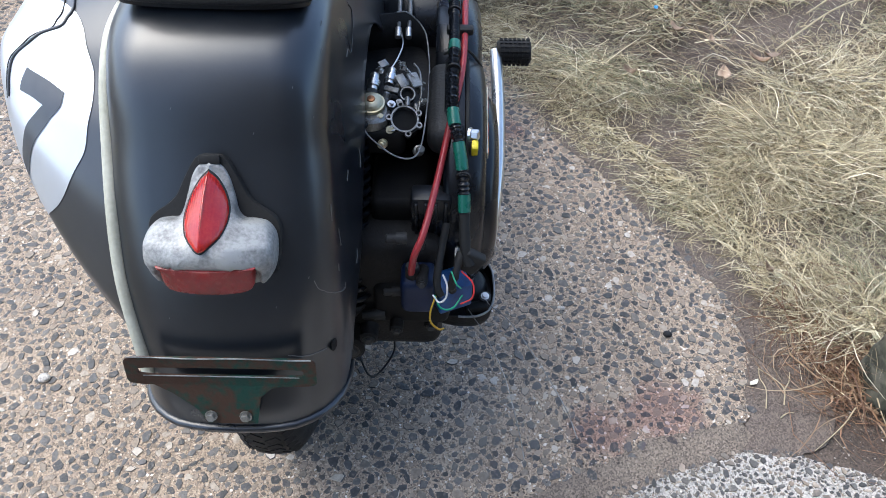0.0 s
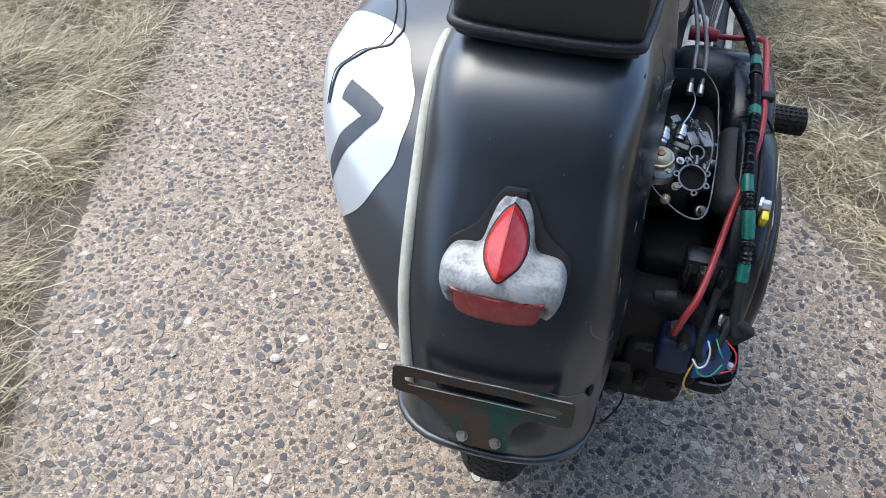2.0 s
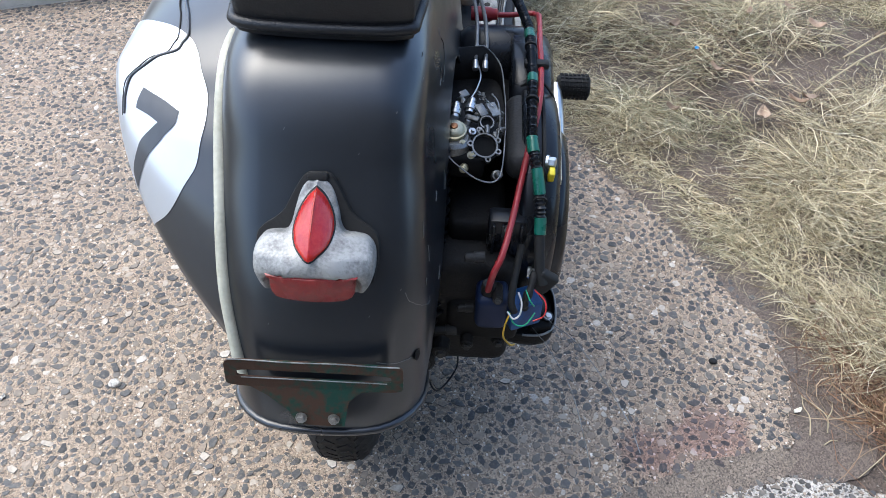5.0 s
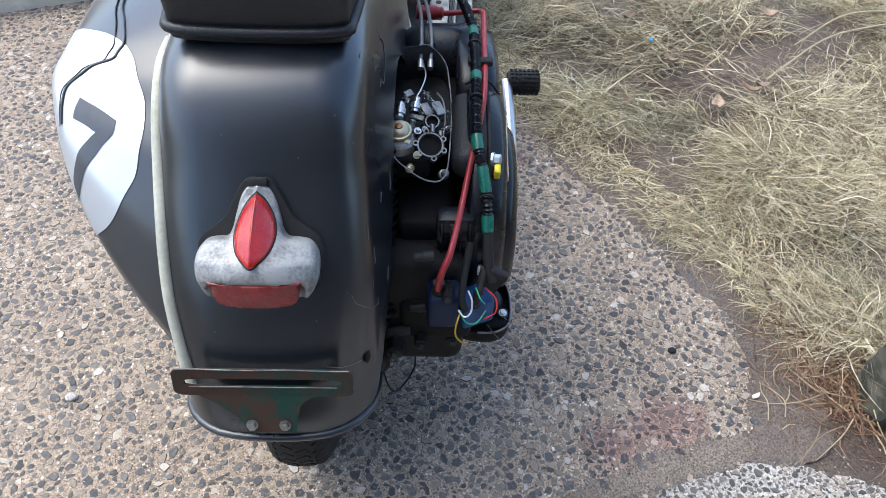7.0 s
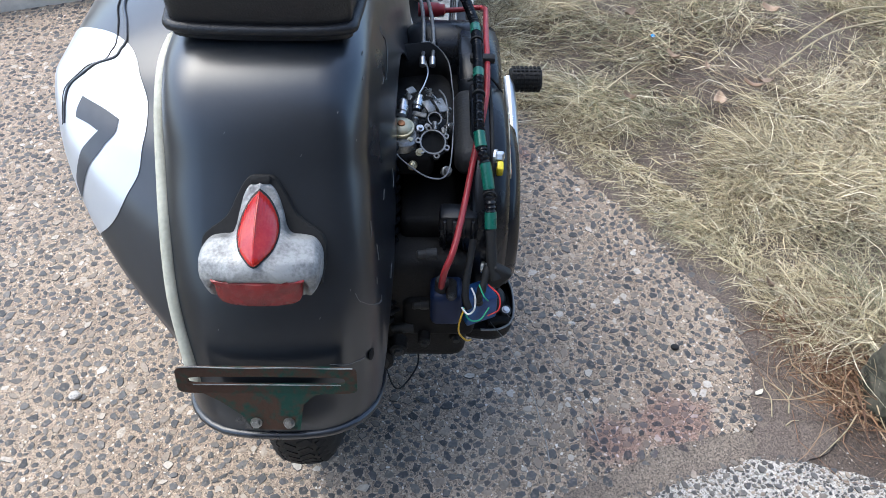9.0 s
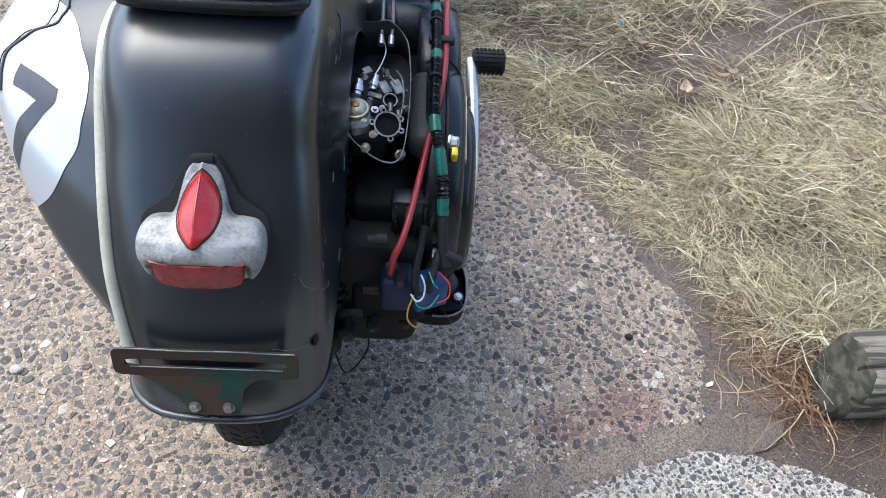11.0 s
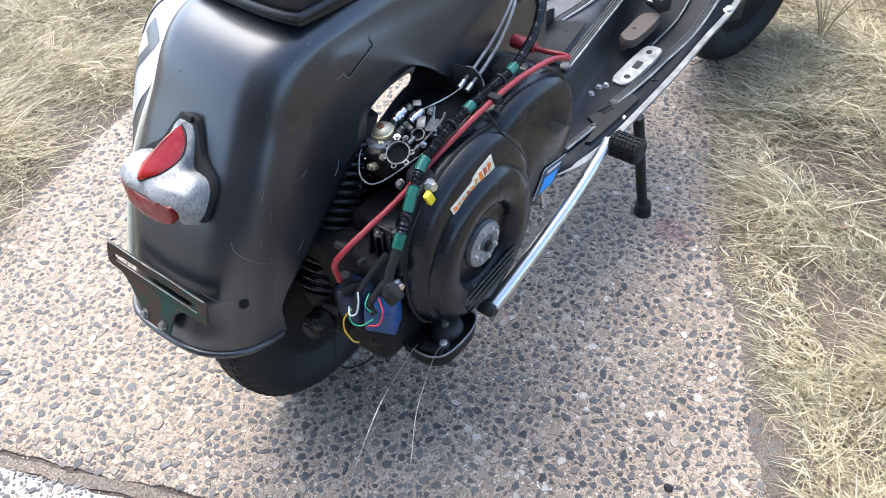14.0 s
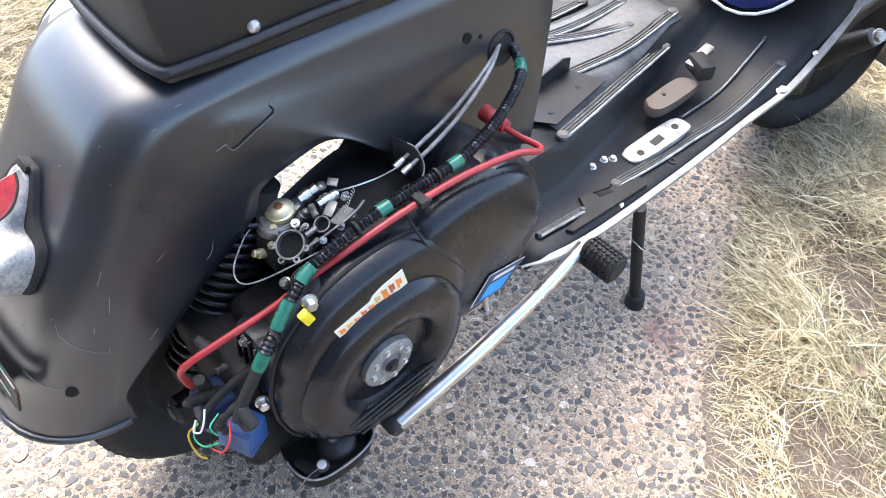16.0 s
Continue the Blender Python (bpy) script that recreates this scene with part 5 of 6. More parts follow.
hexbolt("trim_bolt", (0.279, 1.025, 0.346), (0.1, -0.4, 1), STEEL, scooter, r=0.008, h=0.006)
for x, y, z in ((0.285, 1.09, 0.40), (0.252, 0.62, 0.292), (0.21, 1.06, 0.37)):
    hexbolt("trim_screw", (x, y, z), (0, -0.4, 1), STEEL, scooter, r=0.0045, h=0.004)
# brake pedal
pedal = part("brake_pedal", layered_bm(rounded_outline([(0.137, 0.812), (0.155, 0.800), (0.174, 0.815), (0.180, 0.885), (0.174, 0.915), (0.146, 0.905), (0.138, 0.875)], 5), [(0.92, 0), (1, 0.004), (1, 0.016), (0.95, 0.02)], lambda a, b, h: Vector((a, b, 0.320 + h + 0.12 * (b - 0.8)))), BROWN, scooter, "worn brown rubber brake pedal pad")
part("pedal_block", box_bm(0.160, 0.93, 0.372, 0.05, 0.03, 0.03, 0.004, 2, Matrix.Rotation(radians(-25), 4, "Z")), RUBBER, pedal, "black rubber pedal stop")
part("pedal_arm", box_bm(0.146, 0.945, 0.378, 0.02, 0.06, 0.012, 0.003, 2, Matrix.Rotation(radians(18), 4, "X")), ZINC, pedal)
part("pedal_hole", lathe_bm([(0, 0.004), (0.001, 0.004), (0.001, 0.0005)], (0.152, 0.845, 0.3455), (0, 0, 1), 12), RUBBER, pedal)
# bent plate on the hump
PL = [(0.058, 0.525), (0.124, 0.585), (0.094, 0.742), (0.036, 0.715)]
lb = part("bent_plate", layered_bm(PL, [(1, 0.389), (1, 0.392)], lambda a, b, h: Vector((a, b, h - 0.03 * (b - 0.58)))), FLOOR, scooter, "scuffed dark bent steel plate")
part("upstand", layered_bm([(0.525, 0.0), (0.715, 0.0), (0.712, 0.026), (0.69, 0.034), (0.55, 0.02)], [(1, 0.0), (1, 0.003)], lambda a, b, h: Vector((0.058 - 0.1158 * (a - 0.525) - h, a, 0.391 + b - 0.03 * (a - 0.58)))), FLOOR, lb)
for x, y in ((0.098, 0.60), (0.078, 0.69)):
    part("hole", lathe_bm([(0, 0.005), (0.001, 0.005), (0.001, 0.0005)], (x, y, 0.3922 - 0.03 * (y - 0.58)), (0, 0, 1), 12), RUBBER, lb)
# rear hump under the seat front
part("tunnel_front", layered_bm([(-0.1, 0.30), (0.12, 0.30), (0.13, 0.40), (0.11, 0.62), (-0.1, 0.62)], [(1, 0.42), (1, 0.49), (0.95, 0.505)], lambda a, b, h: Vector((a, h, b))), BLACK, scooter, "black steel tunnel below the seat")
# stand wire
tube("stand_spring_wire", [(0.272, 0.655, 0.205), (0.296, 0.652, 0.203), (0.30, 0.66, 0.197), (0.275, 0.668, 0.195)], 0.0012, STEEL, scooter, seg=6)

# front wheel and mudguard, steered to the right
front = part("front_wheel", lathe_bm([(-0.03, 0.05), (-0.03, 0.12), (0.03, 0.12), (0.035, 0.05)], (0, 0, 0)), ENGINE, scooter)
front.matrix_basis = Matrix.Translation((0.16, 1.44, 0.21)) @ Matrix.Rotation(radians(-15), 4, "Z")
part("tyre", lathe_bm(prof, (0, 0, 0), seg=48), RUBBER, front, "black front tyre")
bm = bmesh.new()
rows = []
for k in range(15):
    a = radians(-25 + 210 * k / 14)
    rows.append([bm.verts.new((0.132 * math.sin(b), 0.255 * math.cos(a) * (0.62 + 0.38 * math.cos(b)), 0.02 + 0.255 * math.sin(a) * (0.62 + 0.38 * math.cos(b)))) for b in [radians(-85 + 17 * i) for i in range(11)]])
for a, b in zip(rows, rows[1:]):
    for k in range(10):
        bm.faces.new((a[k], a[k + 1], b[k + 1], b[k]))
solid(part("mudguard", bm, BLACK, front, "black steel front mudguard", sharp=60), 0.002)
arm = part("suspension_arm", tube_bm([(0.235, 1.25, 0.30), (0.27, 1.25, 0.34), (0.318, 1.25, 0.388)], lambda t: 0.028 - 0.01 * t, 14), FLOOR, scooter, "grey cast front arm with a bright bolt")
hexbolt("bolt", (0.325, 1.245, 0.395), (1, -0.4, 0.6), ZINC, arm, r=0.011, h=0.012)

# blue bag hung on the legshield
BAGL = [(0.10 + 0.135 * math.cos(2 * math.pi * k / 28), 0.585 + 0.165 * math.sin(2 * math.pi * k / 28) * (1 if math.sin(2 * math.pi * k / 28) < 0 else 1.3)) for k in range(28)]
bm = layered_bm(BAGL, [(0.8, 1.035), (0.93, 1.045), (1.0, 1.07), (1.0, 1.10), (0.95, 1.14), (0.8, 1.155)], lambda a, b, h: Vector((a + 0.015, h + 0.18 * (b - 0.42), b)))
bag = tagged(part("bag", bm, BAG, None), "blue vinyl bag with white piping hanging on legshield", "bag")
for ins in (1.045, 1.14):
    tube("piping", [(0.112 + (a - 0.1) * 0.985 + 0.003, ins + 0.18 * (b - 0.42), 0.585 + (b - 0.585) * 0.985) for a, b in BAGL + BAGL[:1]], 0.0032, WIREWHITE, bag, "white piping", smooth=1, seg=8)
part("strap", box_bm(0.115, 1.19, 0.80, 0.03, 0.006, 0.12, 0.002), BAG, bag)

# ---- loose things round the path ----
def grain(name, light, dark, stretch):
    """Weathered timber with streaks and splits running along x."""
    m = material(name, light, 0.92, second=tuple(c * 0.55 for c in light), scale=14, amount=0.8, bump=0.6, bump_scale=140)
    n, l = m.node_tree.nodes, m.node_tree.links
    b = n["Principled BSDF"]
    tc, mp, nz, rg, mx, bp = [n.new("ShaderNode" + k) for k in ("TexCoord", "Mapping", "TexNoise", "MapRange", "Mix", "Bump")]
    mp.inputs["Scale"].default_value = stretch
    l.new(tc.outputs["Object"], mp.inputs["Vector"])
    l.new(mp.outputs["Vector"], nz.inputs["Vector"])
    nz.inputs["Scale"].default_value, nz.inputs["Detail"].default_value = 1.0, 6
    rg.inputs["From Min"].default_value, rg.inputs["From Max"].default_value = 0.56, 0.44
    l.new(nz.outputs["Fac"], rg.inputs["Value"])
    mx.data_type = "RGBA"
    l.new(rg.outputs["Result"], mx.inputs["Factor"])
    l.new(b.inputs["Base Color"].links[0].from_socket, mx.inputs["A"])
    mx.inputs["B"].default_value = (*dark, 1)
    l.new(mx.outputs["Result"], b.inputs["Base Color"])
    bp.inputs["Strength"].default_value, bp.inputs["Distance"].default_value = 0.9, 0.006
    l.new(nz.outputs["Fac"], bp.inputs["Height"])
    l.new(bp.outputs["Normal"], b.inputs["Normal"])
    return m


WOOD = grain("weathered_grey_timber", (0.27, 0.245, 0.195), (0.06, 0.052, 0.04), (3.5, 75, 75))
LEAF = material("dead_leaf", (0.22, 0.15, 0.10), 0.75, second=(0.34, 0.26, 0.19), scale=40, amount=0.9, objrand=0.35, bump=0.4)
POT = material("black_nursery_plastic", (0.014, 0.015, 0.015), 0.5, scale=12)
TWIG = material("dry_stalk", (0.45, 0.38, 0.24), 0.8, second=(0.3, 0.22, 0.13), scale=50)


def log_bm():
    """A squared, weathered timber with long drying cracks and a worn end."""
    bm = bmesh.new()
    seg, rows = 72, []
    for i in range(30):
        x = 0.962 + 0.008 * min(i, 3) + 0.8 * max(0, i - 3) / 26
        row = []
        for k in range(seg):
            a = 2 * math.pi * k / seg
            c, s = math.cos(a), math.sin(a)
            r = 0.069 / (abs(c) ** 3.2 + abs(s) ** 3.2) ** (1 / 3.2)
            r += 0.007 * noise.noise((x * 2.5, c * 2, s * 2)) + 0.0025 * noise.noise((x * 4, a * 14, 2.0))
            cut = noise.noise((x * 1.3, a * 5.5, 9.0))
            r -= 0.012 * max(0, 1 - abs(cut) / 0.06)
            r *= (0.80, 0.92, 0.975, 1.0)[min(i, 3)]
            tilt = 0.02 * s + 0.008 * noise.noise((c * 3, s * 3, 1)) if i < 4 else 0.02 * s * max(0, 1 - (i - 3) / 8)
            row.append(bm.verts.new((x + tilt, 0.028 + 0.12 * (x - 0.95) + r * c, 0.050 + r * s * 0.92)))
        rows.append(row)
    for a, b in zip(rows, rows[1:]):
        for k in range(seg):
            bm.faces.new((a[k], a[(k + 1) % seg], b[(k + 1) % seg], b[k]))
    bm.faces.new(rows[0][::-1]).material_index = 1
    bm.faces.new(rows[-1])
    bm.faces.ensure_lookup_table()
    for f in bm.faces[:seg * 2]:
        f.material_index = 1
    return bm


log = tagged(part("log", log_bm(), WOOD, None, sharp=50), "weathered grey squared timber lying on soil", "timber")
log.data.materials.append(grain("mossy_end_grain", (0.10, 0.093, 0.068), (0.03, 0.03, 0.02), (60, 28, 45)))


def leaf(name, at, length, width, turn, curl, mat, label, tip=0.0):
    bm = bmesh.new()
    rows = []
    for i in range(7):
        t = i / 6
        w = width * math.sin(math.pi * min(1, 0.08 + 0.9 * t)) ** 0.8
        rows.append([bm.verts.new(((t - 0.5) * length, s * w / 2, curl * (2 * t - 1) ** 2 + abs(s) * curl * 0.8 + 0.002 * math.sin(7 * t + s))) for s in (-1, -0.5, 0, 0.5, 1)])
    for a, b in zip(rows, rows[1:]):
        for k in range(4):
            bm.faces.new((a[k], a[k + 1], b[k + 1], b[k]))
    ob = solid(part(name, bm, mat, None, sharp=80), 0.0008, 0)
    ob.matrix_basis = pose(*at, tip, 0, turn)
    return tagged(ob, label, "leaf", "dead leaves in the grass")


rnd = random.Random(4)
for x, y, z, l, w in ((0.878, 0.999, 0.045, 0.045, 0.018), (0.927, 0.996, 0.045, 0.05, 0.018), (1.112, 1.275, 0.05, 0.06, 0.04), (0.885, 0.872, 0.03, 0.06, 0.045), (0.944, 1.337, 0.05, 0.045, 0.025), (0.974, 0.922, 0.04, 0.06, 0.02),
                      (1.30, 0.81, 0.05, 0.08, 0.04), (1.262, 1.226, 0.05, 0.05, 0.025), (1.065, 1.374, 0.05, 0.045, 0.03), (0.984, 1.622, 0.055, 0.09, 0.06), (1.004, 0.927, 0.05, 0.05, 0.03), (0.80, 1.05, 0.04, 0.05, 0.03),
                      (0.66, 0.86, 0.045, 0.04, 0.025), (1.2, 0.62, 0.05, 0.06, 0.03), (0.72, 1.25, 0.05, 0.05, 0.035), (0.84, 0.27, 0.025, 0.028, 0.014)):
    leaf("dead_leaf", (x, y, z), l * 0.8, w * 0.7, rnd.uniform(0, 360), rnd.uniform(0.005, 0.012), LEAF, "curled brown dead leaf lying in dry grass", rnd.uniform(-15, 15))
leaf("fallen_leaf", (0.762, 0.036, 0.004), 0.018, 0.009, 30, 0.002, PAPER, "tiny yellow leaf lying at the path's edge")
leaf("fallen_leaf", (-0.60, -0.02, 0.003), 0.013, 0.008, 80, 0.001, MORTAR2, "small pale chip lying on the path")


def lump(name, at, r, mat, label, category):
    bm = bmesh.new()
    bmesh.ops.create_icosphere(bm, subdivisions=2, radius=r)
    for v in bm.verts:
        v.co *= 1 + 0.35 * noise.noise(v.co * 90 + Vector(at) * 40)
        v.co.z *= 0.6
    ob = part(name, bm, mat, None, sharp=40)
    ob.location = at
    return tagged(ob, label, category)


lump("pebble", (0.431, 0.812, 0.005), 0.009, MORTAR, "pale chipped pebble on the path's edge", "pebble")
lump("pebble", (0.635, 0.135, 0.004), 0.007, RUBBER, "black pebble lying on the path", "pebble")
lump("pebble", (0.455, 0.19, 0.003), 0.004, MORTAR2, "tiny white pebble on the path", "pebble")
lump("pebble", (-0.42, 0.02, 0.003), 0.010, MORTAR2, "pale flat pebble on the path", "pebble")
lump("plastic_scrap", (0.767, 1.146, 0.045), 0.006, SKYBLUE, "blue plastic scrap caught in grass", "scrap")
for q in ([(1.02, 0.955, 0.05), (1.19, 1.08, 0.09), (1.36, 1.17, 0.08), (1.60, 1.28, 0.05)], [(1.14, 1.12, 0.05), (1.28, 1.19, 0.10), (1.50, 1.29, 0.06)]):
    tagged(part("dry_stalk", tube_bm(q, 0.0026, 6), TWIG, None), "long straw coloured stalk fallen across grass", "stalk", "fallen stalks")
for q in ([(0.771, -0.013, 0.004), (0.777, 0.02, 0.01), (0.774, 0.045, 0.006), (0.778, 0.069, 0.004)], [(0.802, -0.006, 0.004), (0.806, 0.02, 0.012), (0.795, 0.045, 0.008), (0.776, 0.066, 0.004)], [(0.806, 0.018, 0.01), (0.818, 0.035, 0.012), (0.828, 0.059, 0.004)], [(0.914, -0.013, 0.012), (0.89, -0.04, 0.008), (0.86, -0.065, 0.004), (0.829, -0.089, 0.003)],
          [(0.95, 0.0, 0.02), (0.952, -0.03, 0.012), (0.96, -0.066, 0.003)], [(0.79, -0.03, 0.003), (0.803, -0.022, 0.005), (0.815, -0.02, 0.003)]):
    tagged(part("twig", tube_bm(q, lambda t: 0.0013 - 0.0006 * t, 6), TWIG, None), "thin curved dry twig lying on soil", "twig", "twigs by the log")


def pot(at, r, h):
    bm = lathe_bm([(0, r * 0.82), (h * 0.86, r * 0.97), (h * 0.86, r * 1.04), (h, r * 1.05), (h, r * 0.96), (h * 0.8, r * 0.93), (h * 0.79, 0.001)], (0, 0, 0), (0, 0, 1), 36)
    ob = part("plant_pot", bm, POT, None)
    ob.location = at
    return tagged(ob, "black plastic nursery pot standing in grass", "pot", "nursery pots")


pot((0.625, 1.90, -0.01), 0.17, 0.3)
pot((-1.68, 1.22, -0.01), 0.15, 0.26)
for px, py, n_ in ((0.36, 1.62, 7), (-1.28, 1.12, 5)):
    plant = thing("dead_plant", "clump of bare pale dead stalks rising from the grass", "plant", (px, py, -0.01))
    for k in range(n_):
        a = rnd.uniform(0, 6.28)
        part("stalk", tube_bm([(0, 0, 0), (0.02 * math.cos(a), 0.02 * math.sin(a), 0.09), (0.06 * math.cos(a), 0.06 * math.sin(a), rnd.uniform(0.15, 0.24))], lambda t: 0.0035 - 0.002 * t, 6), TWIG, plant)

# ---- grass ----
def blade_material(name, stops):
    m = bpy.data.materials.new(name)
    m.use_nodes = True
    n, l = m.node_tree.nodes, m.node_tree.links
    b = n["Principled BSDF"]
    g, r = n.new("ShaderNodeNewGeometry"), n.new("ShaderNodeValToRGB")
    while len(r.color_ramp.elements) < len(stops):
        r.color_ramp.elements.new(0.5)
    for e, (pos, c) in zip(r.color_ramp.elements, stops):
        e.position, e.color = pos, (*c, 1)
    l.new(g.outputs["Random Per Island"], r.inputs["Fac"])
    l.new(r.outputs["Color"], b.inputs["Base Color"])
    b.inputs["Roughness"].default_value = 0.65
    return m


STRAW = blade_material("straw_grass", [(0.0, (0.11, 0.080, 0.045)), (0.2, (0.29, 0.230, 0.130)), (0.5, (0.50, 0.42, 0.25)), (0.85, (0.70, 0.61, 0.40)), (1.0, (0.86, 0.79, 0.60))])
GREENISH = blade_material("fading_green_grass", [(0.0, (0.11, 0.108, 0.055)), (0.4, (0.25, 0.235, 0.13)), (0.7, (0.39, 0.36, 0.225)), (1.0, (0.54, 0.48, 0.33))])
THATCH = blade_material("brown_thatch", [(0.0, (0.06, 0.042, 0.028)), (0.5, (0.16, 0.11, 0.07)), (1.0, (0.36, 0.28, 0.18))])
ORANGED = blade_material("rusty_dead_weed", [(0.0, (0.07, 0.038, 0.023)), (0.45, (0.20, 0.105, 0.055)), (0.75, (0.30, 0.175, 0.095)), (1.0, (0.42, 0.32, 0.20))])


def blades(name, roots, azimuth, length, rise, width, mat, label, rng, curl=0.85, k=5):
    """Curved, tapering blades from root points; all arrays are of one length."""
    n = len(roots)
    t = np.linspace(0, 1, k)[None, :]
    out = length[:, None] * (np.cos(rise)[:, None] * t + 0.25 * t * t)
    up = length[:, None] * (np.sin(rise)[:, None] * t * (1 - 0.62 * t))
    bend = rng.normal(0, curl, n)[:, None] * t * t
    ang = azimuth[:, None] + bend
    x, y, z = roots[:, 0:1] + out * np.cos(ang), roots[:, 1:2] + out * np.sin(ang), roots[:, 2:3] + np.maximum(up, 0.002 * t)
    w = width[:, None] * (1 - 0.85 * t ** 1.5) / 2
    sx, sy = -np.sin(azimuth)[:, None], np.cos(azimuth)[:, None]
    tw = rng.normal(0, 0.6, n)[:, None]
    left = np.stack((x + sx * w, y + sy * w, z + tw * w), -1)
    right = np.stack((x - sx * w, y - sy * w, z - tw * w), -1)
    verts = np.stack((left, right), 2).reshape(-1, 3)
    base = (np.arange(n) * 2 * k)[:, None, None]
    quad = np.array([[2 * i, 2 * i + 1, 2 * i + 3, 2 * i + 2] for i in range(k - 1)])[None]
    me = bpy.data.meshes.new(name)
    faces = (base + quad).reshape(-1, 4)
    me.vertices.add(len(verts))
    me.vertices.foreach_set("co", verts.astype(np.float32).ravel())
    me.loops.add(faces.size)
    me.loops.foreach_set("vertex_index", faces.astype(np.int32).ravel())
    me.polygons.add(len(faces))
    me.polygons.foreach_set("loop_start", np.arange(0, faces.size, 4, dtype=np.int32))
    me.update()
    me.validate()
    me.materials.append(mat)
    return tagged(new(name, me), label, "grass", kind="stuff")


rng = np.random.default_rng(7)


def field(x, y, s, seed):
    """Cheap smooth noise for arrays."""
    v = 0
    for i in range(5):
        a = seed * 1.7 + i * 2.4
        v = v + np.sin(x * s * (1 + 0.37 * i) * math.cos(a) + y * s * (1 + 0.37 * i) * math.sin(a) + 3.1 * i + seed) / 2.2
    return v


def edge_distance(line, x, y):
    """Distance to a polyline and the way towards it, for arrays."""
    best, bx, by = np.full(x.shape, 1e9), np.zeros(x.shape), np.zeros(x.shape)
    for (ax, ay), (cx, cy) in zip(line, line[1:]):
        dx, dy = cx - ax, cy - ay
        t = np.clip(((x - ax) * dx + (y - ay) * dy) / (dx * dx + dy * dy + 1e-9), 0, 1)
        px, py = ax + t * dx, ay + t * dy
        d = np.hypot(x - px, y - py)
        m = d < best
        best, bx, by = np.where(m, d, best), np.where(m, px - x, bx), np.where(m, py - y, by)
    return best, np.arctan2(by, bx)


def sward(tag, n, x0, x1, y0, y1, line, right, keep, seed):
    """Matted straw, some fading green and brown thatch on one side of the path."""
    x, y = rng.uniform(x0, x1, n), rng.uniform(y0, y1, n)
    ok = ~inside(path_poly, x, y) & ~inside(slab_poly, x, y) & keep(x, y)
    d, toward = edge_distance(line, x, y)
    bare = field(x, y, 5.5, seed) + 0.5 * field(x, y, 14, seed + 3)
    ok &= (d > (0.034 + 0.022 * rng.random(n)) * (np.clip(1.3 - (y - 0.2) / 0.2, 0.3, 1) if right else 1)) & (rng.random(n) < np.clip(1.1 - 0.42 * np.clip(bare - 0.35, 0, 2) * np.clip((d - 0.22) / 0.15, 0, 1), 0.12, 1)) & ~((np.hypot((x - 0.91) / 1.3, y - 0.98) < 0.13 + 0.05 * field(x, y, 20, seed)) & (rng.random(n) < 0.82) & right) & ~((np.hypot((x - 1.0) / 2.0, y - 1.15) < 0.24 + 0.06 * field(x, y, 12, seed)) & (rng.random(n) < 0.5) & right)
    x, y, d, toward = x[ok], y[ok], d[ok], toward[ok]
    n = len(x)
    flow = 1.9 * field(x, y, 3.2, seed + 1) + 0.9 * field(x, y, 11, seed + 2)
    near = np.clip(1 - d / 0.12, 0, 1)
    az = np.where(rng.random(n) < 0.35 + 0.5 * near, toward + rng.normal(0, 0.75, n), flow + rng.normal(0, 1.15, n))
    tuft = np.clip(0.5 + 0.5 * field(x, y, 8, seed + 5), 0, 1)
    length = (0.035 + 0.105 * rng.random(n) ** 1.5) * (0.6 + 0.8 * tuft) * (1 - 0.35 * near)
    rise = np.clip(rng.normal(0.35 + 0.35 * tuft, 0.28, n), 0.02, 1.35)
    width = rng.uniform(0.0009, 0.0025, n)
    if not right:
        length *= 1.3
    roots = np.stack((x, y, np.full(n, -0.012) + 0.02 * tuft * np.clip(d / 0.1, 0, 1)), -1)
    green = field(x, y, 4.5, seed + 8) + 0.6 * field(x, y, 13, seed + 9)
    brown = np.where(right & (np.hypot((x - 1.0) / 2.0, y - 1.15) < 0.28), 0.5, 0.20 if right else 0.10)
    kind = np.where(rng.random(n) < brown, 2, np.where(rng.random(n) < np.clip((0.12 if right else 0.02) + (0.40 if right else 0.2) * green, 0.02, 0.7), 1, 0))
    rise = np.where(kind == 2, rise * 0.35, rise)
    rise = np.where(kind == 1, np.clip(rise + 0.2, 0, 1.4), rise)
    for k, (mat, word) in enumerate(((STRAW, "matted straw coloured dry grass beside the path"), (GREENISH, "fading green grass tufts among the straw"), (THATCH, "brown dead thatch low in the grass"))):
        m = kind == k
        blades(("dry_grass", "green_grass", "thatch")[k], roots[m], az[m], length[m], rise[m], width[m], mat, word, rng)


nolog = lambda x, y: ~((x > 0.93) & (np.abs(y - 0.03 - 0.12 * (x - 0.95)) < 0.07)) & ~((y < 0.09 + 0.12 * (x - 0.75)) & (rng.random(x.shape) < 0.93)) & ~((x > 0.78) & (x < 0.9) & (y < 0.14) & (rng.random(x.shape) < 0.93)) & ~((x > 0.7) & (x < 0.85) & (y < 0.16) & (rng.random(x.shape) < 0.6))
sward("right", 140000, 0.12, 1.75, 0.0, 2.2, wobble(RIGHT_EDGE), True, nolog, 1.0)
sward("left", 60000, -2.0, -0.72, -0.5, 1.45, wobble(LEFT_EDGE), False, lambda x, y: ~((y > 1.25 + 0.364 * (x + 1.156)) & (x > -1.3)), 5.0)

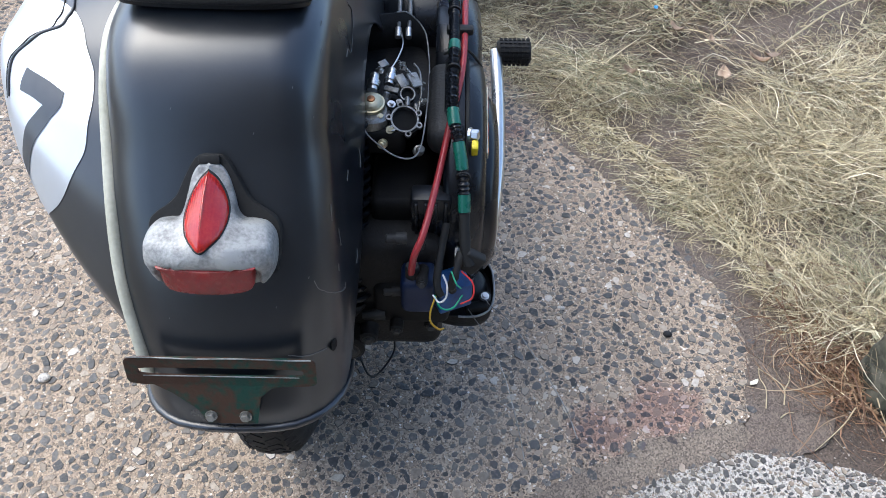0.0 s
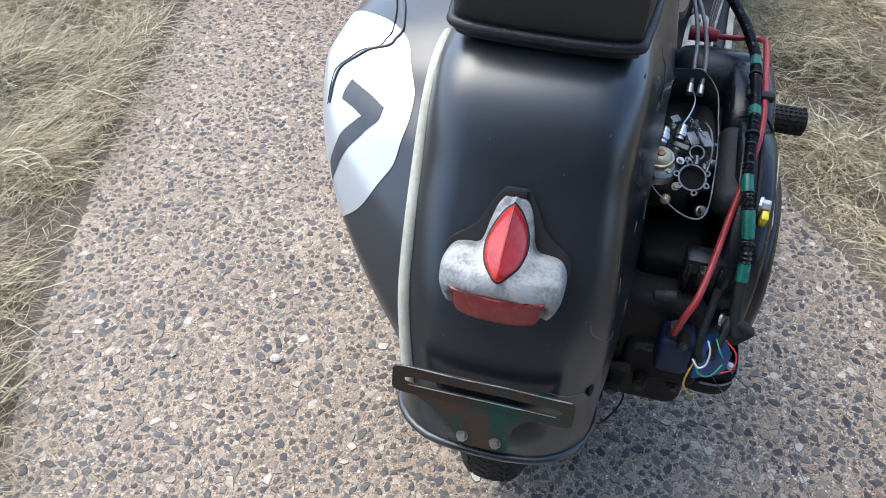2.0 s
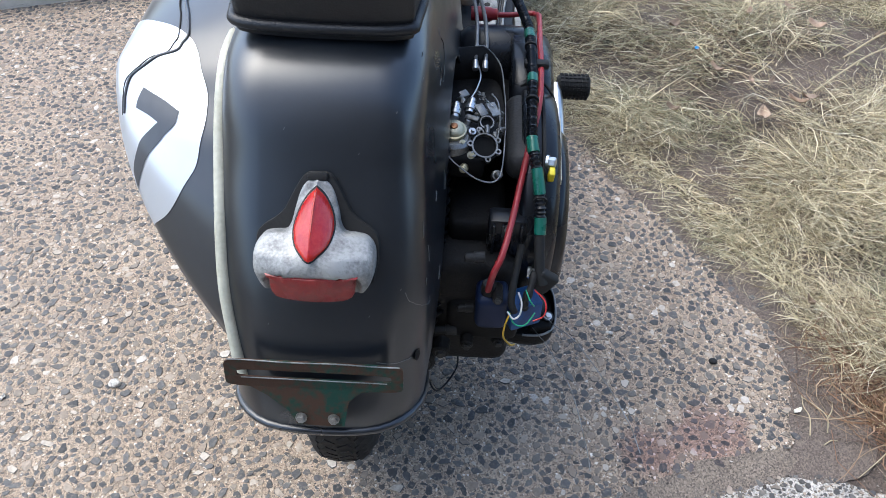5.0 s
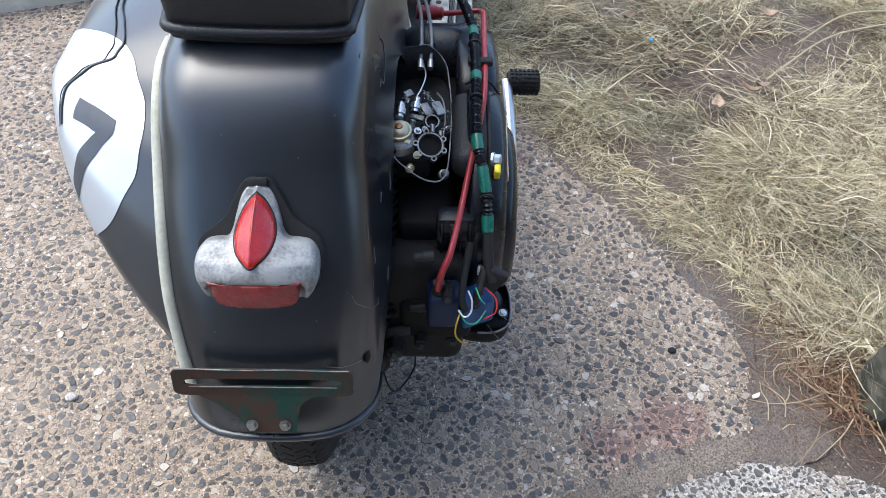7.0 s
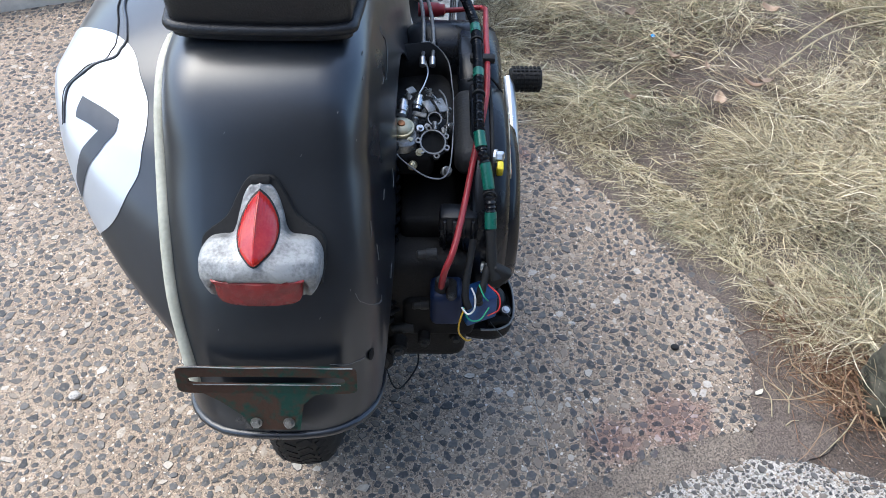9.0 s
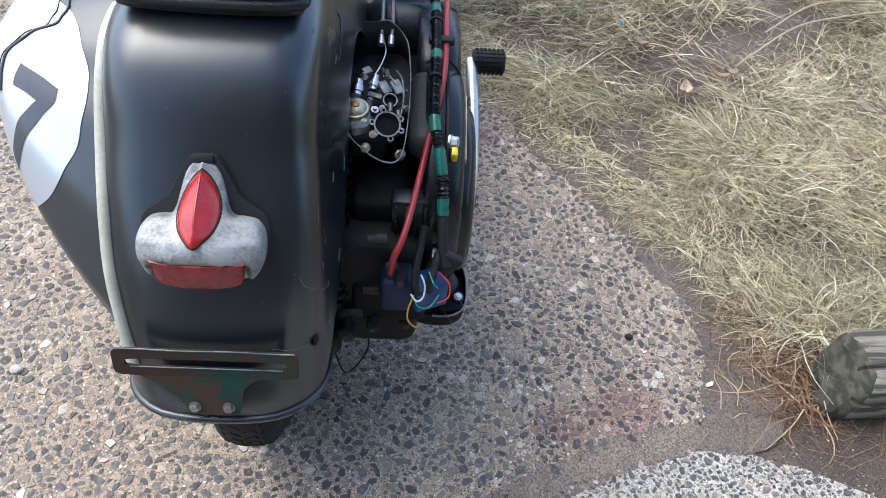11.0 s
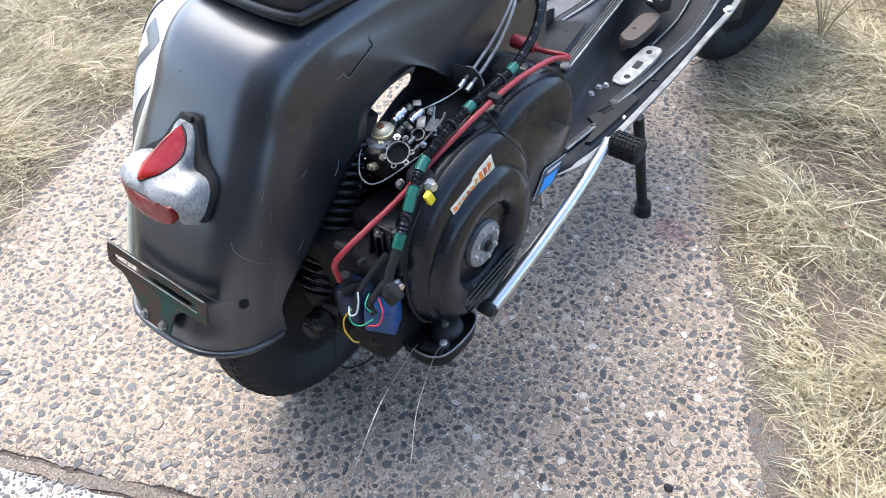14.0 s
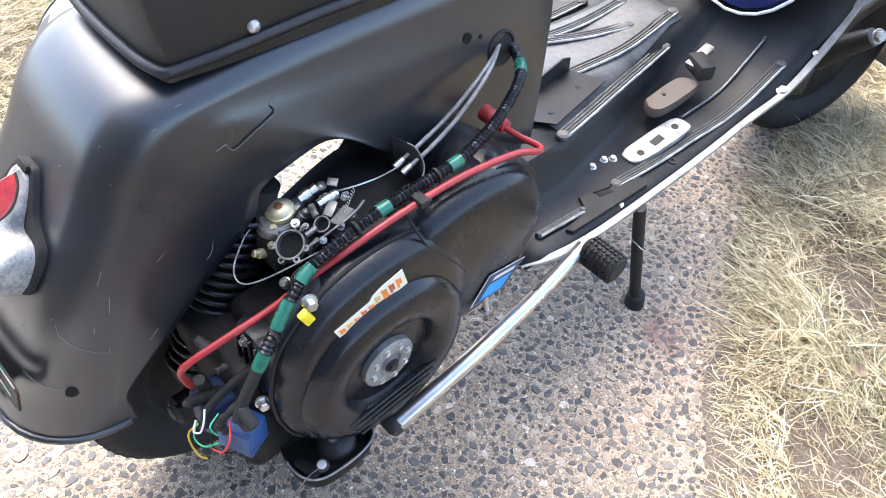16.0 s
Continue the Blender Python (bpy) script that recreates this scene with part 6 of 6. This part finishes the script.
# the lawn going on round the place
n = 48000
x, y = rng.uniform(-4.0, 4.0, n), rng.uniform(-2.6, 5.0, n)
inner = ((x > 0.12) & (x < 1.7) & (y > 0.0) & (y < 2.15)) | ((x > -1.95) & (x < -0.72) & (y > -0.5) & (y < 1.4)) | ((x > 0.5) & (x < 1.9) & (y < 0.2) & (y > -0.4)) | ((x > -1.1) & (x < 1.4) & (y > -0.9) & (y < 0.12))
kerbs = np.abs(-(x + 1.156) * 0.342 + (y - 1.25) * 0.94 - 0.25) < 0.29
ok = ~inside(path_poly, x, y) & ~inside(slab_poly, x, y) & ~inner & ~(kerbs & (x > -1.35) & (x < -0.3)) & (rng.random(n) < 0.75 + 0.25 * field(x, y, 5, 4.0))
x, y = x[ok], y[ok]
n = len(x)
straw = rng.random(n) < 0.75 - 0.3 * field(x, y, 3, 6.0)
for m, mat, word in ((straw, STRAW, "straw coloured dry lawn round the path"), (~straw, GREENISH, "fading green lawn round the path")):
    k = int(m.sum())
    blades("lawn", np.stack((x[m], y[m], np.full(k, -0.008)), -1), rng.uniform(0, 6.28, k), rng.uniform(0.06, 0.16, k), np.clip(rng.normal(0.45, 0.3, k), 0.03, 1.3), rng.uniform(0.003, 0.008, k), mat, word, rng)

# fringe of straw leaning over the path's right edge
n = 30000
x, y = rng.uniform(0.2, 0.95, n), rng.uniform(0.15, 1.5, n)
d, toward = edge_distance(wobble(RIGHT_EDGE), x, y)
ok = ~inside(path_poly, x, y) & (d > np.clip(0.055 - 0.22 * (y - 0.24), 0.010, 0.055)) & (d < 0.13) & (rng.random(n) < np.clip((y - 0.13) / 0.12, 0, 1) * (0.65 + 0.35 * field(x, y, 16, 2.0)))
x, y, d, toward = x[ok], y[ok], d[ok], toward[ok]
n = len(x)
blades("edge_grass", np.stack((x, y, np.full(n, -0.002)), -1), toward + rng.normal(0, 0.9, n), (0.024 + 0.04 * rng.random(n)) * (0.65 + 0.6 * d / 0.13), np.clip(rng.normal(0.4, 0.25, n), 0.03, 1.2), rng.uniform(0.0012, 0.003, n), STRAW, "straw coloured grass fringe leaning over path", rng)

# rusty weeds at the log's end: coarse strands fanning out over the soil
n = 420
root = np.stack((0.935 + 0.035 * rng.normal(0, 1, n), 0.09 + 0.055 * rng.normal(0, 1, n), np.full(n, -0.002)), -1)
way = rng.normal(3.3, 0.95, n)
blades("dead_weed", root, way, rng.uniform(0.05, 0.15, n), np.clip(rng.normal(0.22, 0.2, n), 0.02, 1.0), rng.uniform(0.0015, 0.0036, n), ORANGED, "rusty orange dead weeds by the log", rng, 2.0, 8)
n = 1900
rt = np.stack((rng.uniform(0.74, 1.0, n), rng.uniform(-0.03, 0.26, n), np.full(n, -0.008)), -1)
ok = ~inside(path_poly, rt[:, 0], rt[:, 1])
rt = rt[ok]
n = len(rt)
blades("plant_litter", rt, rng.uniform(0, 6.28, n), rng.uniform(0.015, 0.06, n), np.full(n, 0.05), rng.uniform(0.001, 0.002, n), THATCH, "brown plant litter strewn on soil", rng)

# ---- stones of the path ----
def stone_material(name, stops, rough=0.6):
    m = material(name, (0.1, 0.1, 0.1), rough, bump=0.5, bump_scale=300)
    n, l = m.node_tree.nodes, m.node_tree.links
    b = n["Principled BSDF"]
    g, r = n.new("ShaderNodeNewGeometry"), n.new("ShaderNodeValToRGB")
    o, add, fr = n.new("ShaderNodeObjectInfo"), n.new("ShaderNodeMath"), n.new("ShaderNodeMath")
    fr.operation = "FRACT"
    l.new(g.outputs["Random Per Island"], add.inputs[0])
    l.new(o.outputs["Random"], add.inputs[1])
    l.new(add.outputs[0], fr.inputs[0])
    while len(r.color_ramp.elements) < len(stops):
        r.color_ramp.elements.new(0.5)
    for e, (pos, c) in zip(r.color_ramp.elements, stops):
        e.position, e.color = pos, (*c, 1)
    l.new(fr.outputs[0], r.inputs["Fac"])
    t, nz, mul = n.new("ShaderNodeTexCoord"), n.new("ShaderNodeTexNoise"), n.new("ShaderNodeMix")
    nz.inputs["Scale"].default_value = 160
    l.new(t.outputs["Object"], nz.inputs["Vector"])
    mul.data_type, mul.blend_type = "RGBA", "OVERLAY"
    mul.inputs["Factor"].default_value = 0.5
    l.new(r.outputs["Color"], mul.inputs["A"])
    l.new(nz.outputs["Fac"], mul.inputs["B"])
    film, rg, cover_ = n.new("ShaderNodeTexNoise"), n.new("ShaderNodeMapRange"), n.new("ShaderNodeMix")
    film.inputs["Scale"].default_value, film.inputs["Detail"].default_value = 150, 4
    l.new(g.outputs["Position"], film.inputs["Vector"])
    rg.inputs["From Min"].default_value, rg.inputs["From Max"].default_value, rg.inputs["To Max"].default_value = 0.54, 0.76, 0.5
    l.new(film.outputs["Fac"], rg.inputs["Value"])
    patch, pr, both = n.new("ShaderNodeTexNoise"), n.new("ShaderNodeMapRange"), n.new("ShaderNodeMath")
    patch.inputs["Scale"].default_value, patch.inputs["Detail"].default_value = 4.5, 5
    l.new(g.outputs["Position"], patch.inputs["Vector"])
    pr.inputs["From Min"].default_value, pr.inputs["From Max"].default_value, pr.inputs["To Max"].default_value = 0.52, 0.78, 0.22
    l.new(patch.outputs["Fac"], pr.inputs["Value"])
    both.operation = "MAXIMUM"
    l.new(rg.outputs["Result"], both.inputs[0])
    l.new(pr.outputs["Result"], both.inputs[1])
    cover_.data_type = "RGBA"
    l.new(both.outputs[0], cover_.inputs["Factor"])
    l.new(mul.outputs["Result"], cover_.inputs["A"])
    cover_.inputs["B"].default_value = (0.36, 0.295, 0.215, 1)
    l.new(cover_.outputs["Result"], b.inputs["Base Color"])
    return m


STONE = stone_material("dark_river_stone", [(0.0, (0.034, 0.034, 0.034)), (0.40, (0.070, 0.069, 0.067)), (0.64, (0.122, 0.114, 0.105)), (0.74, (0.17, 0.142, 0.112)), (0.86, (0.26, 0.205, 0.150)), (0.94, (0.38, 0.315, 0.24)), (1.0, (0.52, 0.47, 0.40))])
GRIT = stone_material("pale_grit", [(0.0, (0.045, 0.043, 0.041)), (0.28, (0.13, 0.108, 0.086)), (0.5, (0.30, 0.235, 0.165)), (0.78, (0.48, 0.40, 0.30)), (1.0, (0.74, 0.69, 0.61))], 0.75)


def scatter(poly, box, passes, gap, seed):
    """Round places that don't overlap, inside a polygon, largest first; passes: (tries, least, most radius). Rows of x, y, radius."""
    g = np.random.default_rng(seed)
    x0, x1, y0, y1 = box
    cell, grid, out = 2 * max(p[2] for p in passes) + gap, {}, []
    for tries, rmin, rmax in passes:
        px, py, pr = g.uniform(x0, x1, tries), g.uniform(y0, y1, tries), g.uniform(rmin, rmax, tries)
        ok = inside(poly, px, py)
        for x, y, r in zip(px[ok].tolist(), py[ok].tolist(), pr[ok].tolist()):
            i, j = int(x // cell), int(y // cell)
            if all((x - p) ** 2 + (y - q) ** 2 > (r + s + gap) ** 2 for a in (-1, 0, 1) for b in (-1, 0, 1) for p, q, s in grid.get((i + a, j + b), ())):
                grid.setdefault((i, j), []).append((x, y, r))
                out.append((x, y, r))
    return out


def stone_shape(g, sides):
    """Outline and rings of one worn stone of unit radius: verts, faces."""
    turn, long = g.uniform(0, 6.28), g.uniform(1.0, 1.8)
    ring = []
    for k in range(sides):
        a = 2 * math.pi * (k + g.uniform(-0.36, 0.36)) / sides
        r = g.uniform(0.78, 1.34)
        u, v = r * math.cos(a) * long ** 0.5, r * math.sin(a) / long ** 0.5
        ring.append((u * math.cos(turn) - v * math.sin(turn), u * math.sin(turn) + v * math.cos(turn)))
    h = g.uniform(0.04, 0.22)
    verts = [(u * 1.04, v * 1.04, -0.25) for u, v in ring] + [(u, v, h * 0.45) for u, v in ring] + [(u * 0.86, v * 0.86, h) for u, v in ring]
    tx, ty = g.uniform(-0.08, 0.08), g.uniform(-0.08, 0.08)
    verts = [(x, y, z + (tx * x + ty * y if z > 0 else 0)) for x, y, z in verts]
    n_ = sides
    faces = [(j * n_ + k, j * n_ + (k + 1) % n_, (j + 1) * n_ + (k + 1) % n_, (j + 1) * n_ + k) for j in (0, 1) for k in range(n_)]
    return verts, faces + [tuple(range(2 * n_, 3 * n_))]


def stone_mass(name, places, top, mat, parent, label, seed, sides=(5, 6, 7)):
    g = random.Random(seed)
    verts, faces = [], []
    for x, y, r in places:
        v, f = stone_shape(g, g.choice(sides))
        o = len(verts)
        verts += [(x + a * r, y + b * r, top + c * r) for a, b, c in v]
        faces += [tuple(o + k for k in q) for q in f]
    me = bpy.data.meshes.new(name)
    me.from_pydata(verts, [], faces)
    me.shade_smooth()
    me.set_sharp_from_angle(angle=radians(28))
    me.materials.append(mat)
    ob = new(name, me)
    ob.parent = parent
    return tagged(ob, label, kind="stuff")


stain(STONE)
stain(GRIT)
CRUMB = stone_material("soil_crumb", [(0.0, (0.035, 0.028, 0.023)), (0.5, (0.085, 0.066, 0.052)), (0.85, (0.16, 0.13, 0.105)), (1.0, (0.45, 0.41, 0.36))], 0.95)
ALL = (-1.2, 0.82, -0.7, 1.7)
big = scatter(path_poly, ALL, ((7000, 0.007, 0.0092), (30000, 0.0052, 0.007), (75000, 0.0037, 0.0052), (80000, 0.0025, 0.0037)), 0.0006, 11)
near_box = lambda p: 0.30 < p[0] < 0.62 and -0.12 < p[1] < 0.16
near_stones = [p for p in big if near_box(p) and p[2] > 0.0033][:300]
chosen = set(near_stones)
rest = [p for p in big if p not in chosen]
stone_mass("path_stones", [p for p in rest if p[2] > 0.0033], 0.0, STONE, path, "dark broken stones set in the path", 21)
stone_mass("path_gravel", [p for p in rest if p[2] <= 0.0033], 0.0, GRIT, path, "small mixed gravel set in the path", 26, (4, 5, 6))
small = scatter(path_poly, (-0.85, 0.82, -0.55, 0.75), ((62000, 0.0011, 0.0025),), 0.0004, 12)
stone_mass("path_grit", small, 0.0, GRIT, path, "pale grit set in the path", 22, (4, 5))
stone_mass("slab_stones", scatter(slab_poly, (-0.6, 1.3, -0.9, -0.08), ((5000, 0.0042, 0.0062), (30000, 0.0026, 0.0042), (40000, 0.0018, 0.0026)), 0.0008, 13), 0.002, STONE, slab2, "small dark stones set in pale slab", 23)
stone_mass("slab_grit", scatter(slab_poly, (0.1, 1.2, -0.6, -0.08), ((26000, 0.0010, 0.0020),), 0.0005, 17), 0.001, GRIT, slab2, "fine pale and dark grit set in slab", 28, (4, 5))
loose = scatter([(0.70, -0.1), (1.3, -0.3), (1.3, 0.3), (0.8, 0.3), (0.8, 0.1)], (0.7, 1.3, -0.3, 0.3), ((120, 0.0022, 0.004), (14000, 0.0008, 0.0024)), 0.0012, 14)
tagged(stone_mass("soil_grit", [p for p in loose], -0.003, CRUMB, None, "pale grit strewn on brown soil", 24, (4, 5)), category="grit")
crack = [(x, y + 0.022 + 0.02 * math.sin(31 * x)) for x, y in JOINT[::-1]] + [(0.735, -0.03), (0.80, -0.11)] + [(x, y - 0.008 - 0.008 * math.sin(23 * x)) for x, y in SLAB_TOP[6::-1]]
fill = scatter(crack, (-0.95, 0.85, -0.75, 0.0), ((600, 0.0025, 0.0045), (60000, 0.0008, 0.0024)), 0.0008, 15)
tagged(stone_mass("joint_grit", fill, 0.0008, CRUMB, None, "sandy grit filling the joint between slabs", 25, (4, 5, 6)), category="grit")
verge = [(x - 0.028 - 0.022 * math.sin(37 * y), y) for x, y in wobble(RIGHT_EDGE[4:], 0.02)] + [(x + 0.04, y) for x, y in RIGHT_EDGE[:3:-1]]
crumbs = scatter(verge, (0.38, 0.86, -0.05, 0.9), ((40000, 0.0008, 0.0026),), 0.0012, 16)
tagged(stone_mass("verge_grit", crumbs, 0.0008, CRUMB, None, "brown soil crumbs spilt on the path's edge", 27, (4, 5)), category="grit")


def ragged(line, amount, n=14):
    return [(p.x + amount * noise.noise((p.x * 9, p.y * 9, 4)) + 0.4 * amount * noise.noise((p.x * 60, p.y * 60, 2)), p.y + amount * noise.noise((p.x * 9, p.y * 9, 8)) + 0.4 * amount * noise.noise((p.x * 60, p.y * 60, 6))) for p in spline([(*q, 0) for q in line], n)]


drift = ragged([(0.40, -0.158), (0.47, -0.122), (0.56, -0.08), (0.66, -0.044), (0.715, -0.03)], 0.016) + ragged([(0.73, -0.06), (0.70, -0.10), (0.62, -0.125), (0.487, -0.178), (0.40, -0.208)], 0.012)
slab("soil_drift", drift, 0.0013, 0.02, JOINTFILL, "gritty brown soil drifted into the joint", "soil")
drift = ragged([(-0.9, -0.690), (-0.351, -0.484), (-0.129, -0.398), (0.2, -0.256), (0.42, -0.158)], 0.012) + ragged([(0.42, -0.194), (0.25, -0.264), (-0.033, -0.384), (-0.351, -0.508), (-0.9, -0.716)], 0.010)
slab("joint_fill", drift, 0.0006, 0.02, JOINTFILL, "sandy grit packed into the slab joint", "joint")
drift = ragged([(0.690, -0.082), (0.728, -0.03), (0.745, 0.03), (0.768, 0.11), (0.755, 0.25), (0.68, 0.358), (0.592, 0.528), (0.482, 0.674), (0.418, 0.832)], 0.02) + ragged([(0.48, 0.87), (0.55, 0.72), (0.66, 0.57), (0.75, 0.40), (0.83, 0.28), (0.87, 0.11), (0.88, -0.03), (0.83, -0.085), (0.76, -0.10)], 0.01)
slab("soil_drift", drift, 0.0011, 0.02, VERGE, "gritty brown soil drifted over the path's edge", "soil")
g = random.Random(31)
shapes = []
for k in range(14):
    v, f = stone_shape(g, g.choice((6, 7, 8)))
    me = bpy.data.meshes.new("stone")
    me.from_pydata(v, [], f)
    me.shade_smooth()
    me.set_sharp_from_angle(angle=radians(28))
    me.materials.append(STONE)
    shapes.append(me)
for x, y, r in near_stones:
    ob = new("stone", g.choice(shapes))
    ob.parent = path
    ob.matrix_basis = Matrix.LocRotScale((x, y, 0), Euler((0, 0, g.uniform(0, 6.28))), (r, r, r))
